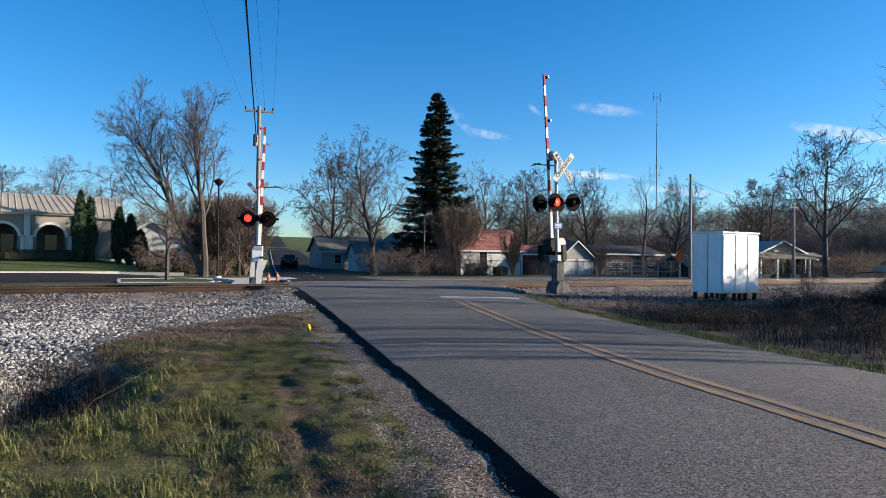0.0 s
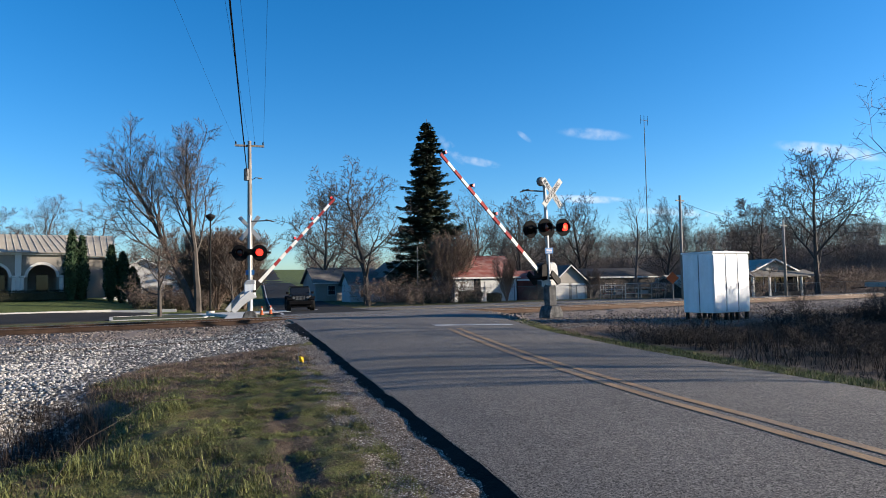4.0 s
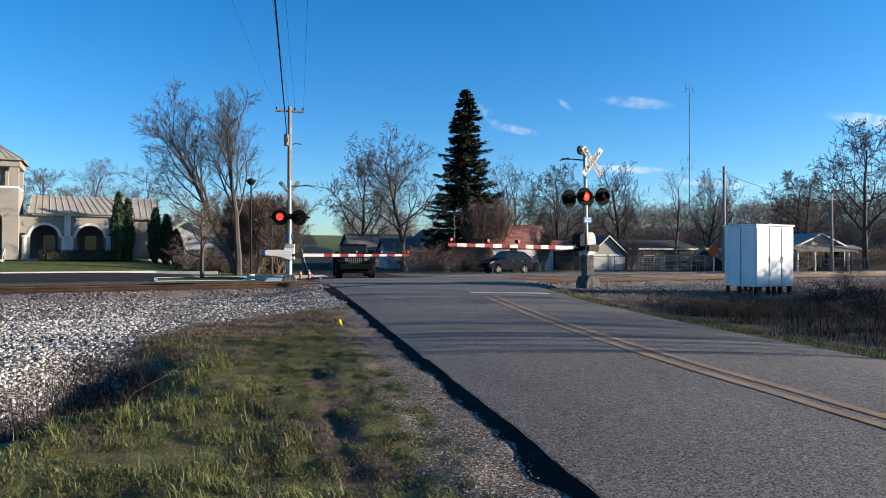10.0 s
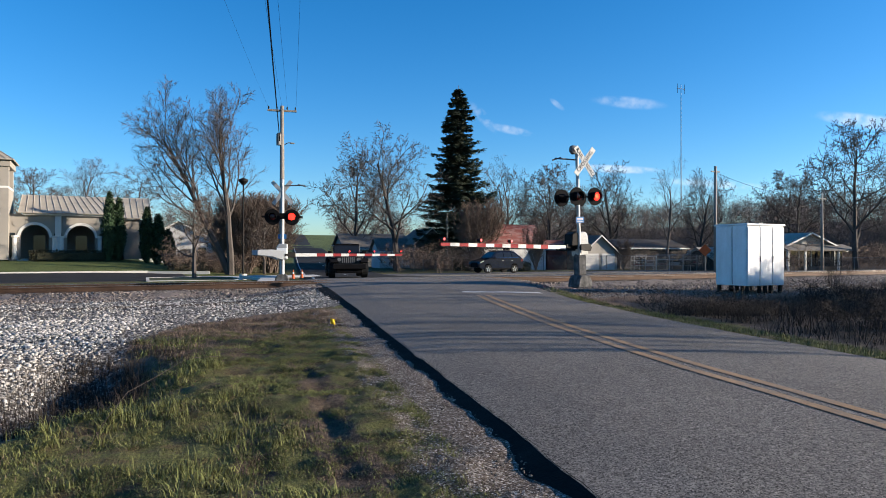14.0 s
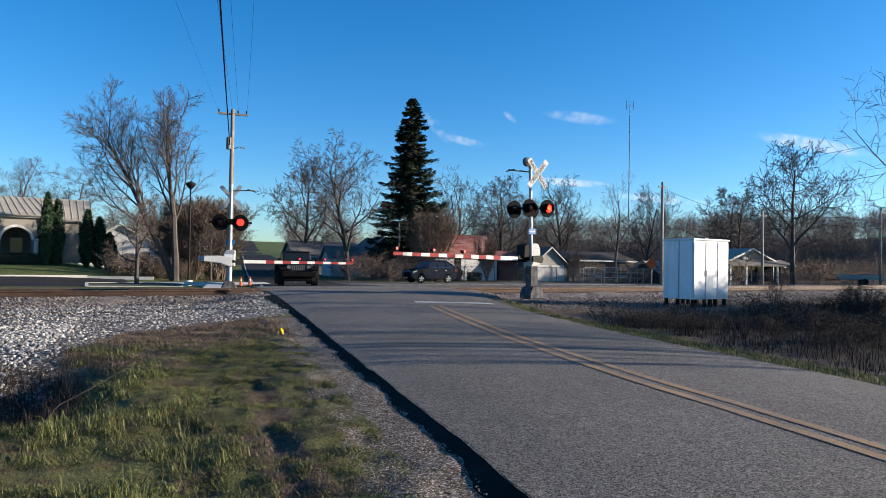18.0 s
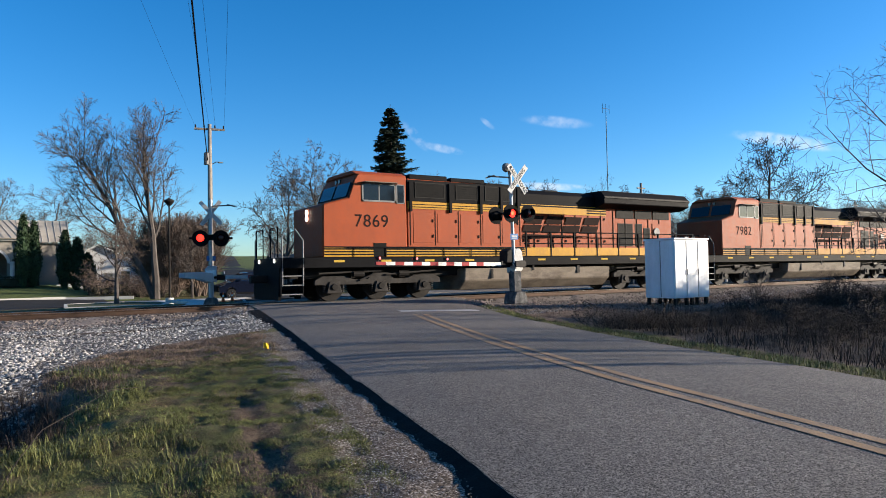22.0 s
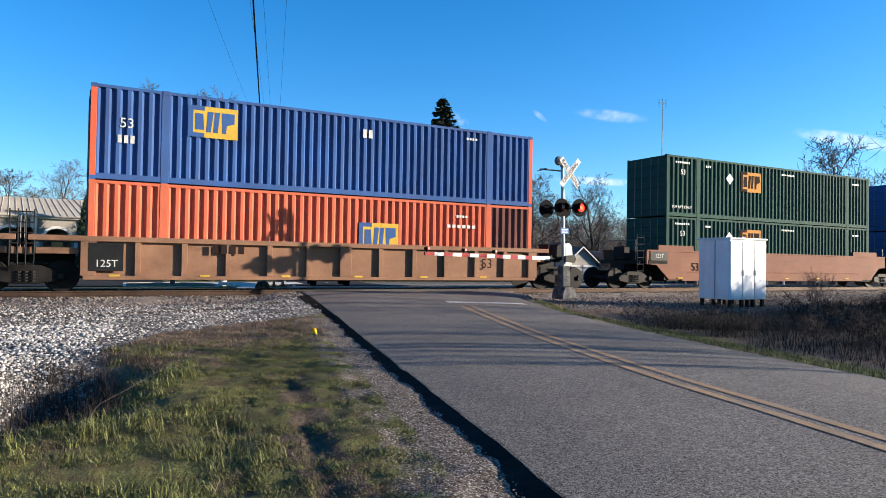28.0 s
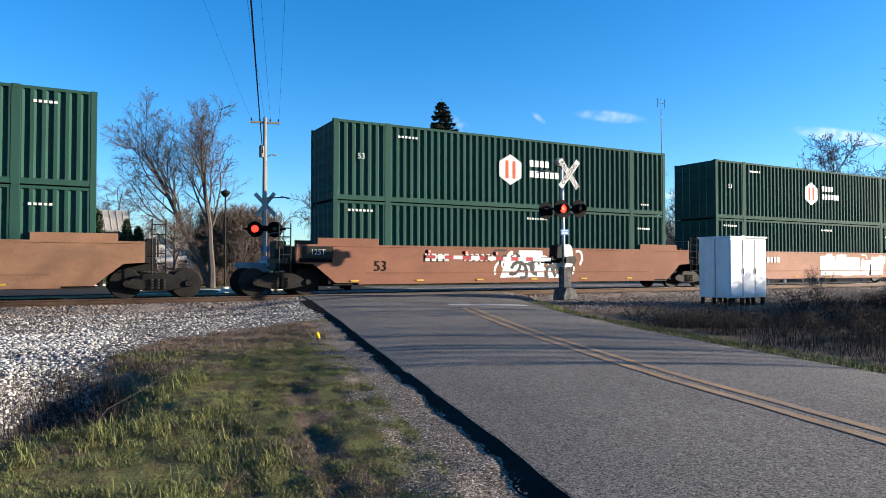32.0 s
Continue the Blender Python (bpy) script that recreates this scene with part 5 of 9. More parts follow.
tree("twin", 9.9, 34.7, 16.4, 0, 1.0, "tall twin-stemmed bare tree with pale bark on the lawn")
tree("small", 4.66, 15.6, 5.1, 20, 0.9, "small bare ornamental tree in the lawn island")
tree("round", 13.2, 37, 5.8, 140, 1.0, "dense bare tree behind the street")
tree("vase", 28.0, 41.8, 15.6, 10, 1.0, "bare spreading street tree")
tree("round", 31.8, 64.5, 16.2, 70, 0.95, "bare spreading street tree")
tree("round", 41.0, 95.6, 12, 120)
tree("wide", 25.0, 88, 9.5, 10)
tree("round", 20.5, 72, 8.0, 200)
tree("open", 49.2, 53.1, 15.9, 200, 0.9)
tree("wide", 45.0, 48.5, 13.8, 250, 0.8)
tree("round", 55.3, 52.6, 14.6, 15)
tree("wide", 49.0, 44.0, 12.2, 300)
tree("vase", 65.1, 51.2, 15.0, 70)
tree("open", 59.8, 35.6, 13.8, 130, 0.85)
tree("vase", 66.2, 36.3, 12.8, 220, 0.85)
tree("wide", 77, 30.6, 13.6, 20, 1.1)
tree("round", 69.3, 18.9, 16.0, 60, 0.85)
tree("round", 88, 40, 14, 100)
tree("tall", -2.7, 105.6, 15.5, 10, 1.2)
tree("round", -11.1, 135, 15.5, 110, 1.3)
tree("wide", 5.5, 85.4, 14.4, 170, 1.1)
tree("round", -16, 100, 12, 60, 1.1)
tree("wide", 14, 74, 11, 20, 1.0)
tree("open", -14.5, 44.5, 6.5, 40, 1.1, "bare tree beside the tower")
tree("shrub", 39.6, 42.7, 8.6, 0, 1.1, "dense upright mass of bare ruddy stems", "shrub", "shrubs")
tree("shrub", 37.6, 42.0, 7.8, 100, 1.1, "dense upright mass of bare ruddy stems", "shrub", "shrubs")
tree("shrub", 41.9, 36.4, 5.1, 40, 0.9, "many-stemmed bare shrub by the shed", "shrub", "shrubs")
tree("shrub", 51.5, 33.5, 3.6, 70, 1.0, "many-stemmed bare shrub by the garage", "shrub", "shrubs")
tree("shrub", 16.5, 52, 5, 10, 1.5, "dense bare thicket behind the street", "shrub", "shrubs")
tree("shrub", 12.0, 46, 4.2, 80, 1.6, "dense bare thicket behind the street", "shrub", "shrubs")
for k, (x, y, h) in enumerate(((11.6, 40.6, 7.2), (13.0, 41.6, 8.0), (12.2, 42.9, 7.4), (14.4, 40.4, 7.6), (10.7, 42.2, 6.2), (12.4, 39.6, 7.6), (13.6, 42.6, 8.2), (15.2, 41.2, 7.8))):
    tree("shrub", x, y, h, 63 * k, 1.25, "dense bare thicket beside the lawn", "shrub", "shrubs")
tree("ditch", 23.9, -15.3, 10.6, 15, 1.0, "bare sparse tree leaning over the ditch")
tree("bush", 22.6, -9.4, 1.5, 0, 1.0, "small leafless bush on the ditch bank", "shrub", "shrubs")
tree("bush", 25.2, -10.8, 1.3, 90, 1.2, "small leafless bush on the ditch bank", "shrub", "shrubs")
tree("bush", 18.6, -11.9, 0.9, 50, 1.4, "small leafless bush in the ditch", "shrub", "shrubs")
tree("bush", 16.4, -12.4, 0.8, 200, 1.4, "small leafless bush in the ditch", "shrub", "shrubs")
tree("bush", 21.0, -13.2, 1.1, 140, 1.4, "small leafless bush in the ditch", "shrub", "shrubs")
# the row off to the side whose shade crosses the road
for k in range(19):
    off = -12.0 + 0.30 * k + 0.12 * math.sin(5 * k)
    far = max(22.5 + 0.95 * (off + 10) + (k * 7) % 4, 22.6)
    tree("sapling", 0.868 * far + 0.452 * off, -0.452 * far + 0.868 * off, 3.6 + 0.45 * ((k * 5) % 4), 57 * k, 0.75, "slim leafless sapling beside the road", group="roadside trees")


for k, (x, y, h) in enumerate(((26.2, -16.0, 3.6), (28.4, -14.6, 3.2), (30.5, -16.8, 4.4), (31.5, -13.9, 3.4), (34, -15.4, 4.6), (33.5, -12.4, 3.0), (28.0, -18.0, 4.2), (25.6, -14.4, 2.4), (27.2, -13.2, 2.6), (29.6, -15.6, 3.8), (29.4, -12.6, 2.6), (31.8, -15.4, 4.2))):
    tree("shrub", x, y, h, 77 * k, 1.3, "dense bare thicket on the ditch bank", "shrub", "ditch thickets")


def bare_mass(name, spots, seed, twig, material, label, kids=(6, 4), rough=False):
    """Many leafless trees or bushes in one mass; spots: (x, y, height)."""
    limbs, twigs = grow(seed=seed, height=10, spread=0.9, levels=3, limbs=6 if rough else 9, kids=kids, stem=0.06 if rough else 0.25, trunk_r=0.05 if rough else 0.15, twig=twig, angle=50,
                        leans=((0, 0), (0.5, 0.1), (-0.3, 0.4), (-0.2, -0.5)) if rough else ((0, 0),))
    v, f = [], []
    for pts, rad in limbs + twigs:
        if len(rad) > 3:
            pairs = list(zip(pts[::2], pts[2::2], rad[::2], rad[2::2])) or [(pts[0], pts[-1], rad[0], rad[-1])]
        else:
            pairs = [(pts[0], pts[-1], rad[0], rad[-1])]
        for p, q, ra, rb in pairs:
            d = (q - p).normalized()
            u = d.cross(Vector((0.3, 0.2, 1))).normalized()
            w = d.cross(u)
            i, r = len(v), max(ra, twig)
            if len(rad) <= 3 and not rough:
                e = (u * math.cos(i * 0.7) + w * math.sin(i * 0.7)) * r * 1.2
                v += [p + e, p - e, q]
                f += [(i, i + 1, i + 2)]
            else:
                v += [p + u * r, p - u * r * 0.5 + w * r * 0.87, p - u * r * 0.5 - w * r * 0.87, q]
                f += [(i, i + 1, i + 3), (i + 1, i + 2, i + 3), (i + 2, i, i + 3)]
    v, f = np.array([tuple(q) for q in v]), np.array(f)
    rng = np.random.default_rng(seed)
    sp = np.array(spots)
    n = len(sp)
    a, s = rng.uniform(0, 6.28, n), sp[:, 2] / 10
    c, t = np.cos(a)[:, None], np.sin(a)[:, None]
    z = land(sp[:, 0], sp[:, 1])
    wide = s[:, None] * (1.8 if rough else 1.0)
    vv = np.stack([(v[None, :, 0] * c - v[None, :, 1] * t) * wide + sp[:, :1], (v[None, :, 0] * t + v[None, :, 1] * c) * wide + sp[:, 1:2], v[None, :, 2] * s[:, None] + z[:, None]], -1)
    fast_mesh(name, vv.reshape(-1, 3), (f[None] + len(v) * np.arange(n)[:, None, None]).reshape(-1, 3), material, label, "woods" if not rough else "bushes")


def woods():
    rng = np.random.default_rng(5)

    def at(b, d):
        return -0.3 + d * math.sin(radians(b)), -24.3 + d * math.cos(radians(b))
    spots = []
    for _ in range(1500):  # the wooded rise
        b = rng.uniform(34, 74)
        d = 97 / math.cos(radians(b - 27.5)) + 120 * rng.uniform() ** 1.3
        spots.append((*at(b, d), rng.uniform(5.5, 9.5) * (0.92 if b > 50 else 0.85)))
    for _ in range(500):  # tree lines further round
        b, d = rng.uniform(-16, 42), rng.uniform(110, 260)
        if 11 < b < 18.5:
            continue
        spots.append((*at(b, d), rng.uniform(6.5, 10)))
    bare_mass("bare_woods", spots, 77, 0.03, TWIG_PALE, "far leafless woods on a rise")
    low = []
    for _ in range(560):  # brush between the houses and along the fences
        b, d = rng.uniform(17, 67), rng.uniform(63, 104)
        x, y = at(b, d)
        if (y < 33.5 and x < 54) or y < 16 or abs(x - 10.5 - 0.256 * y) < 5.5:
            continue
        if any(math.hypot(x - hx, y - hy) < r for hx, hy, r in ((49.4, 35.2, 4.0), (41.6, 38.4, 4.6), (63.4, 20.4, 5.5), (32.5, 51.0, 4.2), (32, 57, 4.5), (60, 37, 3.0), (28, 42, 3))):
            continue
        low.append((x, y, rng.uniform(1.2, 3.4)))
    for _ in range(60):  # round the feet of the lawn trees
        b, d = rng.uniform(5, 11.5), rng.uniform(60, 82)
        low.append((*at(b, d), rng.uniform(1.0, 2.4)))
    bare_mass("brush", low, 91, 0.05, TWIG_RED, "tangled leafless brush behind the street", (4, 3), True)
    ditch = []
    for _ in range(330):
        x, y = rng.uniform(12.5, 33), rng.uniform(-17.5, -10.3)
        if x - float(lerp(y, ROAD_RIGHT)) < 1.7 or math.hypot(x - 20.6, y + 7.5) < 2.6:
            continue
        ditch.append((x, y, rng.uniform(0.28, 0.62) if rng.uniform() < 0.9 else 1.0))
    bare_mass("ditch_brush", ditch, 93, 0.075, WEED_SHADE_DARK, "low tangle of dead brush in the ditch, near-black for its shade", (4, 3), True)


def spruce(x, y, h, r):
    z = gz(x, y)
    ob = thing("spruce_tree", pose(x, y, z), "tall dark green spruce with drooping uneven boughs", "tree")
    bm = bmesh.new()
    tube(bm, [(0, 0, -0.2), (0, 0, h * 0.6), (0, 0, h)], [0.32, 0.16, 0.02], 9)
    part("trunk", bm, BARK, ob)
    rng = np.random.default_rng(9)
    v, f = [], []
    levels = 52
    for i in range(levels):
        t = (i + rng.uniform(0, 0.6)) / levels
        zz = h * (0.07 + 0.92 * t)
        reach = r * (1 - t) ** 0.72 + 0.12
        for k in range(int(7 + 7 * (1 - t))):
            a = rng.uniform(0, 6.28)
            L = reach * rng.uniform(0.62, 1.16)
            d = np.array([math.cos(a), math.sin(a), 0])
            side = np.array([-d[1], d[0], 0])
            L *= 0.72 + 0.28 * math.sin(2.1 * a + 9 * t) if k % 3 else 1.0
            n = int(22 + 60 * L)
            q = rng.uniform(0.1, 1, n) ** 0.8
            sag = -0.30 * L * q + 0.26 * L * q ** 2.4
            p = d * (L * q)[:, None] + side * (rng.normal(0, 0.5, n) * 0.30 * L * (1.15 - q))[:, None]
            p[:, 2] = zz + sag - np.abs(rng.normal(0, 0.16, n))
            w = rng.uniform(0.12, 0.26, n)[:, None]
            e1 = (d * rng.uniform(0.4, 1, (n, 1)) + side * rng.uniform(-0.9, 0.9, (n, 1)) + np.array([0, 0, 1]) * rng.uniform(-0.55, 0.25, (n, 1))) * w * 1.6
            e2 = np.cross(e1, [0, 0, 1]) * 0.42 + np.array([0, 0, 1]) * rng.uniform(-0.2, 0.1, (n, 1)) * w
            i0 = len(v)
            v += list(np.stack([p - e2, p + e2, p + e1 + e2 * 0.3, p + e1 - e2 * 0.5], 1).reshape(-1, 3))
            for m in range(n):
                j = i0 + 4 * m
                f += [(j, j + 1, j + 2), (j, j + 2, j + 3)]
    fast_mesh("crown", v, f, NEEDLES, "", "", ob)


def leafy(name, x, y, dims, n, material, label, category, shape="box", leaf=0.09, group=""):
    """A clipped hedge or columnar evergreen: a core with many small leaves over it."""
    z = gz(x, y)
    ob = thing(name, pose(x, y, z), label, category, group)
    rng = np.random.default_rng(int(abs(x * 31 + y * 17)) + 3)
    w, d, h = dims
    if shape == "box":
        p = rng.uniform(-1, 1, (n, 3))
        axis = rng.integers(0, 3, n)
        p[np.arange(n), axis] = np.sign(p[np.arange(n), axis]) * rng.uniform(0.88, 1.05, n)
        p = p * [w / 2, d / 2, h / 2] + [0, 0, h / 2]
        core = boxes((-w / 2 * 0.9, w / 2 * 0.9, -d / 2 * 0.85, d / 2 * 0.85, 0, h * 0.9), bev=0.1)
    else:
        t, a = rng.uniform(0, 1, n) ** 0.8, rng.uniform(0, 6.28, n)
        prof = lambda q: np.clip(np.minimum(1, (0.30 + q * 2.4)) * (1 - q ** 2.6) ** 0.7, 0.03, 1)
        lump = np.array([0.82 + 0.35 * noise.noise((math.cos(b) * 1.3, math.sin(b) * 1.3, c * h * 0.8)) for b, c in zip(a, t)])
        rr = prof(t) * lump * rng.uniform(0.85, 1.08, n)
        p = np.stack([np.cos(a) * rr * w / 2, np.sin(a) * rr * d / 2, t * h], 1)
        core = bmesh.new()
        tube(core, [(0, 0, h * q) for q in (0, 0.1, 0.3, 0.6, 0.85, 0.97)], [w * 0.36 * float(prof(np.array(q))) for q in (0, 0.1, 0.3, 0.6, 0.85, 0.97)], 10)
    part("core", core, material, ob)
    e1 = rng.normal(0, 1, (n, 3)) * leaf
    e2 = rng.normal(0, 1, (n, 3)) * leaf * 0.6
    e1[:, 2] = np.abs(e1[:, 2]) + leaf * 0.5
    v = np.stack([p - e2 * 0.5, p + e2 * 0.5, p + e1], 1).reshape(-1, 3)
    fast_mesh("foliage", v, np.arange(3 * n).reshape(-1, 3), material, "", "", ob)


# ---- buildings ----
def siding(bm_dims, gap=0.16):
    """Boards lapped over one another on the -y face of a wall."""
    x0, x1, y, z0, z1 = bm_dims
    bm = bmesh.new()
    n = int((z1 - z0) / gap)
    for k in range(n):
        a, b = z0 + k * gap, z0 + (k + 1) * gap
        prism(bm, [(y, a), (y - 0.022, a), (y - 0.006, b), (y, b)], "x", x0, x1)
    return bm


def gable_house(name, m, w, d, h, rise, wall, roof, label, windows=(), doors=(), front_gable=False, over=0.35, category="house"):
    """A simple house: walls, gabled roof with thickness, windows with frames and sills."""
    ob = thing(name, m, label, category, "houses behind the street")
    x0, x1 = -w / 2, w / 2
    if front_gable:
        shell = solid([(x0, 0), (x1, 0), (x1, h), (0, h + rise), (x0, h)], "y", 0, d)
    else:
        shell = solid([(0, 0), (d, 0), (d, h), (d / 2, h + rise), (0, h)], "x", x0, x1)
    part("wall", shell, wall, ob)
    part("cladding", siding((x0, x1, -0.002, 0.1, h)), wall, ob, "lapped boards")
    t = 0.12
    if front_gable:
        slope = Vector((w / 2, 0, rise)).normalized()
        for s in (-1, 1):
            poly = [(s * (w / 2 + over), h - over * rise / (w / 2)), (0, h + rise), (0, h + rise + t), (s * (w / 2 + over), h - over * rise / (w / 2) + t)]
            part("roof", solid(poly, "y", -over, d + over), roof, ob)
        for s in (-1, 1):
            poly = [(s * (w / 2 + over), h - over * rise / (w / 2) - 0.02), (0, h + rise - 0.02), (0, h + rise + t + 0.02), (s * (w / 2 + over), h - over * rise / (w / 2) + t + 0.02)]
            part("barge_board", solid(poly, "y", -over - 0.05, -over), TRIM_WHITE, ob)
    else:
        for s in (-1, 1):
            e = d / 2 + over
            poly = [(d / 2 + s * e, h - over * rise / (d / 2)), (d / 2, h + rise), (d / 2, h + rise + t), (d / 2 + s * e, h - over * rise / (d / 2) + t)]
            part("roof", solid(poly, "x", x0 - over, x1 + over), roof, ob)
        part("fascia", boxes((x0 - over, x1 + over, -over - 0.04, -over, h - over * rise / (d / 2) - 0.05, h - over * rise / (d / 2) + 0.12)), TRIM_WHITE, ob)
    for x, z, ww, hh in windows:
        win = part("window", boxes((x, x + ww, -0.035, -0.024, z, z + hh)), GLASS_DARK, ob, "dark window")
        fr = boxes((x - 0.07, x, -0.06, -0.02, z - 0.07, z + hh + 0.07), (x + ww, x + ww + 0.07, -0.06, -0.02, z - 0.07, z + hh + 0.07), (x, x + ww, -0.06, -0.02, z + hh, z + hh + 0.07), (x, x + ww, -0.05, -0.02, z + hh / 2 - 0.02, z + hh / 2 + 0.02))
        part("frame", fr, TRIM_WHITE, win)
        part("sill", boxes((x - 0.1, x + ww + 0.1, -0.10, -0.02, z - 0.12, z - 0.06)), TRIM_WHITE, win)
    for x, ww, hh, mat_ in doors:
        dr = part("door", boxes((x, x + ww, -0.045, -0.024, 0.02, hh)), mat_, ob, "plain door")
        n = max(1, int(hh / 0.5))
        for k in range(n):
            part("door_panel", boxes((x + 0.06, x + ww - 0.06, -0.052, -0.045, 0.08 + k * hh / n, 0.02 + (k + 1) * hh / n - 0.05)), mat_, dr)
    return ob


def facing(x, y, turn):
    return pose(x, y, gz(x, y) - 0.05, 0, 0, turn)


gable_house("grey_house", facing(33.6, 61, -6), 9.0, 7.5, 2.5, 1.9, SIDING_GREY, SHINGLE, "grey house with a shingled roof behind bare trees", ((-2.8, 0.9, 0.9, 1.1), (1.4, 0.9, 0.9, 1.1)), ((-0.4, 0.9, 2.0, SIDING_BLUE),), False)
gable_house("blue_grey_house", facing(36.6, 51.1, -6), 4.2, 6.5, 3.2, 1.7, SIDING_BLUE, SHINGLE, "blue-grey gabled outbuilding behind the street", ((0.7, 0.9, 0.7, 0.9),), (), True)
gable_house("pale_house", facing(32.8, 53.5, -6), 3.8, 4, 2.3, 1.4, SIDING_WHITE, SHINGLE, "small pale house with one dark window", ((-0.6, 0.7, 1.0, 0.9),), (), False)
gable_house("red_roof_shed", facing(42.0, 40.6, -6), 7.8, 6.5, 2.9, 2.3, SIDING_WHITE, RUST_ROOF, "white shed with a rusted red metal roof", ((-1.6, 0.5, 0.9, 2.3),), ((-0.2, 1.7, 2.3, SIDING_WHITE),), False, category="shed")
gable_house("dark_red_shed", facing(47.5, 40.2, -6), 2.6, 4, 2.5, 0.9, BARN_RED, RUST_ROOF, "low dark red lean-to shed", (), ((-0.6, 1.2, 2.1, BARN_RED),), False, category="shed")
gable_house("garage", facing(51.2, 37.1, -6), 4.6, 6.5, 2.0, 1.9, SIDING_GREY, SHINGLE, "grey gabled garage with two white doors", (), ((-1.95, 1.75, 1.9, TRIM_WHITE), (0.2, 1.75, 1.9, TRIM_WHITE)), True, category="garage")
gable_house("porch_house", facing(65.4, 21.4, -8), 8.6, 8, 2.1, 1.7, SIDING_GREY, METAL_ROOF, "low house with a white-edged gable and porch", ((-3.4, 0.9, 1.1, 1.1), (1.6, 0.9, 1.1, 1.1)), ((-0.5, 1.0, 2.0, SIDING_WHITE),), True, 0.5)
gable_house("long_shed", facing(60.9, 38.7, -8), 9.6, 7, 2.6, 1.0, DARK_BOARDS, DARK_BOARDS, "low dark shed among stored clutter", ((-2.5, 0.9, 1.4, 0.8),), ((1.0, 2.6, 2.0, DARK_BOARDS),), False, category="shed")
gable_house("pale_roof_house", facing(60.2, 26.6, -8), 4.4, 5, 1.2, 1.2, DARK_BOARDS, METAL_ROOF, "low house with a pale metal roof", ((-1.5, 0.6, 1.0, 0.8),), (), False)
gable_house("white_house", facing(8.6, 61.5, -10), 8.5, 8, 2.9, 2.3, SIDING_WHITE, SHINGLE, "white house with a porch beyond the lawn", ((-3.2, 0.9, 0.9, 1.3), (-1.2, 0.9, 0.9, 1.3), (2.2, 0.9, 0.9, 1.3)), ((0.4, 0.95, 2.05, SIDING_GREY),), True)
gable_house("dark_cottage", facing(16.5, 66, -12), 5.0, 6, 2.2, 1.2, BARN_RED, SHINGLE, "dark cottage beside the far road", ((-0.5, 0.8, 1.0, 1.0),), (), False)
for x in (-4.4, -2.2, 0, 2.2, 4.4):
    part("porch_post", boxes((x - 0.09, x + 0.09, -1.75, -1.57, 0, 2.08)), TRIM_WHITE, bpy.data.objects["porch_house"])
# dark sheet stands in for shade under the porch; bars added over it
part("porch_shade_sheet", boxes((-4.25, 4.25, -0.30, -0.24, 0.45, 2.0)), GLASS_DARK, bpy.data.objects["porch_house"], "dark sheet in place of the shade under the porch")
for x in (-3.2, -1.6, 0.0, 1.6, 3.2):
    part("mullion", boxes((x - 0.05, x + 0.05, -0.34, -0.30, 0.45, 2.0)), TRIM_WHITE, bpy.data.objects["porch_house"])
part("porch_sill", boxes((-4.3, 4.3, -0.36, -0.02, 0.0, 0.45)), DARK_BOARDS, bpy.data.objects["porch_house"])
part("porch_roof", solid([(-1.95, 2.02), (0.0, 2.62), (0.0, 2.74), (-1.95, 2.14)], "x", -4.7, 4.7), SHINGLE, bpy.data.objects["porch_house"])


def arch_wall(x0, x1, y0, y1, z0, z1, openings):
    """A wall with round-headed openings down to its foot: (centre, half width, spring height)."""
    outline = [(x0, z0)]
    for cx, r, spring in openings:
        outline.append((cx - r, z0))
        outline += [(cx + r * math.cos(radians(180 - 15 * k)), spring + r * math.sin(radians(180 - 15 * k))) for k in range(13)]
        outline.append((cx + r, z0))
    return solid(outline + [(x1, z0), (x1, z1), (x0, z1)], "y", y0, y1)


def seam_roof(poly, name, parent, label=""):
    """A sloped metal roof plane given by four corners, with standing seams up the slope."""
    a, b, c, d = [Vector(q) for q in poly]   # eave left, eave right, ridge right, ridge left
    bm = bmesh.new()
    n = (b - a).cross(d - a).normalized() * 0.06
    vs = [bm.verts.new(q) for q in (a, b, c, d)] + [bm.verts.new(q + n) for q in (a, b, c, d)]
    for q in ((3, 2, 1, 0), (4, 5, 6, 7), (0, 1, 5, 4), (1, 2, 6, 5), (2, 3, 7, 6), (3, 0, 4, 7)):
        bm.faces.new([vs[i] for i in q])
    ob = part(name, bm, METAL_ROOF, parent, label)
    seams = bmesh.new()
    k = max(2, int((b - a).length / 0.55))
    for i in range(k + 1):
        f = i / k
        tube(seams, [a.lerp(b, f) + n * 1.2, d.lerp(c, f) + n * 1.2], 0.035, 4)
    part("seams", seams, METAL_ROOF, ob)
    return ob


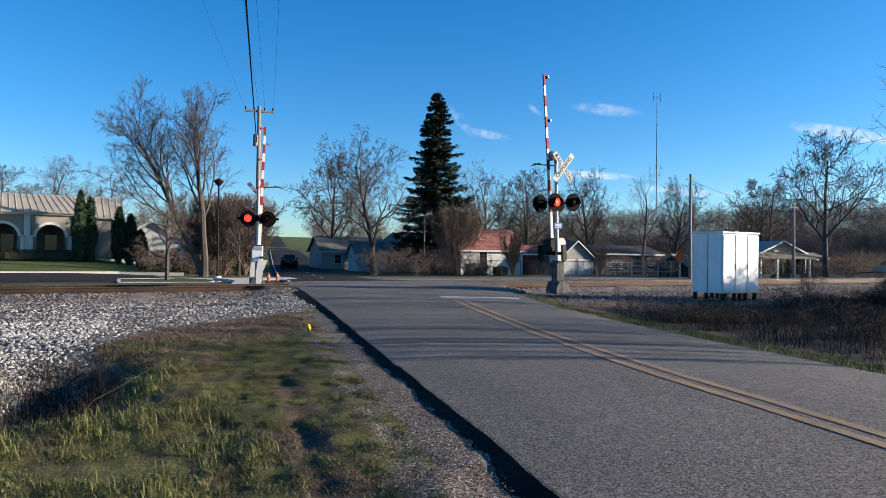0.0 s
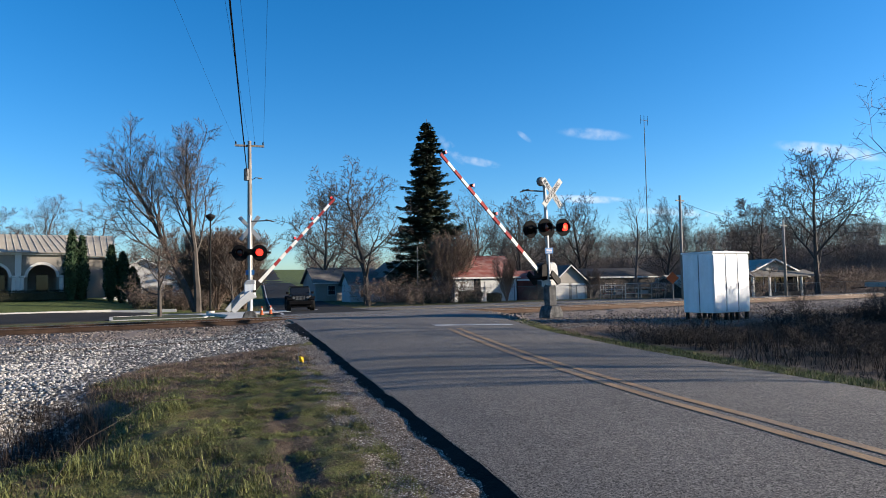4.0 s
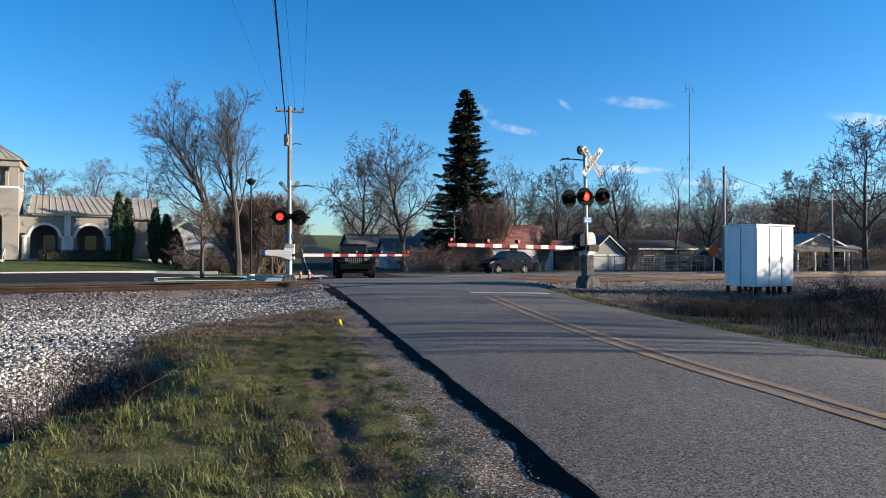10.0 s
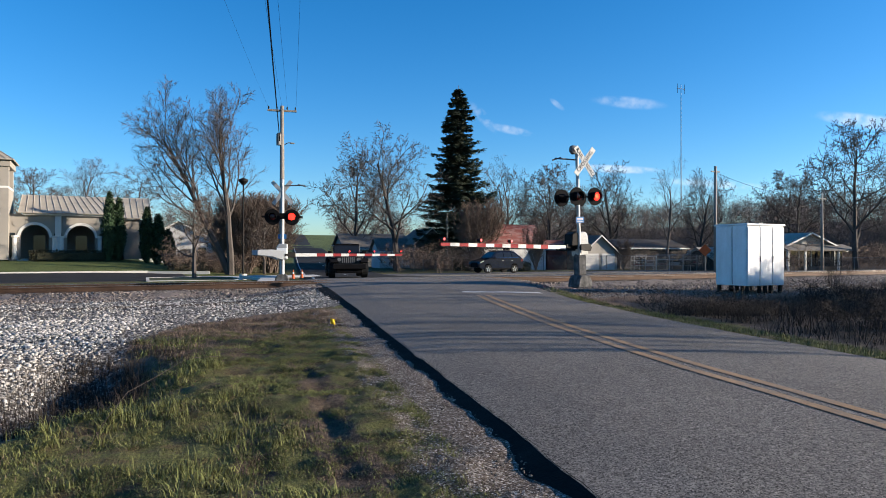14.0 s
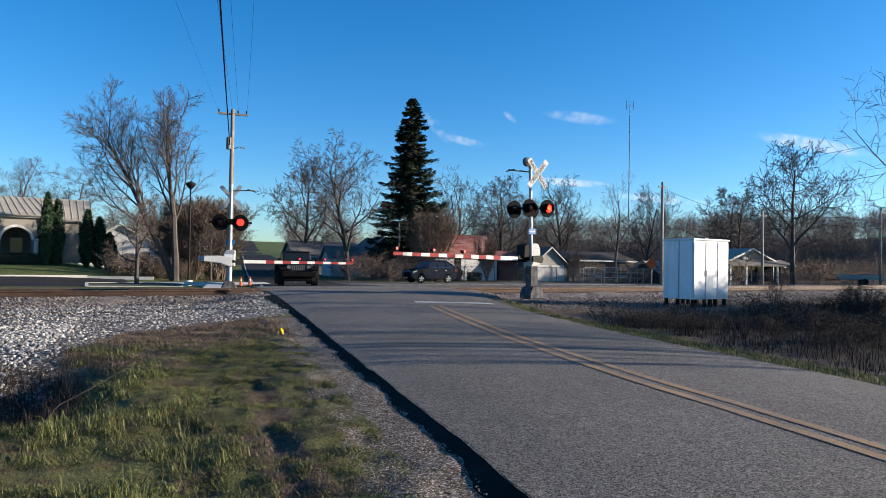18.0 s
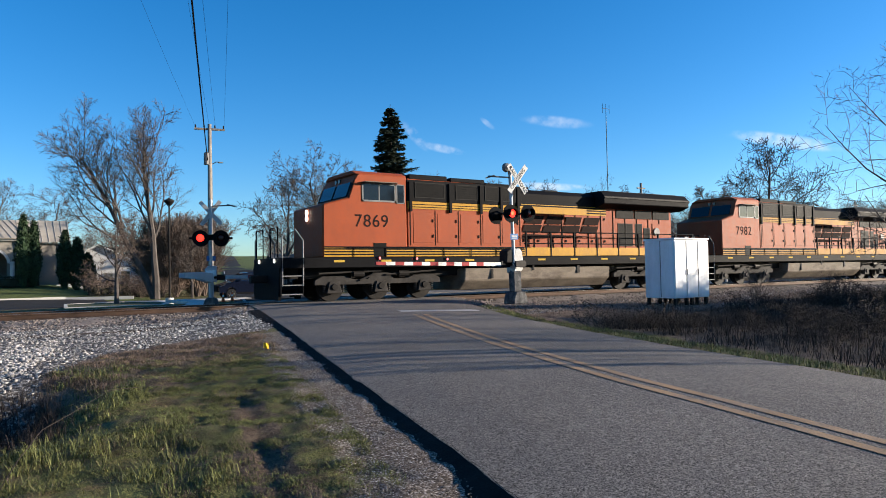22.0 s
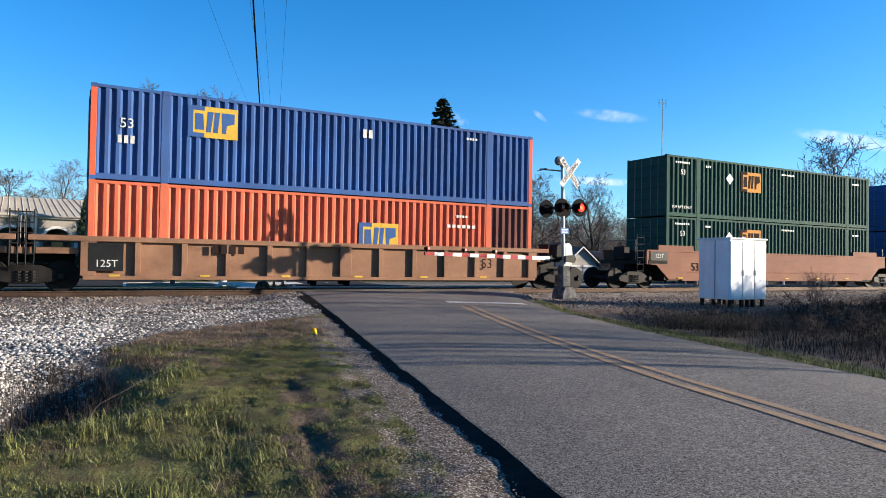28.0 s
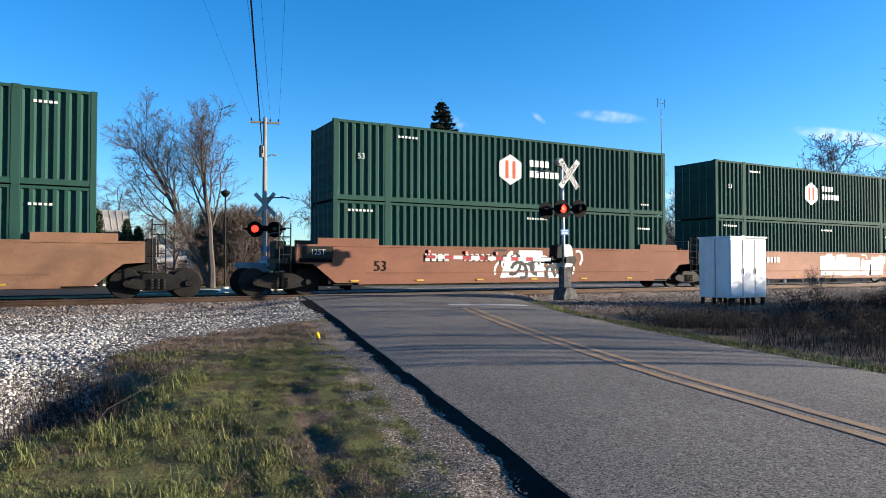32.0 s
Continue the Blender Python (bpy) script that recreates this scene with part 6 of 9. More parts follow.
def arcade():
    x, y = -4.3, 47.6
    z = 0.30
    ob = thing("arcade_building", pose(x, y, z), "buff stucco building with arches, metal roof and a square tower", "building")
    # arcade front, arches 3.0 m wide
    part("front_wall", arch_wall(-2.7, 5.05, 0, 0.45, 0, 4.1, [(-0.75, 1.12, 2.0), (2.95, 1.15, 2.0)]), STUCCO, ob, "stucco wall with round arches")
    for cx in (-0.75, 2.95):
        arc = [radians(15 * k) for k in range(13)]
        ring = solid([(cx + 1.15 * math.cos(q), 2.0 + 1.15 * math.sin(q)) for q in arc] + [(cx + 1.38 * math.cos(q), 2.0 + 1.38 * math.sin(q)) for q in arc[::-1]], "y", -0.06, 0.0)
        part("arch_ring", ring, TRIM_WHITE, ob, "pale arch surround")
        for s in (-1.55, 1.55):
            col = bmesh.new()
            tube(col, [(cx + s, -0.22, 0), (cx + s, -0.22, 0.2), (cx + s, -0.22, 0.22), (cx + s, -0.22, 1.95), (cx + s, -0.22, 2.0), (cx + s, -0.22, 2.15)], [0.26, 0.26, 0.19, 0.17, 0.25, 0.25], 12)
            part("column", col, TRIM_WHITE, ob, "round pale column")
            part("roundel", solid(circle(cx + s * 0.95, 3.25, 0.24, 14), "y", -0.05, 0.0), STUCCO, ob)
            part("side_opening", boxes((cx + s * 1.18 - 0.3, cx + s * 1.18 + 0.3, -0.012, 0.0, 0.1, 2.4)), GLASS_DARK, ob, "dark side opening")
    part("pier", boxes((0.85, 1.35, -0.25, 0.0, 0, 4.1), bev=0.02), TRIM_WHITE, ob, "pale square pier")
    part("pier", boxes((4.8, 5.2, -0.2, 0.0, 0, 4.1), bev=0.02), STUCCO, ob)
    part("cornice", boxes((-1.7, 5.3, -0.35, 0.0, 4.0, 4.2), bev=0.02), TRIM_WHITE, ob)
    part("back_wall", boxes((-2.7, 5.05, 5.2, 5.4, 0, 4.1)), STUCCO, ob)
    part("side_wall", boxes((5.05, 5.3, 0.0, 8.0, 0, 4.1)), STUCCO, ob)
    part("porch_floor", boxes((-2.7, 5.05, 0.0, 5.4, -0.3, 0.06)), CONCRETE, ob)
    part("porch_ceiling", boxes((-2.7, 5.05, 0.45, 5.2, 4.0, 4.1)), STUCCO, ob)
    part("recess_door", boxes((2.4, 3.4, 5.17, 5.2, 0.06, 2.3)), GLASS_DARK, ob)
    part("recess_window", boxes((-1.2, -0.2, 5.17, 5.2, 0.9, 2.3)), GLASS_DARK, ob)
    seam_roof([(-2.0, -0.6, 4.15), (5.6, -0.6, 4.15), (4.2, 3.6, 6.05), (-2.0, 3.6, 6.05)], "roof_front", ob, "bronze standing-seam roof")
    seam_roof([(5.6, -0.6, 4.15), (5.6, 8.0, 4.15), (4.2, 8.0, 6.05), (4.2, 3.6, 6.05)], "roof_side", ob)
    # wing further back
    part("wing_wall", boxes((5.3, 8.6, 2.2, 9.0, 0, 3.9)), STUCCO, ob, "plain stucco wing")
    part("wing_corner", boxes((8.35, 8.7, 2.0, 2.3, 0, 3.9)), TRIM_WHITE, ob)
    seam_roof([(4.6, 1.6, 3.95), (9.1, 1.6, 3.95), (9.1, 5.4, 6.2), (4.2, 5.4, 6.2)], "wing_roof", ob)
    # tower
    tx0, tx1 = -7.0, -2.7
    part("tower_front", arch_wall(tx0, tx1, -0.9, -0.5, 0, 6.3, [((tx0 + tx1) / 2 - 0.05, 0.98, 3.5)]), STUCCO, ob, "tall tower with a round-headed entrance")
    part("tower_side", boxes((tx1 - 0.4, tx1, -0.5, 3.4, 0, 6.3)), STUCCO, ob)
    part("tower_side", boxes((tx0, tx0 + 0.4, -0.5, 3.4, 0, 6.3)), STUCCO, ob)
    part("tower_back", boxes((tx0 + 0.4, tx1 - 0.4, 3.0, 3.4, 0, 6.3)), STUCCO, ob)
    part("tower_floor", boxes((tx0, tx1, -0.9, 3.4, 6.3, 6.5), bev=0.02), TRIM_WHITE, ob)
    for px_ in (tx0, tx1 - 0.7):
        for py_ in (-0.9, 2.7):
            part("belfry_post", boxes((px_, px_ + 0.7, py_, py_ + 0.7, 6.5, 8.2)), STUCCO, ob)
    part("belfry_core", boxes((tx0 + 0.9, tx1 - 0.9, 0.4, 2.0, 6.5, 8.2)), STUCCO, ob)
    part("clock_face", solid(circle((tx0 + tx1) / 2, 7.35, 0.62, 24), "y", 0.36, 0.40), CLOCK_GREY, ob, "round blue-grey clock face")
    part("clock_ring", solid(circle((tx0 + tx1) / 2, 7.35, 0.70, 24), "y", 0.385, 0.41), TRIM_WHITE, ob)
    part("tower_cornice", boxes((tx0 - 0.15, tx1 + 0.15, -1.05, 3.55, 8.2, 8.75), bev=0.04), STUCCO, ob)
    cx, cy = (tx0 + tx1) / 2, 1.25
    corners = [(tx0 - 0.4, -1.3), (tx1 + 0.4, -1.3), (tx1 + 0.4, 3.8), (tx0 - 0.4, 3.8)]
    for k in range(4):
        (ax, ay), (bx, by) = corners[k], corners[(k + 1) % 4]
        seam_roof([(ax, ay, 8.75), (bx, by, 8.75), (cx + 0.02 * (bx - cx), cy + 0.02 * (by - cy), 10.55), (cx + 0.02 * (ax - cx), cy + 0.02 * (ay - cy), 10.55)], "tower_roof", ob)
    for k in range(5):
        part("step", boxes((tx0 + 1.1, tx1 - 1.1, -1.0 - 0.32 * k, -0.68 - 0.32 * k, -0.55, 0.05 - 0.14 * k)), CONCRETE, ob)
    for s in (tx0 + 1.0, tx1 - 1.0):
        part("stair_rail", bars([(s, -0.95, 0.95), (s, -2.4, 0.3)], [(s, -0.95, 0.0), (s, -0.95, 0.95)], [(s, -2.4, -0.5), (s, -2.4, 0.3)], r=0.04), TRIM_WHITE, ob)
    part("annex", boxes((tx0 - 9, tx0, 1.2, 9, 0, 3.6)), STUCCO, ob)
    seam_roof([(tx0 - 9.4, 0.7, 3.55), (tx0, 0.7, 3.55), (tx0, 5.0, 6.3), (tx0 - 9.4, 5.0, 6.3)], "annex_roof", ob)


arcade()
spruce(39.5, 49.5, 22.5, 5.9)
woods()
leafy("hedge", -1.6, 46.2, (7.2, 1.0, 0.85), 3200, HEDGE, "low clipped dark hedge before the arcade", "hedge")
for x, y, w, h in ((0.95, 44.6, 1.5, 6.2), (1.75, 44.9, 1.4, 5.7), (4.2, 46.2, 1.6, 5.2), (5.2, 46.4, 1.8, 4.7), (6.1, 46.7, 1.5, 3.4)):
    leafy("columnar_evergreen", x, y, (w, w, h), 2600, CYPRESS, "dark columnar evergreen beside the arcade", "tree", "column", 0.13, "columnar evergreens")
for x, y, w, d, h in ((35.4, 39.9, 2.6, 1.3, 1.15), (38.3, 38.1, 2.4, 1.3, 1.1), (40.4, 36.6, 1.2, 1.0, 0.8), (11.5, 41, 5, 1.4, 1.1), (7.0, 38.5, 3, 1.2, 0.8), (13.0, 45, 4, 1.5, 1.2)):
    leafy("hedge", x, y, (w, d, h), 1100, HEDGE, "low rounded dark hedge by the street", "hedge", leaf=0.12, group="hedges")


def chain_fence(a, b, h):
    """Posts, rails and a wire mesh of crossing strands."""
    a, b = Vector((*a, 0)), Vector((*b, 0))
    n = int((b - a).length / 3)
    ob = thing("chain_link_fence", pose(a.x, a.y, 0), "grey chain-link fence along the street", "fence")
    tops, mesh = [], bmesh.new()
    for k in range(n + 1):
        q = a.lerp(b, k / n)
        z = gz(q.x, q.y)
        part("post", bars([(q.x - a.x, q.y - a.y, z - 0.1), (q.x - a.x, q.y - a.y, z + h + 0.05)], r=0.035), GALV, ob)
        tops.append((q.x - a.x, q.y - a.y, z))
    part("top_rail", bars([(x, y, z + h) for x, y, z in tops], r=0.022), GALV, ob)
    for (ax, ay, az), (bx, by, bz) in zip(tops, tops[1:]):
        for k in range(20):
            f0, f1 = k / 20, min(1, k / 20 + 0.45)
            p0, p1 = Vector((ax, ay, az)).lerp(Vector((bx, by, bz)), f0), Vector((ax, ay, az)).lerp(Vector((bx, by, bz)), f1)
            g = (f1 - f0) / 0.45
            tube(mesh, [p0 + Vector((0, 0, 0.03)), p1 + Vector((0, 0, 0.03 + (h - 0.05) * g))], 0.006, 3)
            tube(mesh, [p0 + Vector((0, 0, h)), p1 + Vector((0, 0, h - (h - 0.05) * g))], 0.006, 3)
    part("wire_mesh", mesh, GALV, ob)


chain_fence((31.0, 41.5), (53.5, 24.0), 1.6)
chain_fence((58, 21.0), (90, 8), 1.2)



def storage_rack(x, y, w, h, turn):
    """An open frame of pale pipes, with shelves of odds and ends."""
    rack = thing("storage_rack", pose(x, y, gz(x, y), 0, 0, turn), "pale pipe storage rack standing in the yard", "rack", "yard racks")
    n = int(w / 1.2)
    for k in range(n + 1):
        for d in (0, 0.9):
            part("upright", bars([(k * w / n, d, 0), (k * w / n, d, h)], r=0.035), CONCRETE, rack)
    for z in (h * 0.35, h * 0.7, h):
        for d in (0, 0.9):
            part("rail", bars([(0, d, z), (w, d, z)], r=0.03), CONCRETE, rack)
    for k in range(n):
        part("load", boxes((k * w / n + 0.15, (k + 0.75) * w / n, 0.1, 0.8, h * 0.35, h * (0.45 + 0.08 * (k % 3))), bev=0.03), (BARN_RED, SIDING_GREY, DARK_METAL)[k % 3], rack)


storage_rack(54.6, 31.8, 4.2, 1.7, -42)
storage_rack(57.4, 29.6, 3.6, 2.2, -30)
storage_rack(52.9, 33.4, 2.6, 1.5, -20)


def flat_trailer(x, y, turn, w, mat_):
    tr = thing("utility_trailer", pose(x, y, gz(x, y), 0, 0, turn), "parked flat utility trailer with low sides", "trailer", "parked trailers")
    part("deck", boxes((0, w, 0, 1.9, 0.55, 0.68), bev=0.02), mat_, tr)
    for yy in (0.0, 1.85):
        part("side_rail", boxes((0, w, yy, yy + 0.05, 0.68, 1.05)), mat_, tr)
    for yy in (-0.12, 2.02):
        wheel = bmesh.new()
        tube(wheel, [(w * 0.55, yy - 0.1, 0.33), (w * 0.55, yy + 0.1, 0.33)], 0.33, 16)
        part("wheel", wheel, RUBBER, tr, "black tyre")
    part("drawbar", bars([(0, 0.95, 0.5), (-1.3, 0.95, 0.45)], r=0.05), DARK_METAL, tr)


flat_trailer(56.5, 31.8, -40, 4.2, DARK_METAL)
flat_trailer(69.8, 14.2, -55, 3.8, SIDING_GREY)
sign = thing("warning_sign", pose(48.4, 19.5, gz(48.4, 19.5), 0, 0, -42), "orange diamond warning sign on a post", "sign")
part("post", bars([(0, 0, 0), (0, 0, 2.2)], r=0.04), GALV, sign)
part("panel", solid([(0, 1.4), (0.55, 1.95), (0, 2.5), (-0.55, 1.95)], "y", -0.05, -0.03), ORANGE_CONE, sign)
post = thing("flag_pole", pose(33.7, 41.3, gz(33.7, 41.3)), "slim pale pole beside the shrubs", "pole")
part("shaft", bars([(0, 0, 0), (0, 0, 6.2)], r=0.05), GALV, post)


# ---- vehicles ----
CAR_BLACK = surf("black_car_paint", (0.0045, 0.0048, 0.006), 0.4, s1=0.5, a1=0.1, bump=0.0, spec=0.3)
CAR_BLUE = surf("dark_blue_car_paint", (0.0040, 0.0060, 0.0140), 0.16, 0.0, s1=0.5, a1=0.08, bump=0.0, spec=0.3)
CAR_WHEELS = {}


def road_wheel(parent, x, y, r, w, rim_mat, key):
    wheel = new("wheel")
    wheel.parent = parent
    wheel.matrix_basis = pose(x, y, r)
    bm = bmesh.new()
    tube(bm, [(-w / 2, 0, 0), (-w / 2 + 0.02, 0, 0), (w / 2 - 0.02, 0, 0), (w / 2, 0, 0)], [r * 0.86, r, r, r * 0.86], 24)
    part("tyre", bm, RUBBER, wheel, "black tyre")
    rim = bmesh.new()
    s = 1 if x > 0 else -1
    tube(rim, [(s * (w / 2 - 0.03), 0, 0), (s * (w / 2 + 0.006), 0, 0)], [r * 0.64, r * 0.62], 20)
    part("rim", rim, DARK_METAL, wheel)
    spokes = bmesh.new()
    for k in range(5):
        a = 2 * math.pi * k / 5
        d, n = Vector((0, math.cos(a), math.sin(a))), Vector((0, -math.sin(a), math.cos(a)))
        q = [d * r * 0.08 + n * 0.05, d * r * 0.62 + n * 0.075, d * r * 0.62 - n * 0.075, d * r * 0.08 - n * 0.05]
        va = [spokes.verts.new(v + Vector((s * (w / 2 + 0.008), 0, 0))) for v in q]
        vb = [spokes.verts.new(v + Vector((s * (w / 2 + 0.03), 0, 0))) for v in q]
        for i in range(4):
            spokes.faces.new((va[i], va[(i + 1) % 4], vb[(i + 1) % 4], vb[i]))
        spokes.faces.new(vb)
    bmesh.ops.recalc_face_normals(spokes, faces=spokes.faces)
    part("spokes", spokes, rim_mat, wheel, "five-spoke rim")
    CAR_WHEELS.setdefault(key, []).append((wheel, r))


def jeep():
    """An open-fendered off-road car; its front faces -y, y = 0 at the bumper."""
    car = thing("off_road_car", pose(0, 0, 0), "black boxy off-road car with wide tyres waiting at the gate", "car")
    part("chassis", boxes((-0.55, 0.55, 0.1, 4.1, 0.48, 0.68)), DARK_METAL, car)
    tub = solid([(0.35, 0.62), (4.15, 0.62), (4.15, 1.22), (1.55, 1.22), (0.42, 1.14)], "x", -0.74, 0.74, 0.04)
    part("body", tub, CAR_BLACK, car, "black steel body")
    part("hood", solid([(0.40, 1.10), (1.55, 1.19), (1.55, 1.27), (0.46, 1.18)], "x", -0.66, 0.66, 0.03), CAR_BLACK, car)
    part("grille", boxes((-0.64, 0.64, 0.30, 0.36, 0.72, 1.14), bev=0.03), CAR_BLACK, car, "upright grille with seven slots")
    for k in range(7):
        part("slot", boxes((-0.34 + 0.10 * k - 0.02, -0.34 + 0.10 * k + 0.03, 0.285, 0.30, 0.80, 1.08)), GALV, car)
    for s in (-1, 1):
        lamp = bmesh.new()
        tube(lamp, [(s * 0.50, 0.30, 0.97), (s * 0.50, 0.27, 0.97)], 0.10, 16)
        part("headlamp", lamp, GALV, car, "round headlamp")
        fender = solid([(0.30, 0.92), (0.42, 1.06), (1.30, 1.06), (1.55, 0.80), (1.55, 0.70), (1.25, 0.98), (0.46, 0.98), (0.30, 0.86)], "x", *sorted((s * 0.72, s * 1.03)), 0.02)
        part("fender", fender, BLACK, car, "flat black fender")
        rear = solid([(2.95, 0.80), (3.1, 1.08), (3.95, 1.08), (4.15, 0.80), (4.15, 0.72), (3.9, 1.0), (3.15, 1.0), (2.95, 0.72)], "x", *sorted((s * 0.72, s * 1.03)), 0.02)
        part("fender", rear, BLACK, car, "flat black fender")
        part("mirror", boxes((*sorted((s * 0.82, s * 1.02)), 1.50, 1.56, 1.24, 1.42), bev=0.02), BLACK, car)
        part("side_window", boxes((*sorted((s * 0.715, s * 0.728)), 1.85, 2.75, 1.27, 1.68)), GLASS_DARK, car)
        part("side_window", boxes((*sorted((s * 0.715, s * 0.728)), 2.9, 4.0, 1.27, 1.68)), GLASS_DARK, car)
        part("fog_lamp", solid(circle(s * 0.42, 0.60, 0.07, 12), "y", -0.03, -0.01), CHROME, car, "small round fog lamp")
    part("bumper", boxes((-0.86, 0.86, 0.0, 0.2, 0.50, 0.72), bev=0.03), BLACK, car)
    part("cabin", solid([(1.55, 1.22), (1.75, 1.74), (4.12, 1.76), (4.15, 1.22)], "x", -0.71, 0.71, 0.03), CAR_BLACK, car, "black hard top")
    part("roof", boxes((-0.69, 0.69, 1.78, 4.12, 1.74, 1.81), bev=0.03), BLACK, car)
    ws = boxes((-0.62, 0.62, -0.006, 0.006, 0.0, 0.45))
    ws.transform(Matrix.Translation((0, 1.575, 1.27)) @ pose(0, 0, 0, -21, 0, 0))
    part("windscreen", ws, GLASS_DARK, car, "flat dark windscreen")
    for x in (-0.86, 0.86):
        for y in (0.86, 3.5):
            road_wheel(car, x, y, 0.43, 0.34, DARK_METAL, "jeep")
    part("spare_wheel", solid(circle(0, 1.05, 0.40, 20), "y", 4.17, 4.42), RUBBER, car)
    part("number_plate", boxes((-0.15, 0.15, -0.012, 0.0, 0.52, 0.66)), SIGN_WHITE, car)
    for s in (-1, 1):
        part("fender", solid([(0.10, 0.84), (0.28, 0.98), (1.30, 0.98), (1.52, 0.80), (1.46, 0.76), (1.25, 0.90), (0.32, 0.90), (0.14, 0.78)], "x", *sorted((s * 0.60, s * 0.97))), BLACK, car, "flat black fender")
        part("inner_arch", boxes((*sorted((s * 0.50, s * 0.74)), 0.30, 1.45, 0.45, 0.95)), BLACK, car)
    part("skid_plate", boxes((-0.70, 0.70, 0.10, 4.0, 0.26, 0.60), bev=0.03), BLACK, car, "dark underbody")
    part("winch_bumper", boxes((-0.88, 0.88, -0.06, 0.20, 0.46, 0.74), bev=0.04), BLACK, car, "wide black steel bumper")
    return car


def suv():
    """A five-door family car; its front faces -y, y = 0 at the nose."""
    car = thing("estate_car", pose(0, 0, 0), "dark blue five-door family car with alloy wheels", "car")
    prof = [(0.05, 0.42), (0.02, 0.68), (0.12, 0.86), (0.95, 1.04), (1.25, 1.10), (4.55, 1.16), (4.74, 1.02), (4.77, 0.62), (4.68, 0.38), (4.25, 0.34)]
    def arch(cx, r=0.40, n=8):
        return [(cx + r * math.cos(radians(a)), 0.34 + r * math.sin(radians(a))) for a in np.linspace(0, 180, n)]
    low = prof + arch(3.78) + [(3.2, 0.30), (1.5, 0.30)] + arch(0.95) + [(0.45, 0.34)]
    part("body", solid(low, "x", -0.90, 0.90, 0.0), CAR_BLUE, car, "dark blue body")
    cab = bmesh.new()
    ring = [(1.22, 1.08, 0.86), (1.95, 1.58, 0.66), (2.6, 1.67, 0.64), (3.9, 1.62, 0.62), (4.62, 1.16, 0.80)]
    vl, vr = [cab.verts.new((-w, y, z)) for y, z, w in ring], [cab.verts.new((w, y, z)) for y, z, w in ring]
    for i in range(4):
        cab.faces.new((vl[i], vr[i], vr[i + 1], vl[i + 1]))
    cab.faces.new(vl[::-1])
    cab.faces.new(vr)
    cab.faces.new((vl[0], vl[4], vr[4], vr[0]))
    bmesh.ops.recalc_face_normals(cab, faces=cab.faces)
    part("cabin", cab, CAR_BLUE, car, "dark cabin with a sloping tail")
    for s in (-1, 1):
        for pts in ([(1.62, 1.14), (2.02, 1.50), (2.62, 1.56), (2.62, 1.14)], [(2.70, 1.14), (2.70, 1.56), (3.45, 1.54), (3.55, 1.14)], [(3.63, 1.14), (3.55, 1.53), (3.88, 1.50), (4.25, 1.18)]):
            bm = bmesh.new()
            q = [bm.verts.new((s * (0.865 - 0.44 * (z - 1.08) * 0.98 + 0.012), y, z)) for y, z in pts]
            bm.faces.new(q if s < 0 else q[::-1])
            pane = part("side_window", bm, GLASS_DARK, car, "dark side window")
            pane.modifiers.new("thick", "SOLIDIFY").thickness = 0.008
        part("window_trim", bars([(s * 0.875, 1.55, 1.12), (s * 0.875, 4.30, 1.16)], r=0.012, n=5), CHROME, car)
        part("mirror", boxes((*sorted((s * 0.90, s * 1.06)), 1.55, 1.68, 1.08, 1.22), bev=0.03), CAR_BLUE, car)
        for y in (1.95, 2.95):
            part("door_handle", boxes((*sorted((s * 0.90, s * 0.925)), y + 0.45, y + 0.65, 0.92, 0.95)), CHROME, car)
        part("headlamp", solid([(0.08, 0.74), (0.50, 0.86), (0.52, 0.94), (0.14, 0.84)], "x", *sorted((s * 0.62, s * 0.905))), CHROME, car, "swept headlamp")
        part("tail_lamp", boxes((*sorted((s * 0.70, s * 0.905)), 4.50, 4.765, 0.86, 1.06), bev=0.01), TAIL_DARK, car, "red tail lamp")
        part("sill", boxes((*sorted((s * 0.88, s * 0.91)), 1.4, 3.3, 0.28, 0.38)), BLACK, car)
    part("grille", boxes((-0.55, 0.55, -0.005, 0.05, 0.46, 0.80), bev=0.01), BLACK, car)
    ws = bmesh.new()
    q = [ws.verts.new(p) for p in ((-0.80, 1.26, 1.12), (0.80, 1.26, 1.12), (0.64, 1.90, 1.555), (-0.64, 1.90, 1.555))]
    ws.faces.new(q)
    o = part("windscreen", ws, GLASS_DARK, car)
    o.modifiers.new("thick", "SOLIDIFY").thickness = 0.012
    o.location = (0, -0.012, 0.012)
    part("roof_rails", bars([(-0.56, 2.0, 1.66), (-0.56, 3.8, 1.68)], [(0.56, 2.0, 1.66), (0.56, 3.8, 1.68)], r=0.02), BLACK, car)
    for x in (-0.80, 0.80):
        for y in (0.95, 3.78):
            road_wheel(car, x, y, 0.36, 0.22, CHROME, "suv")
    for ob in car.children:   # the taller, shorter body of a crossover
        if ob.type == "MESH":
            ob.data.transform(Matrix.Diagonal((1.04, 0.94, 1.17, 1)))
        else:
            ob.matrix_basis = Matrix.Translation((0.04 * ob.matrix_basis[0][3], -0.06 * ob.matrix_basis[1][3], 0.0)) @ ob.matrix_basis
    return car


JEEP, SUV = jeep(), suv()


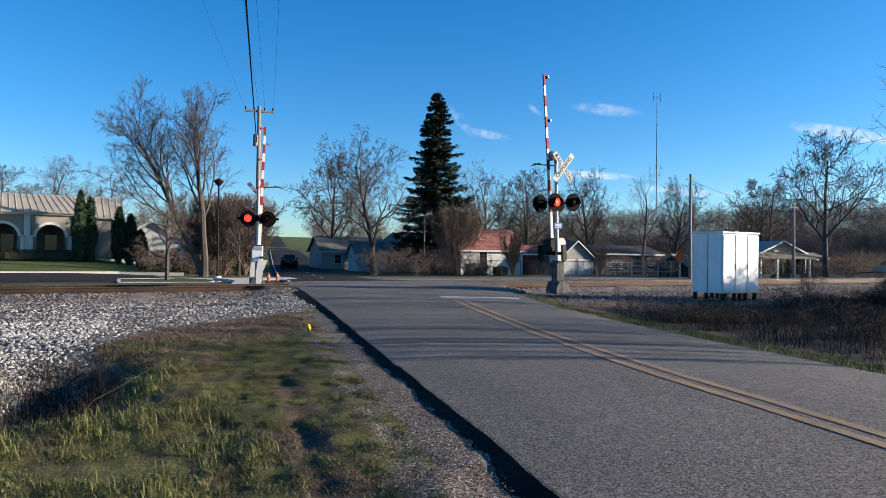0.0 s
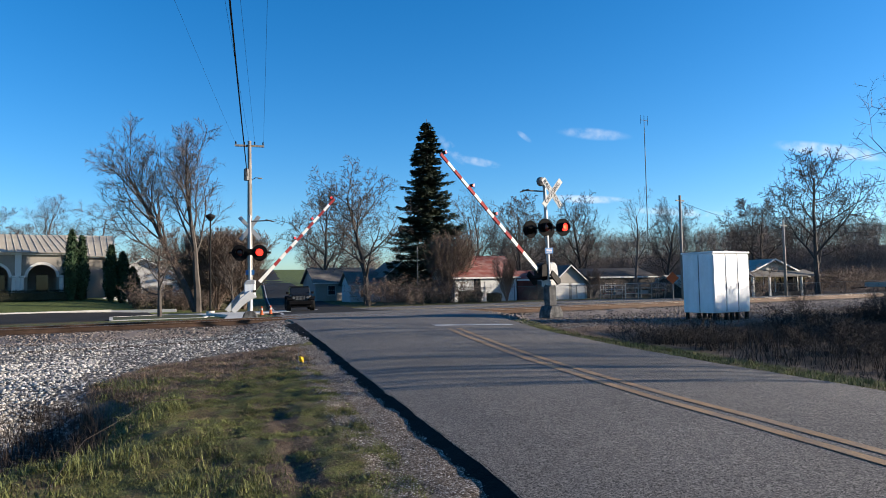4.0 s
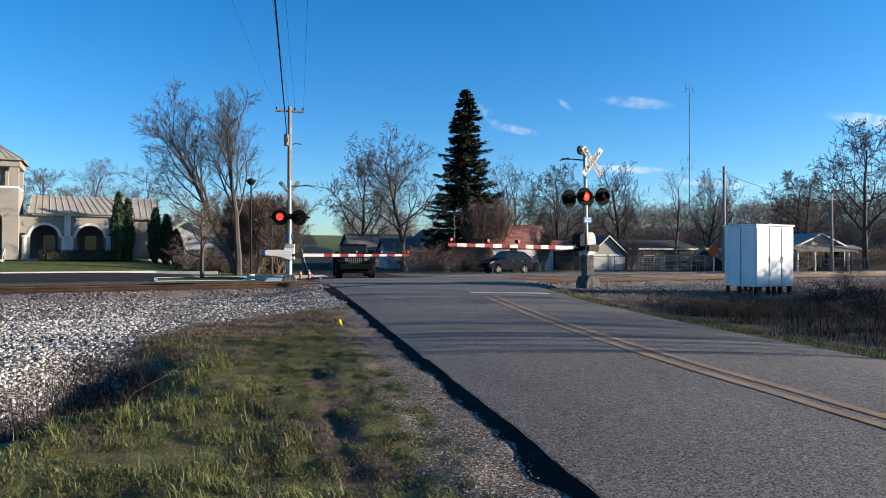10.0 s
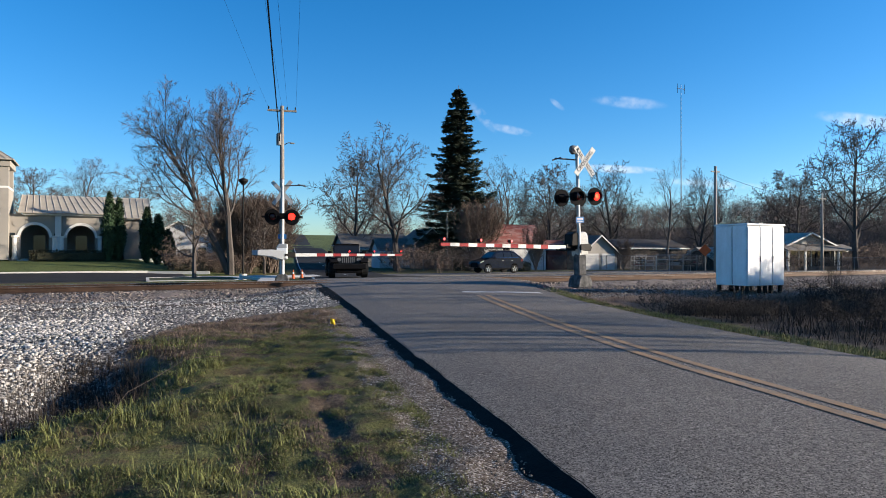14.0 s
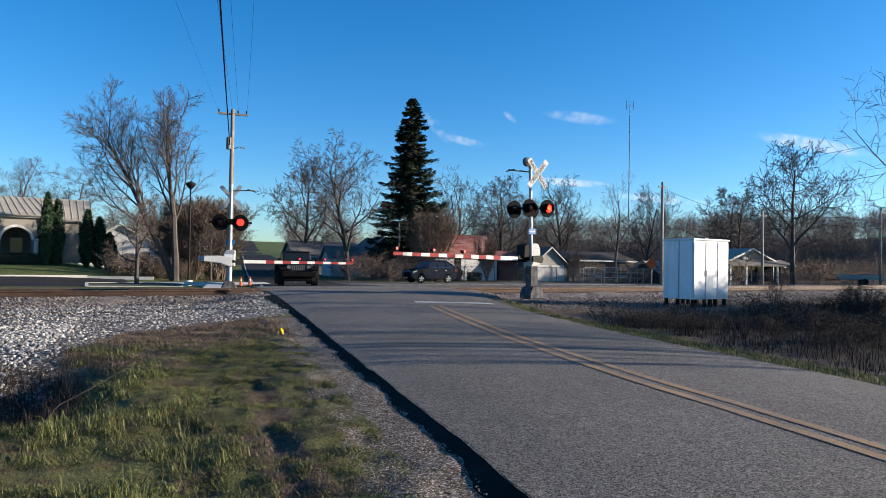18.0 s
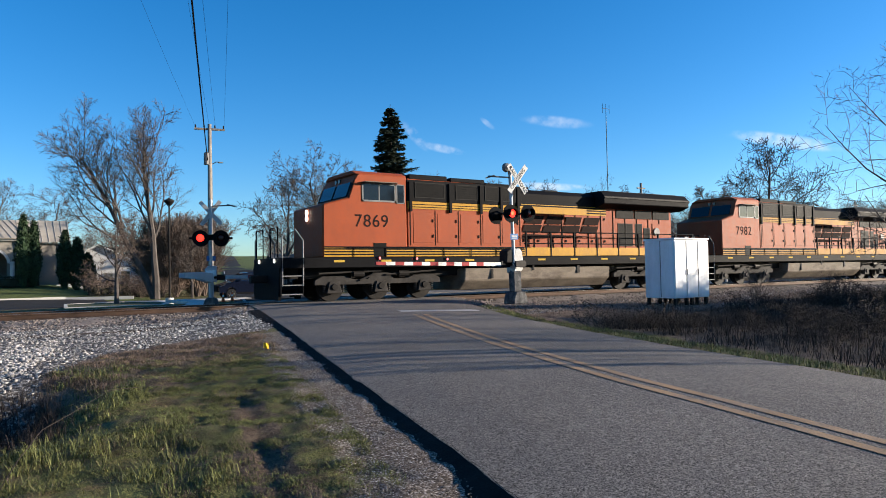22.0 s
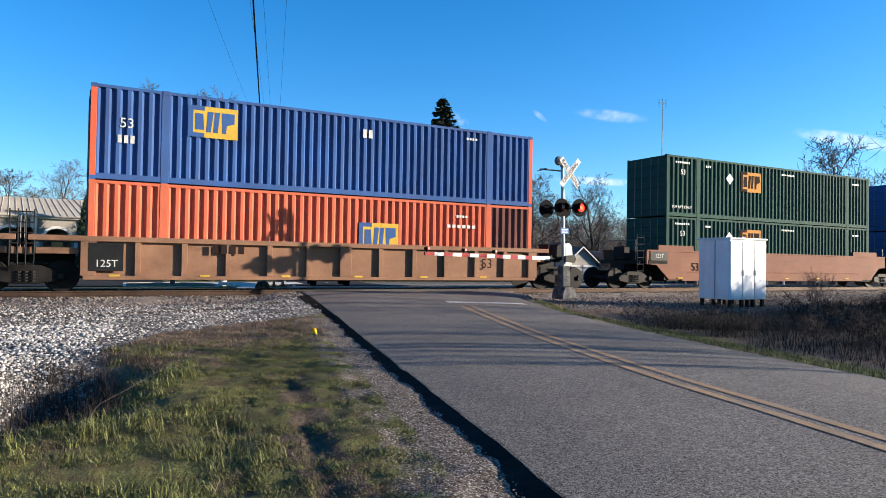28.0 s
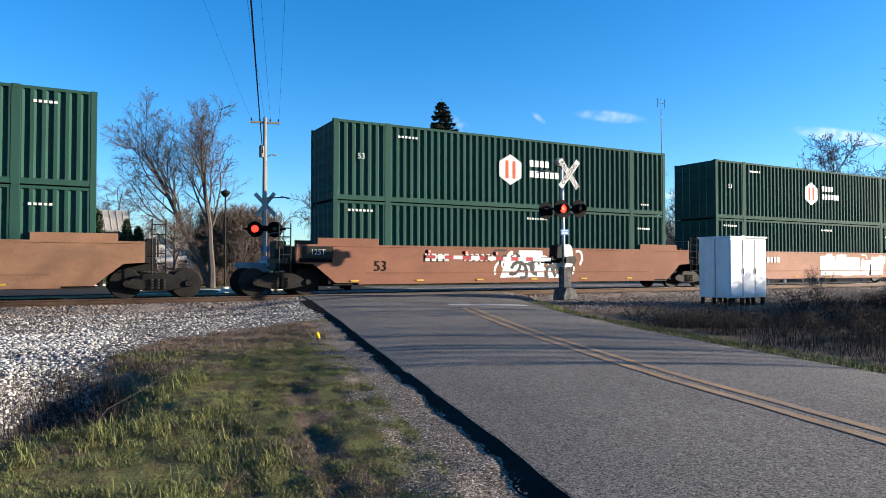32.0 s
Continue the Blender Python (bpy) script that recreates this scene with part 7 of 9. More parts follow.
# ---- the train ----
SPEED, MEET = 19.75, 25.0   # metres a second towards -x; places along the train are given for this second
TRAIN = []
LOCO_ORANGE = surf("loco_orange", (0.250, 0.046, 0.011), 0.65, s1=0.7, a1=0.08, s2=9, a2=0.05, bump=0.02, grime=(0.170, 0.042, 0.015), grime_scale=(1.5, 1.5, 0.35), grime_much=0.35, coat=0.0, spec=0.2)
LOCO_YELLOW_OLD = surf("faded_loco_yellow", (0.340, 0.165, 0.020), 0.7, s1=0.7, a1=0.14, s2=9, a2=0.08, bump=0.02, grime=(0.200, 0.095, 0.035), grime_scale=(1.5, 1.5, 0.35), grime_much=0.6, spec=0.2)
LOCO_ORANGE_OLD = surf("faded_loco_orange", (0.245, 0.053, 0.018), 0.65, s1=0.7, a1=0.12, s2=9, a2=0.08, bump=0.02, grime=(0.190, 0.068, 0.036), grime_scale=(1.5, 1.5, 0.35), grime_much=0.6, spec=0.2)
LOCO_YELLOW = surf("loco_yellow", (0.400, 0.200, 0.012), 0.65, s1=0.7, a1=0.1, bump=0.02, grime=(0.230, 0.120, 0.025), grime_scale=(1.5, 1.5, 0.5), grime_much=0.4, spec=0.2)
LOCO_BLACK = surf("loco_black", (0.0045, 0.0045, 0.0055), 0.65, s1=0.7, a1=0.25, bump=0.03, grime=(0.009, 0.009, 0.009), grime_scale=(1.5, 1.5, 0.4), grime_much=0.5, spec=0.05)
LOCO_BLACK_DUSTY = surf("dusty_loco_black", (0.0060, 0.0066, 0.0084), 0.65, s1=0.7, a1=0.25, bump=0.03, grime=(0.0110, 0.0110, 0.0115), grime_scale=(1.2, 1.2, 0.4), grime_much=0.7, spec=0.05)
FRAME_GREY = surf("frame_grey", (0.014, 0.0138, 0.0138), 0.6, s1=1, a1=0.2, bump=0.05, grime=(0.030, 0.026, 0.022), grime_scale=(2, 2, 1), grime_much=0.5, spec=0.08)
TRUCK_IRON = surf("truck_iron", (0.036, 0.033, 0.031), 0.75, 0.2, s1=3, a1=0.3, bump=0.15, grime=(0.020, 0.018, 0.016), grime_scale=(4, 4, 4), grime_much=0.7, spec=0.1)
TANK = surf("dusty_tank", (0.170, 0.142, 0.112), 0.7, s1=1, a1=0.15, bump=0.05, grime=(0.065, 0.052, 0.042), grime_scale=(1.0, 1.0, 2.5), grime_much=0.8, spec=0.1)
LOUVRE = surf("dark_grille", (0.006, 0.006, 0.006), 0.6, bump=0.02, spec=0.05)
LETTER_DARK = surf("faded_dark_lettering", (0.022, 0.014, 0.012), 0.9, bump=0.01, spec=0.05)
BOX_BROWN = surf("primer_brown", (0.104, 0.044, 0.036), 0.8, s1=0.6, a1=0.15, bump=0.02, spec=0.12)
LETTER_WHITE = surf("white_lettering", (0.423, 0.423, 0.405), 0.5, bump=0.01)
WELL_BROWN = surf("well_car_brown", (0.170, 0.078, 0.050), 0.78, s1=0.5, a1=0.15, s2=12, a2=0.08, bump=0.04, grime=(0.115, 0.055, 0.037), grime_scale=(0.5, 1, 1.6), grime_much=0.6, spec=0.12)
WELL_TAN = surf("well_car_tan", (0.190, 0.104, 0.064), 0.78, s1=0.5, a1=0.15, s2=12, a2=0.08, bump=0.04, grime=(0.130, 0.068, 0.042), grime_scale=(0.8, 1, 1.2), grime_much=0.7, spec=0.12)
WELL_PINK = surf("faded_well_car", (0.288, 0.160, 0.116), 0.78, s1=0.5, a1=0.12, s2=12, a2=0.08, bump=0.04, grime=(0.208, 0.108, 0.072), grime_scale=(0.5, 1, 1.6), grime_much=0.6, spec=0.12)
BOX_GREEN = surf("container_green", (0.0150, 0.0500, 0.0390), 0.78, s1=0.4, a1=0.12, s2=10, a2=0.05, bump=0.02, grime=(0.0225, 0.0500, 0.0410), grime_scale=(0.8, 1, 0.5), grime_much=0.5, spec=0.12)
BOX_BLUE = surf("container_blue", (0.030, 0.074, 0.200), 0.78, s1=0.4, a1=0.15, s2=10, a2=0.06, bump=0.02, grime=(0.033, 0.052, 0.120), grime_scale=(0.8, 1, 0.5), grime_much=0.6, spec=0.12)
BOX_ORANGE = surf("container_orange", (0.420, 0.098, 0.055), 0.78, s1=0.4, a1=0.12, s2=10, a2=0.06, bump=0.02, grime=(0.336, 0.088, 0.040), grime_scale=(0.8, 1, 0.5), grime_much=0.5, spec=0.12)
POST_RED = surf("corner_post_red", (0.448, 0.080, 0.040), 0.78, s1=0.5, a1=0.1, bump=0.02, spec=0.12)
LOGO_YELLOW = surf("logo_yellow", (0.40, 0.255, 0.04), 0.78, s1=2, a1=0.1, bump=0.01, spec=0.12)
LOGO_ORANGE = surf("logo_orange", (0.36, 0.155, 0.028), 0.78, s1=2, a1=0.1, bump=0.01, spec=0.12)
TAG_WHITE = surf("spray_white", (0.478, 0.497, 0.488), 0.6, s1=3, a1=0.1, bump=0)
TAG_TEAL = surf("spray_teal", (0.022, 0.108, 0.101), 0.6, s1=3, a1=0.2, bump=0)
TAG_BLACK = surf("spray_black", (0.018, 0.018, 0.022), 0.6, s1=3, a1=0.2, bump=0)


def rider(ob, u):
    """A thing of the train, at its place along the train."""
    TRAIN.append((ob, u))
    return ob


def each(name, dims, material, parent, label="", bev=0.0):
    """One part for every box in a list."""
    for d in dims:
        part(name, boxes(d, bev=bev), material, parent, label)


def wheelset(parent, x, r=0.5, material=DARK_METAL):
    bm = bmesh.new()
    for s in (-1, 1):
        tube(bm, [(x, s * 0.69, r), (x, s * 0.71, r), (x, s * 0.82, r)], [r + 0.03, r, r], 24)
    tube(bm, [(x, -0.7, r), (x, 0.7, r)], 0.09, 8)
    part("wheelset", bm, material, parent, "steel wheelset on the rails")


def loco_truck(parent, xs, body):
    """A three-axle truck with side frames, boxes, springs and brake rods."""
    for x in xs:
        wheelset(parent, x, 0.52)
    x0, x2 = xs[0], xs[2]
    mid = xs[1]
    for s in (-1, 1):
        y0, y1 = (-1.16, -1.00) if s < 0 else (1.00, 1.16)
        beam = solid([(x0 - 0.75, 0.78), (x0 - 0.45, 0.92), (x0 + 0.45, 0.92), (x0 + 0.75, 0.80), (mid - 0.55, 0.80), (mid - 0.35, 1.02), (mid + 0.35, 1.02), (mid + 0.55, 0.80),
                      (x2 - 0.75, 0.80), (x2 - 0.45, 0.92), (x2 + 0.45, 0.92), (x2 + 0.75, 0.78), (x2 + 0.75, 0.60), (x0 - 0.75, 0.60)], "y", y0, y1, 0.02)
        part("side_frame", beam, TRUCK_IRON, parent, "cast grey truck side frame")
        for x in xs:
            ax = solid([(x - 0.30, 0.30), (x + 0.30, 0.30), (x + 0.20, 0.72), (x - 0.20, 0.72)], "y", min(y0, y1) - 0.05 * (s < 0), max(y0, y1) + 0.05 * (s > 0), 0.02)
            part("axle_box", ax, TRUCK_IRON, parent)
            hub = bmesh.new()
            tube(hub, [(x, s * 1.18, 0.53), (x, s * 1.26, 0.53)], [0.14, 0.11], 14)
            part("bearing_cap", hub, DARK_METAL, parent)
            for dx in (-0.36, 0.36):
                spring = bmesh.new()
                for k in range(4):
                    tube(spring, [(x + dx, s * 1.08, 0.34 + 0.075 * k), (x + dx, s * 1.08, 0.38 + 0.075 * k)], 0.075, 8)
                part("spring", spring, FRAME_GREY, parent)
        part("brake_rods", bars([(x0 - 0.6, s * 1.2, 1.02), (mid, s * 1.2, 1.10)], [(mid + 0.2, s * 1.22, 0.95), (x2 + 0.5, s * 1.2, 1.08)], [(mid - 0.9, s * 1.2, 0.75), (mid - 0.3, s * 1.2, 0.98)], r=0.035), TRUCK_IRON, parent)
        for x in (x0 + 0.95, mid + 0.95):
            cyl = bmesh.new()
            tube(cyl, [(x - 0.22, s * 1.2, 0.98), (x + 0.22, s * 1.2, 0.98)], 0.12, 10)
            part("brake_cylinder", cyl, DARK_METAL, parent)


def grille(parent, x0, x1, z0, z1, y, material=LOUVRE):
    bm = boxes((x0, x1, y - 0.012, y, z0, z1))
    ob = part("grille", bm, material, parent, "dark louvred grille")
    rim = bmesh.new()
    for a in ((x0 - 0.03, x0, z0, z1), (x1, x1 + 0.03, z0, z1), (x0 - 0.03, x1 + 0.03, z1, z1 + 0.03), (x0 - 0.03, x1 + 0.03, z0 - 0.03, z0)):
        box(rim, a[0], a[1], y - 0.02, y, a[2], a[3])
    part("grille_frame", rim, FRAME_GREY, ob)
    slats = bmesh.new()
    n = max(3, int((z1 - z0) / 0.09))
    for k in range(n):
        z = z0 + (k + 0.5) * (z1 - z0) / n
        box(slats, x0, x1, y - 0.022, y - 0.012, z - 0.012, z + 0.012)
    part("slats", slats, LOCO_BLACK, ob)
    return ob


def locomotive(u, body, stripe, upper, number, livery, flip, label):
    """A wide-cab six-axle freight locomotive; x = 0 at the nose, running back along +x. flip: nose towards +x."""
    loco = rider(thing("locomotive", pose(0, 0, RAIL), label, "locomotive", "locomotives"), u)
    body_root = new("superstructure")
    body_root.parent = loco
    body_root.matrix_basis = pose(0, 0, 0, 0, 0, 180) if flip else pose(0, 0, 0)
    tagged(body_root, "hood, cab and frame of the locomotive")
    p = body_root
    near = 1 if flip else -1   # the side turned to the road, in the body's own space
    W = 1.47
    orange = livery == "orange"
    low = LOCO_BLACK if orange else LOCO_BLACK_DUSTY
    wing_from = 13.9 if orange else 14.5
    # frame
    part("frame_sill", boxes((-1.55, 20.75, -1.52, 1.52, 1.22, 1.60), bev=0.02), low, p, "deep grey frame sill")
    part("underframe", boxes((-1.2, 20.4, -0.9, 0.9, 0.85, 1.22)), DARK_METAL, p)
    # nose and cab
    nose = solid([(0, 1.60), (3.46, 1.60), (3.46, 4.70), (1.42, 4.70), (1.28, 4.50), (1.02, 3.78), (0.02, 3.50)], "y", -W, W, 0.05)
    part("cab", nose, body if orange else FRAME_GREY, p, "wide safety cab with a sloped nose")
    roof = solid([(-W + 0.04, 4.68), (-1.05, 4.84), (1.05, 4.84), (W - 0.04, 4.68)], "x", 1.32, 3.5, 0.03)
    part("cab_roof", roof, body if orange else upper, p)
    if not orange:
        part("front_panel", boxes((-0.02, -0.004, -1.0, 1.0, 1.7, 3.45)), body, p)
    elif u < -40:
        part("cab_front", solid([(1.012, 3.79), (1.05, 3.79), (1.31, 4.45), (1.46, 4.63), (1.41, 4.64), (1.268, 4.46)], "y", -1.44, 1.44), LOCO_BLACK, p, "black front of the cab round the windscreens")
    for s in (-1, 1):
        yy = s * W
        g = lambda a, b: (min(a, b), max(a, b))
        ya, yb = g(yy, yy + s * 0.012)
        yc, yd = g(yy + s * 0.004, yy + s * 0.022)
        part("cab_window", boxes((1.62, 2.92, ya, yb, 3.72, 4.30)), GLASS_CAB, p, "dark cab side window")
        part("cab_window", boxes((3.04, 3.32, ya, yb, 3.66, 4.32)), GLASS_CAB, p, "narrow rear cab window")
        fr = bmesh.new()
        for a in ((1.56, 1.62, 3.66, 4.36), (2.92, 2.97, 3.66, 4.36), (1.56, 2.97, 3.66, 3.72), (1.56, 2.97, 4.30, 4.36), (2.25, 2.29, 3.72, 4.30)):
            box(fr, a[0], a[1], yc, yd, a[2], a[3])
        part("window_frame", fr, GALV, p, "pale window frame")
        fr = bmesh.new()
        for a in ((3.0, 3.04, 3.62, 4.36), (3.32, 3.36, 3.62, 4.36), (3.0, 3.36, 3.62, 3.66), (3.0, 3.36, 4.32, 4.36)):
            box(fr, a[0], a[1], yc, yd, a[2], a[3])
        part("window_frame", fr, GALV, p, "pale window frame")
        shade_y = g(yy, yy + s * 0.26)
        part("sun_shade", boxes((1.58, 2.96, shade_y[0], shade_y[1], 4.36, 4.39)), TANK, p, "cream window sun shade")
        # lower stripe, with dark lines
        if orange:
            z0, z1 = 1.62, 1.97
            part("lower_stripe", boxes((0.05, 19.0, *g(yy, yy + s * 0.006), z0, z1)), stripe, p, "yellow stripe along the sill")
            for z in (1.70, 1.80, 1.90, 1.97):
                part("stripe_line", boxes((0.05, 9.2, *g(yy + s * 0.006, yy + s * 0.016), z - 0.024, z + 0.024)), LOCO_BLACK, p)
            part("access_plate", boxes((2.02, 2.55, *g(yy, yy + s * 0.014), 1.62, 2.12)), LOUVRE, p)
        else:
            st = bmesh.new()
            for k in range(4):
                box(st, 0.04, 0.62 - 0.07 * k, *g(yy, yy + s * 0.008), 2.75 - 0.22 * k, 2.87 - 0.22 * k)
            part("nose_stripes", st, LETTER_WHITE, p, "white stripes on the nose")
            grille(p, 1.2, 2.1, 1.75, 2.15, yy if s < 0 else yy + 0.012)
            grille(p, 2.4, 3.3, 1.75, 2.15, yy if s < 0 else yy + 0.012)
    # windscreen
    for y0 in (-1.25, 0.08):
        ws = boxes((-0.008, 0.008, y0, y0 + 1.17, 0.05, 0.62))
        ws.transform(Matrix.Translation((1.004, 0, 3.80)) @ pose(0, 0, 0, 0, 21.2, 0))
        part("windscreen", ws, GLASS_CAB, p)
    for s in (-0.15, 0.15):
        hl = bmesh.new()
        tube(hl, [(1.24, s, 4.52), (1.30, s, 4.52)], 0.09, 12)
        part("headlamp", hl, GLASS_CAB, p)
    if u < -40:
        for z in (3.08, 3.30):
            hl = bmesh.new()
            tube(hl, [(-0.015, 0, z), (-0.026, 0, z)], 0.085, 12)
            part("headlight", hl, HEADLIGHT, p, "lit nose headlight")
    # full-width rear of the cab: inverter and blower section
    sec = solid([(3.5, 1.60), (9.1, 1.60), (9.1, 4.56), (3.5, 4.62)], "y", -W + 0.03, W - 0.03, 0.03)
    part("equipment_section", sec, body, p, "full-width equipment hood")
    uz = 3.74
    part("upper_band", boxes((3.47, 9.1, -W + 0.01, W - 0.01, uz, 4.58), bev=0.02), upper, p, "dark upper hood")
    each("roof_box", ((3.6, 5.35, -W + 0.04, W - 0.04, 4.58, 4.80), (5.5, 7.2, -W + 0.04, W - 0.04, 4.58, 4.76), (7.4, 8.95, -1.2, 1.2, 4.58, 4.68)), upper, p, "raised dark equipment box on the roof", 0.03)
    if orange:
        for s in (-1, 1):
            part("upper_stripe", boxes((3.5, 12.9, *sorted((s * (W - 0.006), s * (W - 0.012))), 3.46, 3.74)), stripe, p)
            each("stripe_line", [(3.55, 9.1, *sorted((s * (W - 0.007), s * (W - 0.001))), z - 0.014, z + 0.014) for z in (3.53, 3.63)], LOCO_BLACK, p)
    for x0, x1 in ((3.85, 5.15), (5.75, 6.75), (7.2, 7.85), (8.1, 8.75)):
        grille(p, x0, x1, 3.92, 4.46, -W + 0.008)
        grille(p, x0, x1, 3.92, 4.46, W + 0.012)
    for s in (-1, 1):   # hatches, latches and seams of the equipment hood
        each("hatch", [(x, x + w, *sorted((s * (W - 0.03), s * (W - 0.018))), z0, z1) for x, w, z0, z1 in ((3.75, 0.9, 2.15, 3.3), (4.85, 0.9, 2.15, 3.3), (5.95, 0.9, 2.15, 3.3), (7.05, 0.85, 2.15, 3.3), (8.05, 0.85, 2.15, 3.3))], body, p, "flat hinged hatch", 0.004)
        each("latch", [(x, x + 0.05, *sorted((s * (W - 0.02), s * (W + 0.01))), z, z + 0.12) for x in (4.6, 5.7, 6.8, 7.85, 8.85) for z in (2.35, 2.95)], LOCO_BLACK, p)
        each("hood_seam", [(x - 0.012, x + 0.012, *sorted((s * (W - 0.03), s * (W - 0.016))), 2.05, 3.42) for x in (3.62, 4.75, 5.85, 6.95, 7.95, 9.0)], LOUVRE, p)
    each("lifting_post", [(x - 0.06, x + 0.06, *sorted((s * (W - 0.01), s * (W + 0.05))), 3.35, 4.5) for x in (3.62, 5.45, 6.95, 8.0, 8.9) for s in (-1, 1)], LOCO_BLACK, p)
    # engine hood, narrow with walkways
    hood = solid([(-0.98, 1.60), (-0.98, 4.35), (-0.78, 4.53), (0.78, 4.53), (0.98, 4.35), (0.98, 1.60)], "x", 9.0, 19.3, 0.02)
    part("engine_hood", hood, body, p, "long engine hood")
    part("hood_top", solid([(-1.0, 3.90), (-1.0, 4.36), (-0.79, 4.555), (0.79, 4.555), (1.0, 4.36), (1.0, 3.90)], "x", 9.05, 19.25), upper, p, "dark top of the hood")
    if orange:
        for s in (-1, 1):
            part("hood_stripe", boxes((9.05, 14.6, *sorted((s * 0.98, s * 1.004)), 3.50, 3.90)), stripe, p, "yellow hood stripe")
            each("stripe_line", [(9.1, 14.6, *sorted((s * 1.004, s * 1.016)), z - 0.028, z + 0.028) for z in (3.60, 3.72, 3.84)] + [(9.2, 19.3, *sorted((s * 1.004, s * 1.016)), z - 0.028, z + 0.028) for z in (1.70, 1.81, 1.92)], LOCO_BLACK, p)
            part("hood_low_stripe", boxes((9.05, 19.3, *sorted((s * 0.98, s * 1.004)), 1.62, 2.0)), stripe, p, "yellow hood stripe")
            part("end_stripe", boxes((19.3, 19.31, -0.98, 0.98, 1.7, 3.5)), stripe, p)
    for k in range(12):
        x = 9.35 + 0.82 * k
        for s in (-1, 1):
            seam = bmesh.new()
            box(seam, x - 0.012, x + 0.012, *sorted((s * 0.98, s * 1.008)), 1.62, 3.75)
            part("door_seam", seam, LOUVRE, p)
    # radiator wings
    wing = solid([(-1.05, 3.86), (-1.60, 4.04), (-1.60, 4.38), (-1.36, 4.64), (1.36, 4.64), (1.60, 4.38), (1.60, 4.04), (1.05, 3.86)], "x", wing_from, 19.95, 0.03)
    part("radiator", wing, upper, p, "overhanging dark radiator wings")
    part("radiator_top", boxes((wing_from + 0.4, 19.5, -1.2, 1.2, 4.64, 4.68)), LOUVRE, p)
    for s in (-1, 1):
        each("radiator_intake", [(x, x + 1.2, *sorted((s * 0.98, s * 1.012)), 3.42, 3.84) for x in (15.3, 16.6, 17.9)], LOUVRE, p, "black opening under the radiator")
        part("gutter", boxes((wing_from, 19.95, *sorted((s * 1.60, s * 1.64)), 4.30, 4.37)), FRAME_GREY, p)
    part("exhaust", boxes((11.4, 12.2, -0.35, 0.35, 4.53, 4.68), bev=0.03), DARK_METAL, p)
    part("horn", bars([(10.3, 0, 4.5), (10.3, 0, 4.72)], [(10.0, -0.1, 4.74), (10.6, -0.1, 4.74)], [(10.0, 0.1, 4.74), (10.6, 0.1, 4.74)], r=0.04), DARK_METAL, p)
    for s in (-1, 1):
        y = 0.98 * s - (0.0 if s < 0 else -0.012)
        for x0, w, z0, z1 in ((15.45, 0.42, 2.10, 3.15), (15.98, 0.42, 2.10, 3.15), (16.65, 0.42, 2.10, 3.15), (17.25, 0.38, 2.1, 2.95)):
            grille(p, x0, x0 + w, z0, z1, y)
        part("filter_hatch", boxes((17.85, 18.4, *sorted((0.98 * s, 1.01 * s)), 2.15, 3.2), bev=0.008), body, p)
        wheel = bmesh.new()
        tube(wheel, [(18.12, s * 1.02, 2.8), (18.12, s * 1.06, 2.8)], 0.2, 16)
        part("hand_brake", wheel, GALV, p, "round hand brake wheel")
        each("door_latch", [(9.55 + 0.82 * k, 9.62 + 0.82 * k, *sorted((s * 0.98, s * 1.02)), z, z + 0.10) for k in range(7) for z in (2.25, 3.3)], LOCO_BLACK, p)
    # walkway posts and rails
    for s in (-1, 1):
        y = 1.45 * s
        for k, x in enumerate((9.3, 10.7, 12.1, 13.5, 14.9, 16.3, 17.7, 19.0, 20.3)):
            part("handrail_post", boxes((x - 0.03, x + 0.03, y - 0.04, y + 0.04, 1.6, 2.68)), LOCO_BLACK, p)
        part("handrail", bars([(9.2, y, 2.66), (20.4, y, 2.66)], [(9.2, y, 2.15), (20.4, y, 2.15)], r=0.028), LOCO_BLACK, p)
        part("low_rail", bars([(0.9, y + 0.05 * s, 1.95), (9.2, y + 0.05 * s, 1.95)], *[[(x, y + 0.05 * s, 1.6), (x, y + 0.05 * s, 1.95)] for x in np.arange(1.2, 9.2, 1.3)], r=0.016), LOCO_BLACK, p)
        if orange:
            each("reflector", [(x, x + 0.42, *sorted((1.52 * s, 1.528 * s)), 1.42, 1.50) for x in np.arange(0.4, 20, 1.9)], LOGO_YELLOW, p, "yellow reflector strip")
    # ends: steps, pilots, couplers, handrails
    for x0, x1, d in ((-1.55, -0.75, -1), (19.95, 20.75, 1)):
        for s in (-1, 1):
            each("step", [(x0, x1, *sorted((s * 1.05, s * 1.50)), 0.30 + 0.32 * k, 0.335 + 0.32 * k) for k in range(4)], GALV, p, "open steel step")
            part("step_side", boxes((x0 - 0.02, x0 + 0.02, *sorted((s * 1.05, s * 1.5)), 0.28, 1.3)), LOCO_BLACK, p)
            part("step_side", boxes((x1 - 0.02, x1 + 0.02, *sorted((s * 1.05, s * 1.5)), 0.28, 1.3)), LOCO_BLACK, p)
            part("grab_rail", bars([(x0 + 0.05, s * 1.5, 0.6), (x0 + 0.05, s * 1.5, 2.3), (x0 + 0.3 * (1 if d < 0 else 0), s * 1.35, 2.65)], [(x1, s * 1.5, 0.6), (x1, s * 1.5, 2.2), (x1 - 0.25, s * 1.4, 2.6)], r=0.024), LOGO_YELLOW if d > 0 and not orange else GALV, p)
        xe = -1.55 if d < 0 else 20.75
        pilot = solid([(-1.35, 0.12), (1.35, 0.12), (1.45, 1.25), (-1.45, 1.25)], "x", xe - 0.05, xe + 0.05)
        part("pilot", pilot, LOCO_BLACK, p, "black pilot plate")
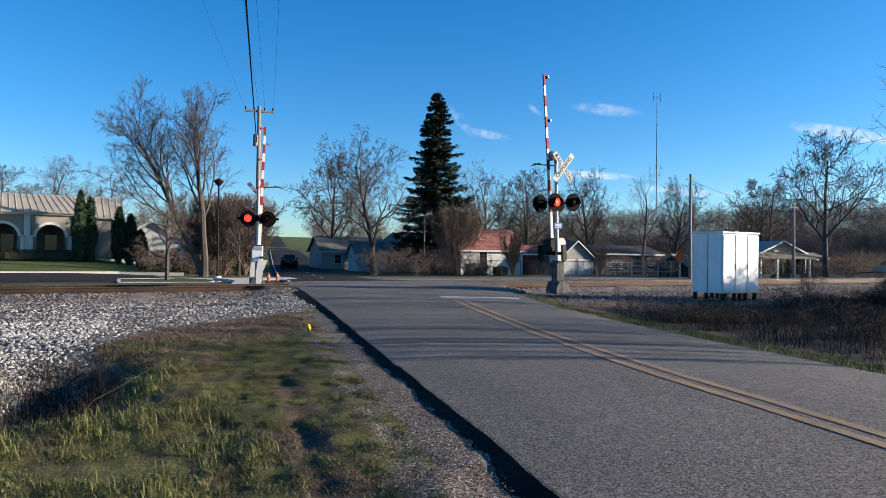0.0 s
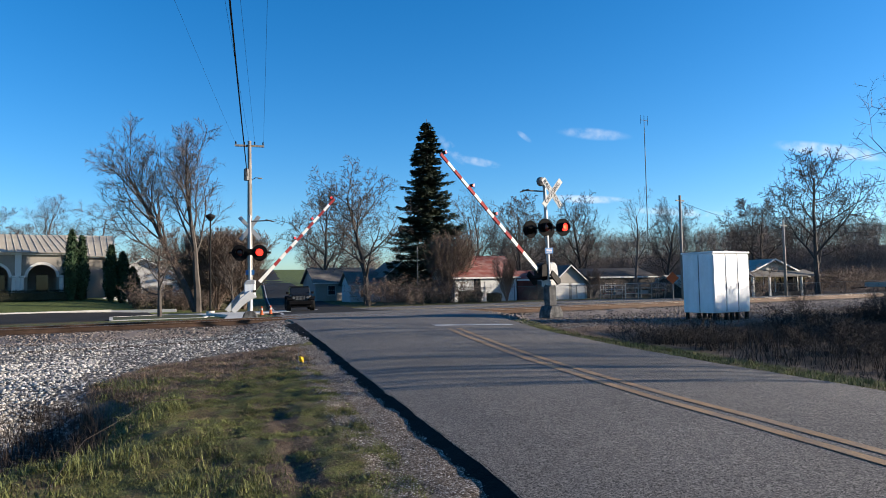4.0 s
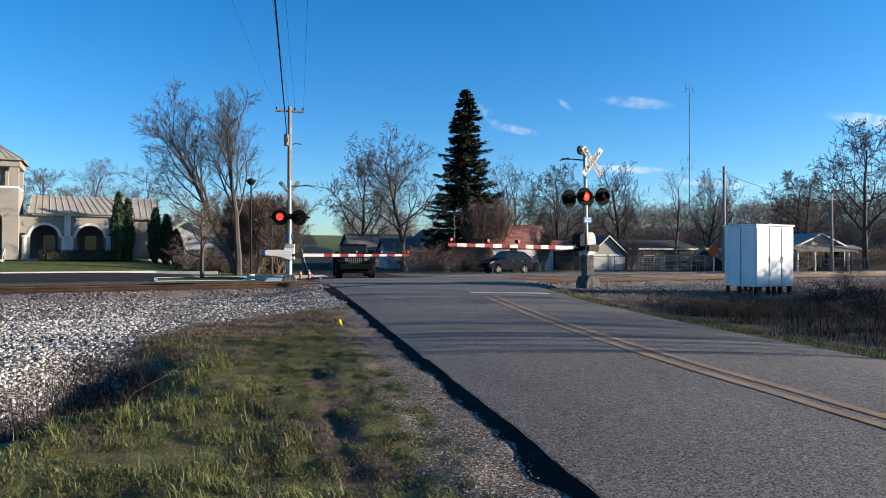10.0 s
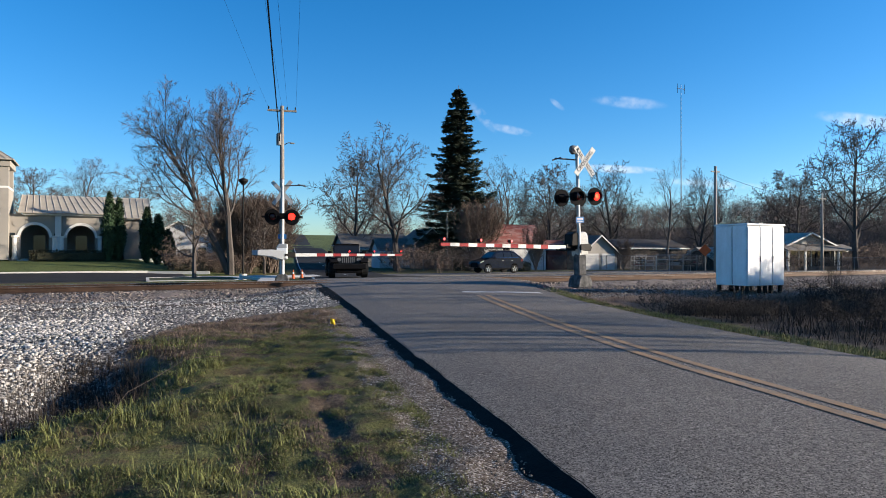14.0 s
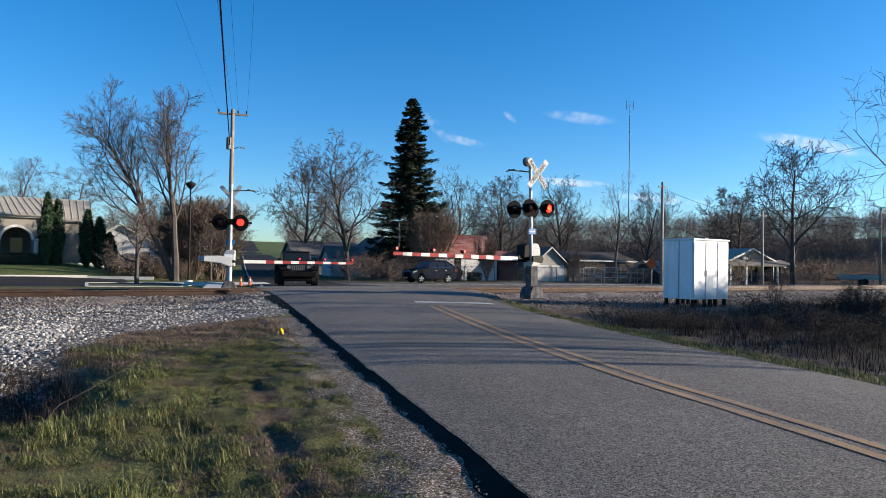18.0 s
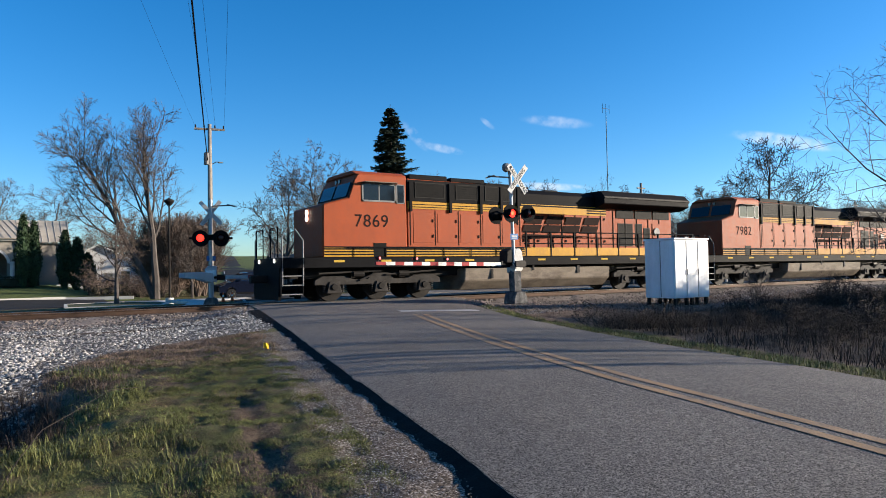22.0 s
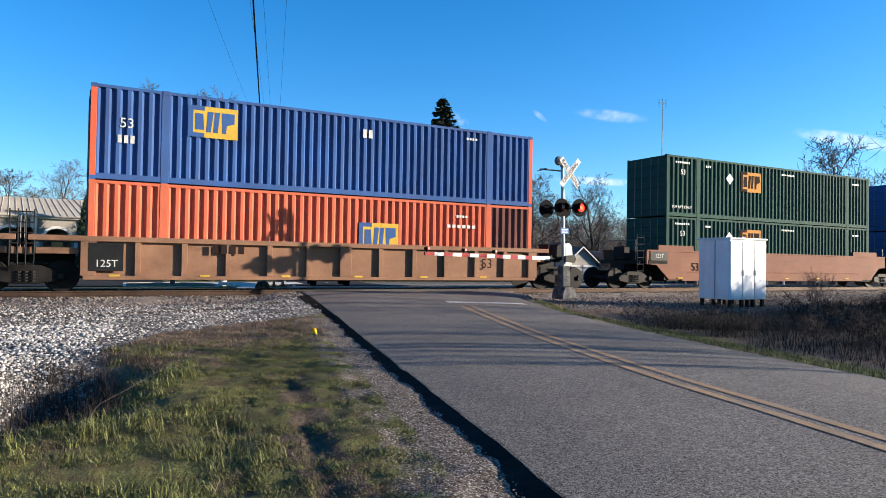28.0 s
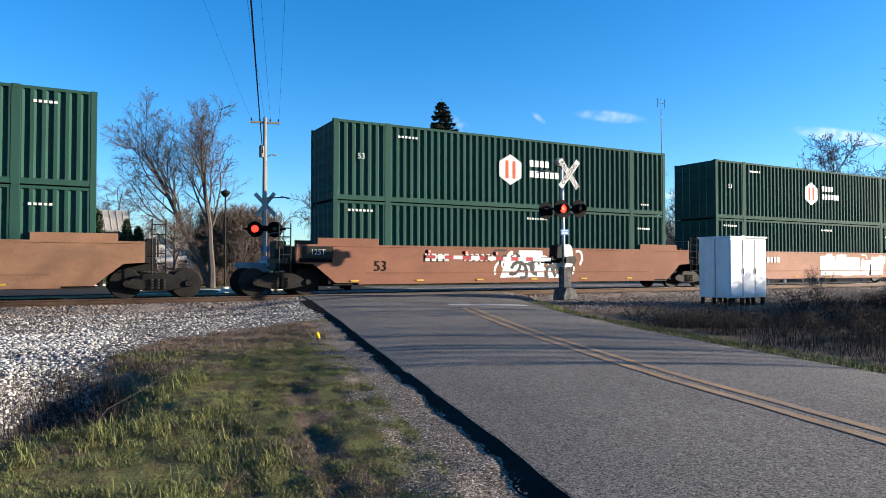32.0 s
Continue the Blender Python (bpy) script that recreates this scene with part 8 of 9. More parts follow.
        part("coupler", boxes((xe if d > 0 else xe - 0.62, xe + 0.62 if d > 0 else xe, -0.16, 0.16, 0.72, 1.0), bev=0.04), DARK_METAL, p)
        part("end_rail", bars([(xe, -1.2, 1.6), (xe, -1.2, 2.65), (xe, -0.4, 2.65), (xe, -0.4, 1.6)], r=0.025), LOCO_BLACK, p)
        part("end_rail", bars([(xe, 1.2, 1.6), (xe, 1.2, 2.65), (xe, 0.4, 2.65), (xe, 0.4, 1.6)], r=0.025), LOCO_BLACK, p)
        if d < 0 and not flip and u < -40:
            for s in (-0.85, 0.85):
                lamp = bmesh.new()
                tube(lamp, [(xe - 0.01, s, 1.5), (xe - 0.022, s, 1.5)], 0.07, 12)
                part("ditch_light", lamp, HEADLIGHT, p)
    # tank and trucks
    if orange:
        tank = solid([(-1.42, 0.62), (-1.48, 1.12), (1.48, 1.12), (1.42, 0.62), (1.0, 0.24), (-1.0, 0.24)], "x", 6.1, 14.3, 0.04)
        part("fuel_tank", tank, TANK, p, "long dusty pale fuel tank")
        each("tank_fitting", ((7.4, 7.5, -1.5, -1.44, 0.7, 1.1), (12.2, 12.35, -1.5, -1.44, 0.85, 1.18), (9.6, 9.7, -1.5, -1.44, 1.0, 1.2)), DARK_METAL, p)
    else:
        tank = solid([(-1.40, 0.5), (-1.44, 1.05), (1.44, 1.05), (1.40, 0.5), (1.0, 0.24), (-1.0, 0.24)], "x", 6.1, 14.0, 0.04)
        part("fuel_tank", tank, LOCO_BLACK_DUSTY, p, "dusty dark fuel tank")
        for s in (-1, 1):
            for x in (8.0, 10.4):
                cyl = bmesh.new()
                tube(cyl, [(x, s * 1.45, 0.92), (x + 0.06, s * 1.45, 0.92), (x + 1.84, s * 1.45, 0.92), (x + 1.9, s * 1.45, 0.92)], [0.12, 0.19, 0.19, 0.12], 14)
                part("air_reservoir", cyl, TRUCK_IRON, p, "round air reservoir", smooth=False)
    loco_truck(p, (0.55, 2.45, 4.35), body)
    loco_truck(p, (15.6, 17.5, 19.4), body)
    # lettering on the side turned to the road
    yn = near * (W + 0.006)
    yh = near * 1.016
    turned = pose(0, 0, 0, 0, 0, 0 if near < 0 else 180)
    letters("road_number", number, 0.66 if orange else 0.44, pose(1.95 if orange else 2.45, yn, 2.92 if orange else 2.66) @ turned, LETTER_DARK if orange else LETTER_WHITE, p, "painted road number", spread=1.1)
    if orange:
        mark = bmesh.new()
        x0 = 9.45
        for k in range(4):   # four slanted blocks, each parted by thin slits
            a = x0 + 1.16 * k
            for h0, h1, w in ((2.66, 3.00, 1.0), (3.05, 3.40, 0.94)):
                prism(mark, [(a + (h0 - 2.66) * 0.45, h0), (a + w + (h0 - 2.66) * 0.45, h0), (a + w + (h1 - 2.66) * 0.45, h1), (a + (h1 - 2.66) * 0.45, h1)], "y", yh - 0.003, yh + 0.003)
        prism(mark, [(x0 - 0.25, 2.34), (x0 + 4.3, 2.54), (x0 + 0.1, 2.58)], "y", yh - 0.003, yh + 0.003)
        part("company_mark", mark, LETTER_DARK, p, "slanted dark company mark")
    else:
        mark = bmesh.new()
        for k in range(6):   # speed lines that taper towards the emblem
            z = 3.50 - 0.115 * k
            prism(mark, [(12.15 + 0.10 * k, z), (14.2, z), (14.2 + 0.04, z - 0.07), (12.25 + 0.10 * k, z - 0.07)], "y", yh - 0.003, yh + 0.003)
        for a, w in ((9.75, 0.92), (10.8, 1.0)):
            prism(mark, [(a + 0.25, 2.90), (a + w + 0.05, 2.90), (a + w, 3.50), (a, 3.50)], "y", yh - 0.003, yh + 0.003)
        for k, (a, b) in enumerate(((10.2, 11.7), (9.85, 11.85))):
            for q in np.arange(a, b - 0.1, 0.24):
                box(mark, q, q + 0.17, *sorted((yh - 0.002, yh + 0.002)), 2.56 - 0.26 * k, 2.73 - 0.26 * k)
        part("company_mark", mark, LETTER_WHITE, p, "white company mark with speed lines")
    return loco


locomotive(-50.05, LOCO_ORANGE, LOCO_YELLOW, LOCO_BLACK, "7869", "orange", False, "orange, yellow and black leading freight locomotive")
locomotive(-27.3, LOCO_ORANGE_OLD, LOCO_YELLOW_OLD, LOCO_BLACK, "7982", "orange", False, "faded orange freight locomotive coupled second")
locomotive(15.65, LOCO_BLACK_DUSTY, LOCO_BLACK, LOCO_BLACK, "3643", "black", True, "black freight locomotive facing backwards")


# ---- containers ----
CL, CW, CH = 16.154, 1.295, 2.88


def side_sheet(x0, x1, z0, z1, y, depth=0.075, pitch=0.284):
    """A corrugated steel wall between posts, on the -y side."""
    n = max(1, round((x1 - x0) / pitch))
    p = (x1 - x0) / n
    prof = [(x0, 0.0)]
    for k in range(n):
        a = x0 + k * p
        prof += [(a + 0.10 * p, 0.0), (a + 0.32 * p, depth), (a + 0.56 * p, depth), (a + 0.78 * p, 0.0)]
    prof.append((x1, 0.0))
    verts = [(x, y + d, z) for z in (z0, z1) for x, d in prof]
    m = len(prof)
    return verts, [(i, i + 1, m + i + 1, m + i) for i in range(m - 1)]


CONTAINER_MESHES = {}


def container_meshes(body, post):
    key = (body.name, post.name)
    if key in CONTAINER_MESHES:
        return CONTAINER_MESHES[key]
    def shell(name, bm, material):
        me = bpy.data.meshes.new(name)
        bm.normal_update()
        bm.to_mesh(me)
        bm.free()
        me.materials.append(material)
        return me
    out = []
    for s in (-1, 1):
        for x in (0.0, CL - 0.17):
            out.append(("corner_post", shell("corner_post", boxes((x, x + 0.17, *sorted((s * CW, s * (CW - 0.12))), 0.0, CH), bev=0.008), post)))
        for x in (1.98, 13.95):
            out.append(("support_post", shell("support_post", boxes((x, x + 0.24, *sorted((s * CW, s * (CW - 0.10))), 0.0, CH), bev=0.006), body)))
        for name, z0, z1 in (("bottom_rail", 0.02, 0.19), ("top_rail", CH - 0.10, CH - 0.01)):
            out.append((name, shell(name, boxes((0.17, CL - 0.17, *sorted((s * (CW - 0.006), s * (CW - 0.10))), z0, z1)), body)))
    for x in (0.0, CL - 0.18, 2.01, 13.98):
        for z in (-0.006, CH - 0.12):
            out.append(("corner_casting", shell("corner_casting", boxes((x, x + 0.18, -CW - 0.006, -CW + 0.14, z, z + 0.126)), body)))
    roof = bmesh.new()
    box(roof, 0.1, CL - 0.1, -CW + 0.06, CW - 0.06, CH - 0.06, CH - 0.015)
    for k in range(40):
        x = 0.3 + 0.392 * k
        box(roof, x, x + 0.2, -CW + 0.12, CW - 0.12, CH - 0.016, CH - 0.002)
    floor = boxes((0.05, CL - 0.05, -CW + 0.05, CW - 0.05, 0.03, 0.16))
    out += [("roof", shell("roof", roof, body)), ("floor", shell("floor", floor, DARK_METAL))]
    for a, b in ((0.17, 1.98), (2.22, 13.95), (14.19, CL - 0.17)):
        v, f = side_sheet(a, b, 0.19, CH - 0.10, -CW + 0.012)
        for s in (1, -1):
            me = bpy.data.meshes.new("side_panel")
            me.from_pydata([(x, y * s, z) for x, y, z in v], [], f if s > 0 else [q[::-1] for q in f])
            me.update()
            me.materials.append(BOX_BROWN if body is BOX_ORANGE and a > 14 else body)
            out.append(("side_panel", me))
    for x, s in ((0.03, 1), (CL - 0.03, -1)):
        outline = [(x + 0.05 * s, 0.05), (x, 0.05)]
        for k in range(5):
            z = 0.30 + 0.52 * k
            outline += [(x, z), (x - 0.025 * s, z + 0.05), (x - 0.025 * s, z + 0.26), (x, z + 0.31)]
        outline += [(x, CH - 0.05), (x + 0.05 * s, CH - 0.05)]
        out.append(("end_panel", shell("end_panel", solid(outline[::-1] if s < 0 else outline, "y", -CW + 0.12, CW - 0.12), body)))
    for y in (-0.75, -0.3, 0.3, 0.75):
        rod = bmesh.new()
        tube(rod, [(0.0, y, 0.12), (0.0, y, CH - 0.12)], 0.018, 6)
        out.append(("lock_rod", shell("lock_rod", rod, GALV)))
    CONTAINER_MESHES[key] = out
    return out


def plate(parent, name, x0, x1, z0, z1, material, label="", y=-CW - 0.004):
    return part(name, boxes((x0, x1, y - 0.004, y + 0.004, z0, z1)), material, parent, label)


def container(u, z, body, post, marks, label):
    c = rider(thing("container", pose(0, 0, z), label, "shipping container", "containers on the train"), u)
    for name, me in container_meshes(body, post):
        mesh_part(name, me, None, c)
    y = -CW - 0.006
    for kind, x, zz, *more in marks:
        if kind == "logo":       # framed block with three bold shapes
            colour, inner = more
            ob = plate(c, "logo", x, x + 1.55, zz, zz + 1.0, colour, "square company emblem in plain shapes")
            bm = bmesh.new()
            yy = y - 0.004
            for poly in ([(0.0, 0.0), (0.50, 0.0), (0.50, 0.14), (0.16, 0.14), (0.16, 0.86), (0.50, 0.86), (0.50, 1.0), (0.0, 1.0)], [(0.22, 0.24), (0.50, 0.24), (0.46, 0.76), (0.22, 0.76)],
                         [(0.56, 0.18), (0.70, 0.18), (0.78, 0.84), (0.60, 0.84)], [(0.78, 0.18), (0.92, 0.18), (0.98, 0.84), (0.82, 0.84)], [(1.06, 0.18), (1.18, 0.18), (1.20, 0.44), (1.44, 0.52), (1.44, 0.84), (1.04, 0.84)]):
                prism(bm, [(x + a, zz + q) for a, q in poly], "y", yy - 0.004, yy + 0.002)
            part("emblem", bm, inner, ob)
        elif kind == "text":
            text, size = more
            letters("lettering", text, size, pose(x, y, zz), LETTER_WHITE, c, "white stencilled number")
        elif kind == "bars":     # lines of small writing
            n, w, h = more
            bm = bmesh.new()
            for k in range(n):
                box(bm, x + k * w * 1.1, x + k * w * 1.1 + 0.72 * w, y - 0.002, y + 0.004, zz, zz + 0.75 * h)
            part("small_writing", bm, LETTER_WHITE, c)
        elif kind == "diamond":
            bm = solid([(x, zz - 0.27), (x + 0.27, zz), (x, zz + 0.27), (x - 0.27, zz)], "y", y - 0.003, y + 0.003)
            part("diamond_placard", bm, LETTER_WHITE, c, "white diamond placard")
        elif kind == "hex":      # white six-sided emblem with two bars
            bm = solid([(x + 0.62 * math.sin(radians(60 * k)), zz + 0.62 * math.cos(radians(60 * k))) for k in range(6)], "y", y - 0.003, y + 0.003)
            ob = part("emblem", bm, LETTER_WHITE, c, "white six-sided emblem")
            bm = boxes((x - 0.24, x - 0.10, y - 0.008, y, zz - 0.36, zz + 0.36), (x + 0.10, x + 0.24, y - 0.008, y, zz - 0.36, zz + 0.36))
            part("emblem_bars", bm, POST_RED, ob)
            bm = bmesh.new()
            for k, (h, ww) in enumerate(((0.32, 0.9), (-0.12, 1.4))):
                for q in np.arange(0, ww, 0.26):
                    box(bm, x + 0.95 + q, x + 0.95 + q + 0.19, y - 0.002, y + 0.004, zz + h - 0.13, zz + h + 0.14)
            part("emblem_writing", bm, LETTER_WHITE, c)
    return c


GREEN_MARKS = [("text", 1.05, 2.1, "53", 0.34), ("bars", 0.55, 2.52, 7, 0.13, 0.11), ("text", 0.98, 0.45, "TOP LIFT ONLY", 0.19), ("bars", 2.6, 2.45, 3, 0.12, 0.12), ("diamond", 4.3, 2.02),
               ("logo", 5.1, 1.45, LOGO_ORANGE, LETTER_DARK), ("bars", 8.3, 2.48, 8, 0.12, 0.11), ("bars", 14.5, 2.4, 5, 0.12, 0.11)]
GREEN_PLAIN = [("text", 1.05, 0.45, "53", 0.30), ("bars", 0.55, 2.50, 7, 0.13, 0.11), ("bars", 8.3, 2.45, 8, 0.12, 0.11), ("bars", 14.4, 2.2, 6, 0.12, 0.10)]
GREEN_SECOND = [("text", 1.05, 1.9, "53", 0.34), ("bars", 2.6, 2.5, 4, 0.13, 0.12), ("diamond", 4.3, 1.6), ("logo", 5.6, 0.55, LOGO_YELLOW, LETTER_DARK), ("bars", 13.0, 2.3, 4, 0.12, 0.12)]
GREEN_HUB = [("text", 1.05, 1.6, "53", 0.30), ("bars", 2.5, 2.4, 6, 0.13, 0.11), ("hex", 7.5, 1.55), ("bars", 14.6, 0.4, 4, 0.12, 0.1)]
GREEN_HUB_LOW = [("text", 1.05, 0.5, "53", 0.30), ("bars", 2.5, 2.5, 6, 0.13, 0.11), ("hex", 9.3, 0.95), ("bars", 14.4, 2.3, 5, 0.12, 0.1)]
BLUE_MARKS = [("text", 1.0, 1.75, "53", 0.42), ("bars", 0.75, 1.15, 3, 0.16, 0.32), ("logo", 2.75, 1.55, LOGO_YELLOW, BOX_BLUE), ("bars", 8.7, 2.1, 2, 0.2, 0.4), ("bars", 13.0, 2.45, 4, 0.12, 0.11)]
ORANGE_MARKS = [("bars", 12.2, 1.9, 6, 0.2, 0.16), ("bars", 12.6, 2.3, 4, 0.12, 0.12), ("logo", 8.6, 0.95, LOGO_YELLOW, BOX_BLUE)]
LOW, HIGH = 0.355, 3.25
for u, low, high in ((20.55, ("g", GREEN_SECOND), ("g", GREEN_MARKS)), (39.95, ("g", GREEN_SECOND), ("g", GREEN_MARKS)), (59.4, ("o", ORANGE_MARKS), ("b", BLUE_MARKS)),
                     (83.2, ("g", GREEN_MARKS), ("g", GREEN_MARKS)), (102.8, ("b", BLUE_MARKS), ("b", BLUE_MARKS)), (122.4, ("g", GREEN_HUB_LOW), ("g", GREEN_MARKS)),
                     (146.0, ("g", GREEN_PLAIN), ("g", GREEN_HUB)), (165.55, ("g", GREEN_PLAIN), ("g", GREEN_HUB))):
    for z, (k, marks) in ((LOW, low), (HIGH, high)):
        body, post, word = {"g": (BOX_GREEN, BOX_GREEN, "dark green"), "b": (BOX_BLUE, POST_RED, "blue, red-ended"), "o": (BOX_ORANGE, BOX_ORANGE, "orange")}[k]
        container(u, z, body, post, marks, f"{word} corrugated steel container {'in a well car' if z == LOW else 'stacked on another container'}")


# ---- well cars ----
def car_truck(parent, x):
    for dx in (-0.9, 0.9):
        wheelset(parent, x + dx, 0.46)
        for s in (-1, 1):
            hub = bmesh.new()
            tube(hub, [(x + dx, s * 1.02, 0.46), (x + dx, s * 1.16, 0.46)], [0.13, 0.09], 12)
            part("bearing_cap", hub, DARK_METAL, parent)
    for s in (-1, 1):
        fr = solid([(x - 1.15, 0.40), (x - 0.75, 0.62), (x - 0.35, 0.78), (x + 0.35, 0.78), (x + 0.75, 0.62), (x + 1.15, 0.40), (x + 0.7, 0.30), (x + 0.25, 0.22), (x - 0.25, 0.22), (x - 0.7, 0.30)], "y", *sorted((s * 0.95, s * 1.08)), 0.02)
        part("side_frame", fr, DARK_METAL, parent, "cast truck side frame")
        spr = bmesh.new()
        for q in (-0.18, 0.0, 0.18):
            for k in range(4):
                tube(spr, [(x + q, s * 1.10, 0.30 + 0.085 * k), (x + q, s * 1.10, 0.345 + 0.085 * k)], 0.07, 8)
        part("springs", spr, FRAME_GREY, parent)


def scrawl(parent, x0, x1, z0, z1, seed, colours):
    """Spray-painted loops and strokes that spell nothing."""
    rng = random.Random(seed)
    for k, m in enumerate(colours):
        bm = bmesh.new()
        n = int((x1 - x0) * 4.2)
        for i in range(n):
            cx, cz = x0 + (x1 - x0) * (i + rng.uniform(0, 1)) / n, rng.uniform(z0 + 0.25, z1 - 0.25)
            rr, a0, span = rng.uniform(0.16, 0.42), rng.uniform(0, 6.28), rng.uniform(1.5, 4.5)
            w = rng.uniform(0.03, 0.085)
            pts = []
            for q in range(9):
                a = a0 + span * q / 8
                pts.append((cx + rr * math.cos(a), min(max(cz + rr * 1.1 * math.sin(a), z0 + 0.08), z1 - 0.08)))
            y = -1.44 - 0.0025 * k - 0.0001 * (i % 9)
            va = [bm.verts.new((a + w * math.cos(a0 + span * q / 8), y, b + w * math.sin(a0 + span * q / 8))) for q, (a, b) in enumerate(pts)]
            vb = [bm.verts.new((a - w * math.cos(a0 + span * q / 8), y, b - w * math.sin(a0 + span * q / 8))) for q, (a, b) in enumerate(pts)]
            for q in range(8):
                bm.faces.new((va[q], va[q + 1], vb[q + 1], vb[q]))
        tagged(part("spray_paint", bm, m, parent), "spray-painted graffiti strokes", kind="stuff")


def well_unit(u, ribbed, paint, number, left_truck, right_truck, tags, label):
    """One well of an articulated car; x = 0 at the container's left end."""
    car = rider(thing("well_car", pose(0, 0, RAIL), label, "railway car", "well cars"), u)
    top = 1.66 if ribbed else 1.76
    for s in (-1, 1):
        ys = sorted((s * 1.40, s * 1.435))
        if ribbed:
            part("side_sheet", boxes((-0.1, CL + 0.1, *sorted((s * 1.305, s * 1.325)), 0.42, top - 0.1)), paint, car, "recessed side sheet")
            part("top_chord", boxes((-1.5, CL + 1.5, *sorted((s * 1.33, s * 1.47)), top - 0.16, top), bev=0.01), paint, car, "heavy top chord")
            part("bottom_chord", boxes((-0.1, CL + 0.1, *sorted((s * 1.33, s * 1.46)), 0.36, 0.48), bev=0.01), paint, car)
            for k in range(13):
                x = -0.05 + (CL + 0.1 - 0.18) * k / 12
                w = 0.42 if k in (0, 6, 12) else 0.17
                part("rib", boxes((x - (w - 0.18) / 2, x + 0.18 + (w - 0.18) / 2, *sorted((s * 1.315, s * 1.455)), 0.48, top - 0.16), bev=0.008), paint, car)
        else:
            side = solid([(-0.75, 1.08), (0.05, 0.42), (CL - 0.05, 0.42), (CL + 0.75, 1.08), (CL + 1.35, 1.12), (CL + 1.35, top), (-1.35, top), (-1.35, 1.12)], "y", *ys)
            part("side_sheet", side, paint, car, "smooth steel well side")
            part("bottom_sill", boxes((0.9, CL - 0.9, *sorted((s * 1.34, s * 1.45)), 0.36, 0.44)), paint, car)
            part("top_lip", boxes((-1.35, CL + 1.35, *sorted((s * 1.38, s * 1.46)), top - 0.06, top + 0.01)), paint, car)
            for x0 in (-0.6, CL - 1.7):
                part("end_cover", boxes((x0, x0 + 2.3, *sorted((s * 1.32, s * 1.40)), top, top + 0.24), bev=0.01), paint, car, "raised end cover plate")
            part("end_shield", boxes((-1.25, -0.08, *sorted((s * 1.436, s * 1.448)), 1.14, 1.30)), LOCO_BLACK, car, "dark plate below the data panel")
            part("lower_bend", solid([(s * 1.435, 0.80), (s * 1.45, 0.80), (s * 1.36, 0.40), (s * 1.34, 0.40)], "x", 1.2, CL - 1.2), paint, car)
    part("well_floor", boxes((0.0, CL, -1.35, 1.35, 0.34, 0.40)), DARK_METAL, car)
    for x, d in ((-0.1, -1), (CL + 0.1, 1)):
        part("bulkhead", boxes((*sorted((x, x + 0.1 * d)), -1.38, 1.38, 0.40, top)), DARK_METAL, car)
        deck = solid([(-1.30, 1.12), (1.30, 1.12), (1.30, 1.30), (-1.30, 1.30)], "x", *sorted((x, x + 1.55 * d)))
        part("end_platform", deck, paint if ribbed else DARK_METAL, car, "end platform over the truck")
        part("end_sill", boxes((*sorted((x + 0.2 * d, x + 1.7 * d)), -0.45, 0.45, 0.85, 1.12)), DARK_METAL, car)
        part("end_plate", boxes((*sorted((x + 1.2 * d, x + 1.3 * d)), -1.42, -1.38, 1.12, top)), FRAME_GREY, car)
        part("ladder", bars(*[[(x + a * d, -1.43, 0.75), (x + a * d, -1.43, top + 0.72)] for a in (1.45, 1.85)], *[[(x + 1.45 * d, -1.43, z), (x + 1.85 * d, -1.43, z)] for z in (0.8, 1.1, 1.4, 1.7, 2.0, 2.3)], r=0.022), FRAME_GREY, car, "dark steel end ladder")
        part("brake_gear", boxes((*sorted((x + 1.35 * d, x + 1.75 * d)), -0.5, 0.2, 1.30, 1.9), bev=0.03), DARK_METAL, car)
        part("hand_rail", bars([(x + 1.6 * d, -1.1, 1.3), (x + 1.6 * d, -1.1, 2.2), (x + 1.6 * d, 1.1, 2.2), (x + 1.6 * d, 1.1, 1.3)], r=0.02), GALV, car)
        part("air_hose", bars([(x + 1.7 * d, -0.4, 0.9), (x + 1.9 * d, -0.45, 0.55), (x + 2.2 * d, -0.4, 0.8)], r=0.03), RUBBER, car)
    if left_truck:
        car_truck(car, -1.75)
    if right_truck:
        car_truck(car, CL + 1.75)
    yb = -1.462
    panel = plate(car, "data_panel", -1.15 if not ribbed else 0.05, -0.05 if not ribbed else 0.98, 1.28 if not ribbed else 0.62, 1.70 if not ribbed else 1.46, SIGN_BLACK, "black data panel", yb)
    letters("lettering", "125T", 0.30 if ribbed else 0.26, pose(-0.6 if not ribbed else 0.52, yb - 0.006, 1.49 if not ribbed else 0.84), LETTER_WHITE, panel)
    letters("lettering", "53", 0.52, pose(1.75 if not ribbed else 13.9, -1.452 if not ribbed else -1.466, 1.0), LETTER_DARK, car, "dark stencilled number")
    each("reporting_mark", [(3.55 + 0.27 * k, 3.55 + 0.27 * k + 0.19, -1.472, -1.466, 1.20, 1.48) for k in range(4)], LETTER_WHITE if not ribbed else LETTER_DARK, car)
    if number:
        letters("lettering", number, 0.42, pose(5.9, -1.468, 1.33), LETTER_WHITE, car, "white car number", spread=1.15, slant=0.2)
    each("reflector", [(x, x + 0.3, -1.474, -1.468, 0.46, 0.52) for x in np.arange(0.6, CL, 2.6)], LOGO_YELLOW, car)
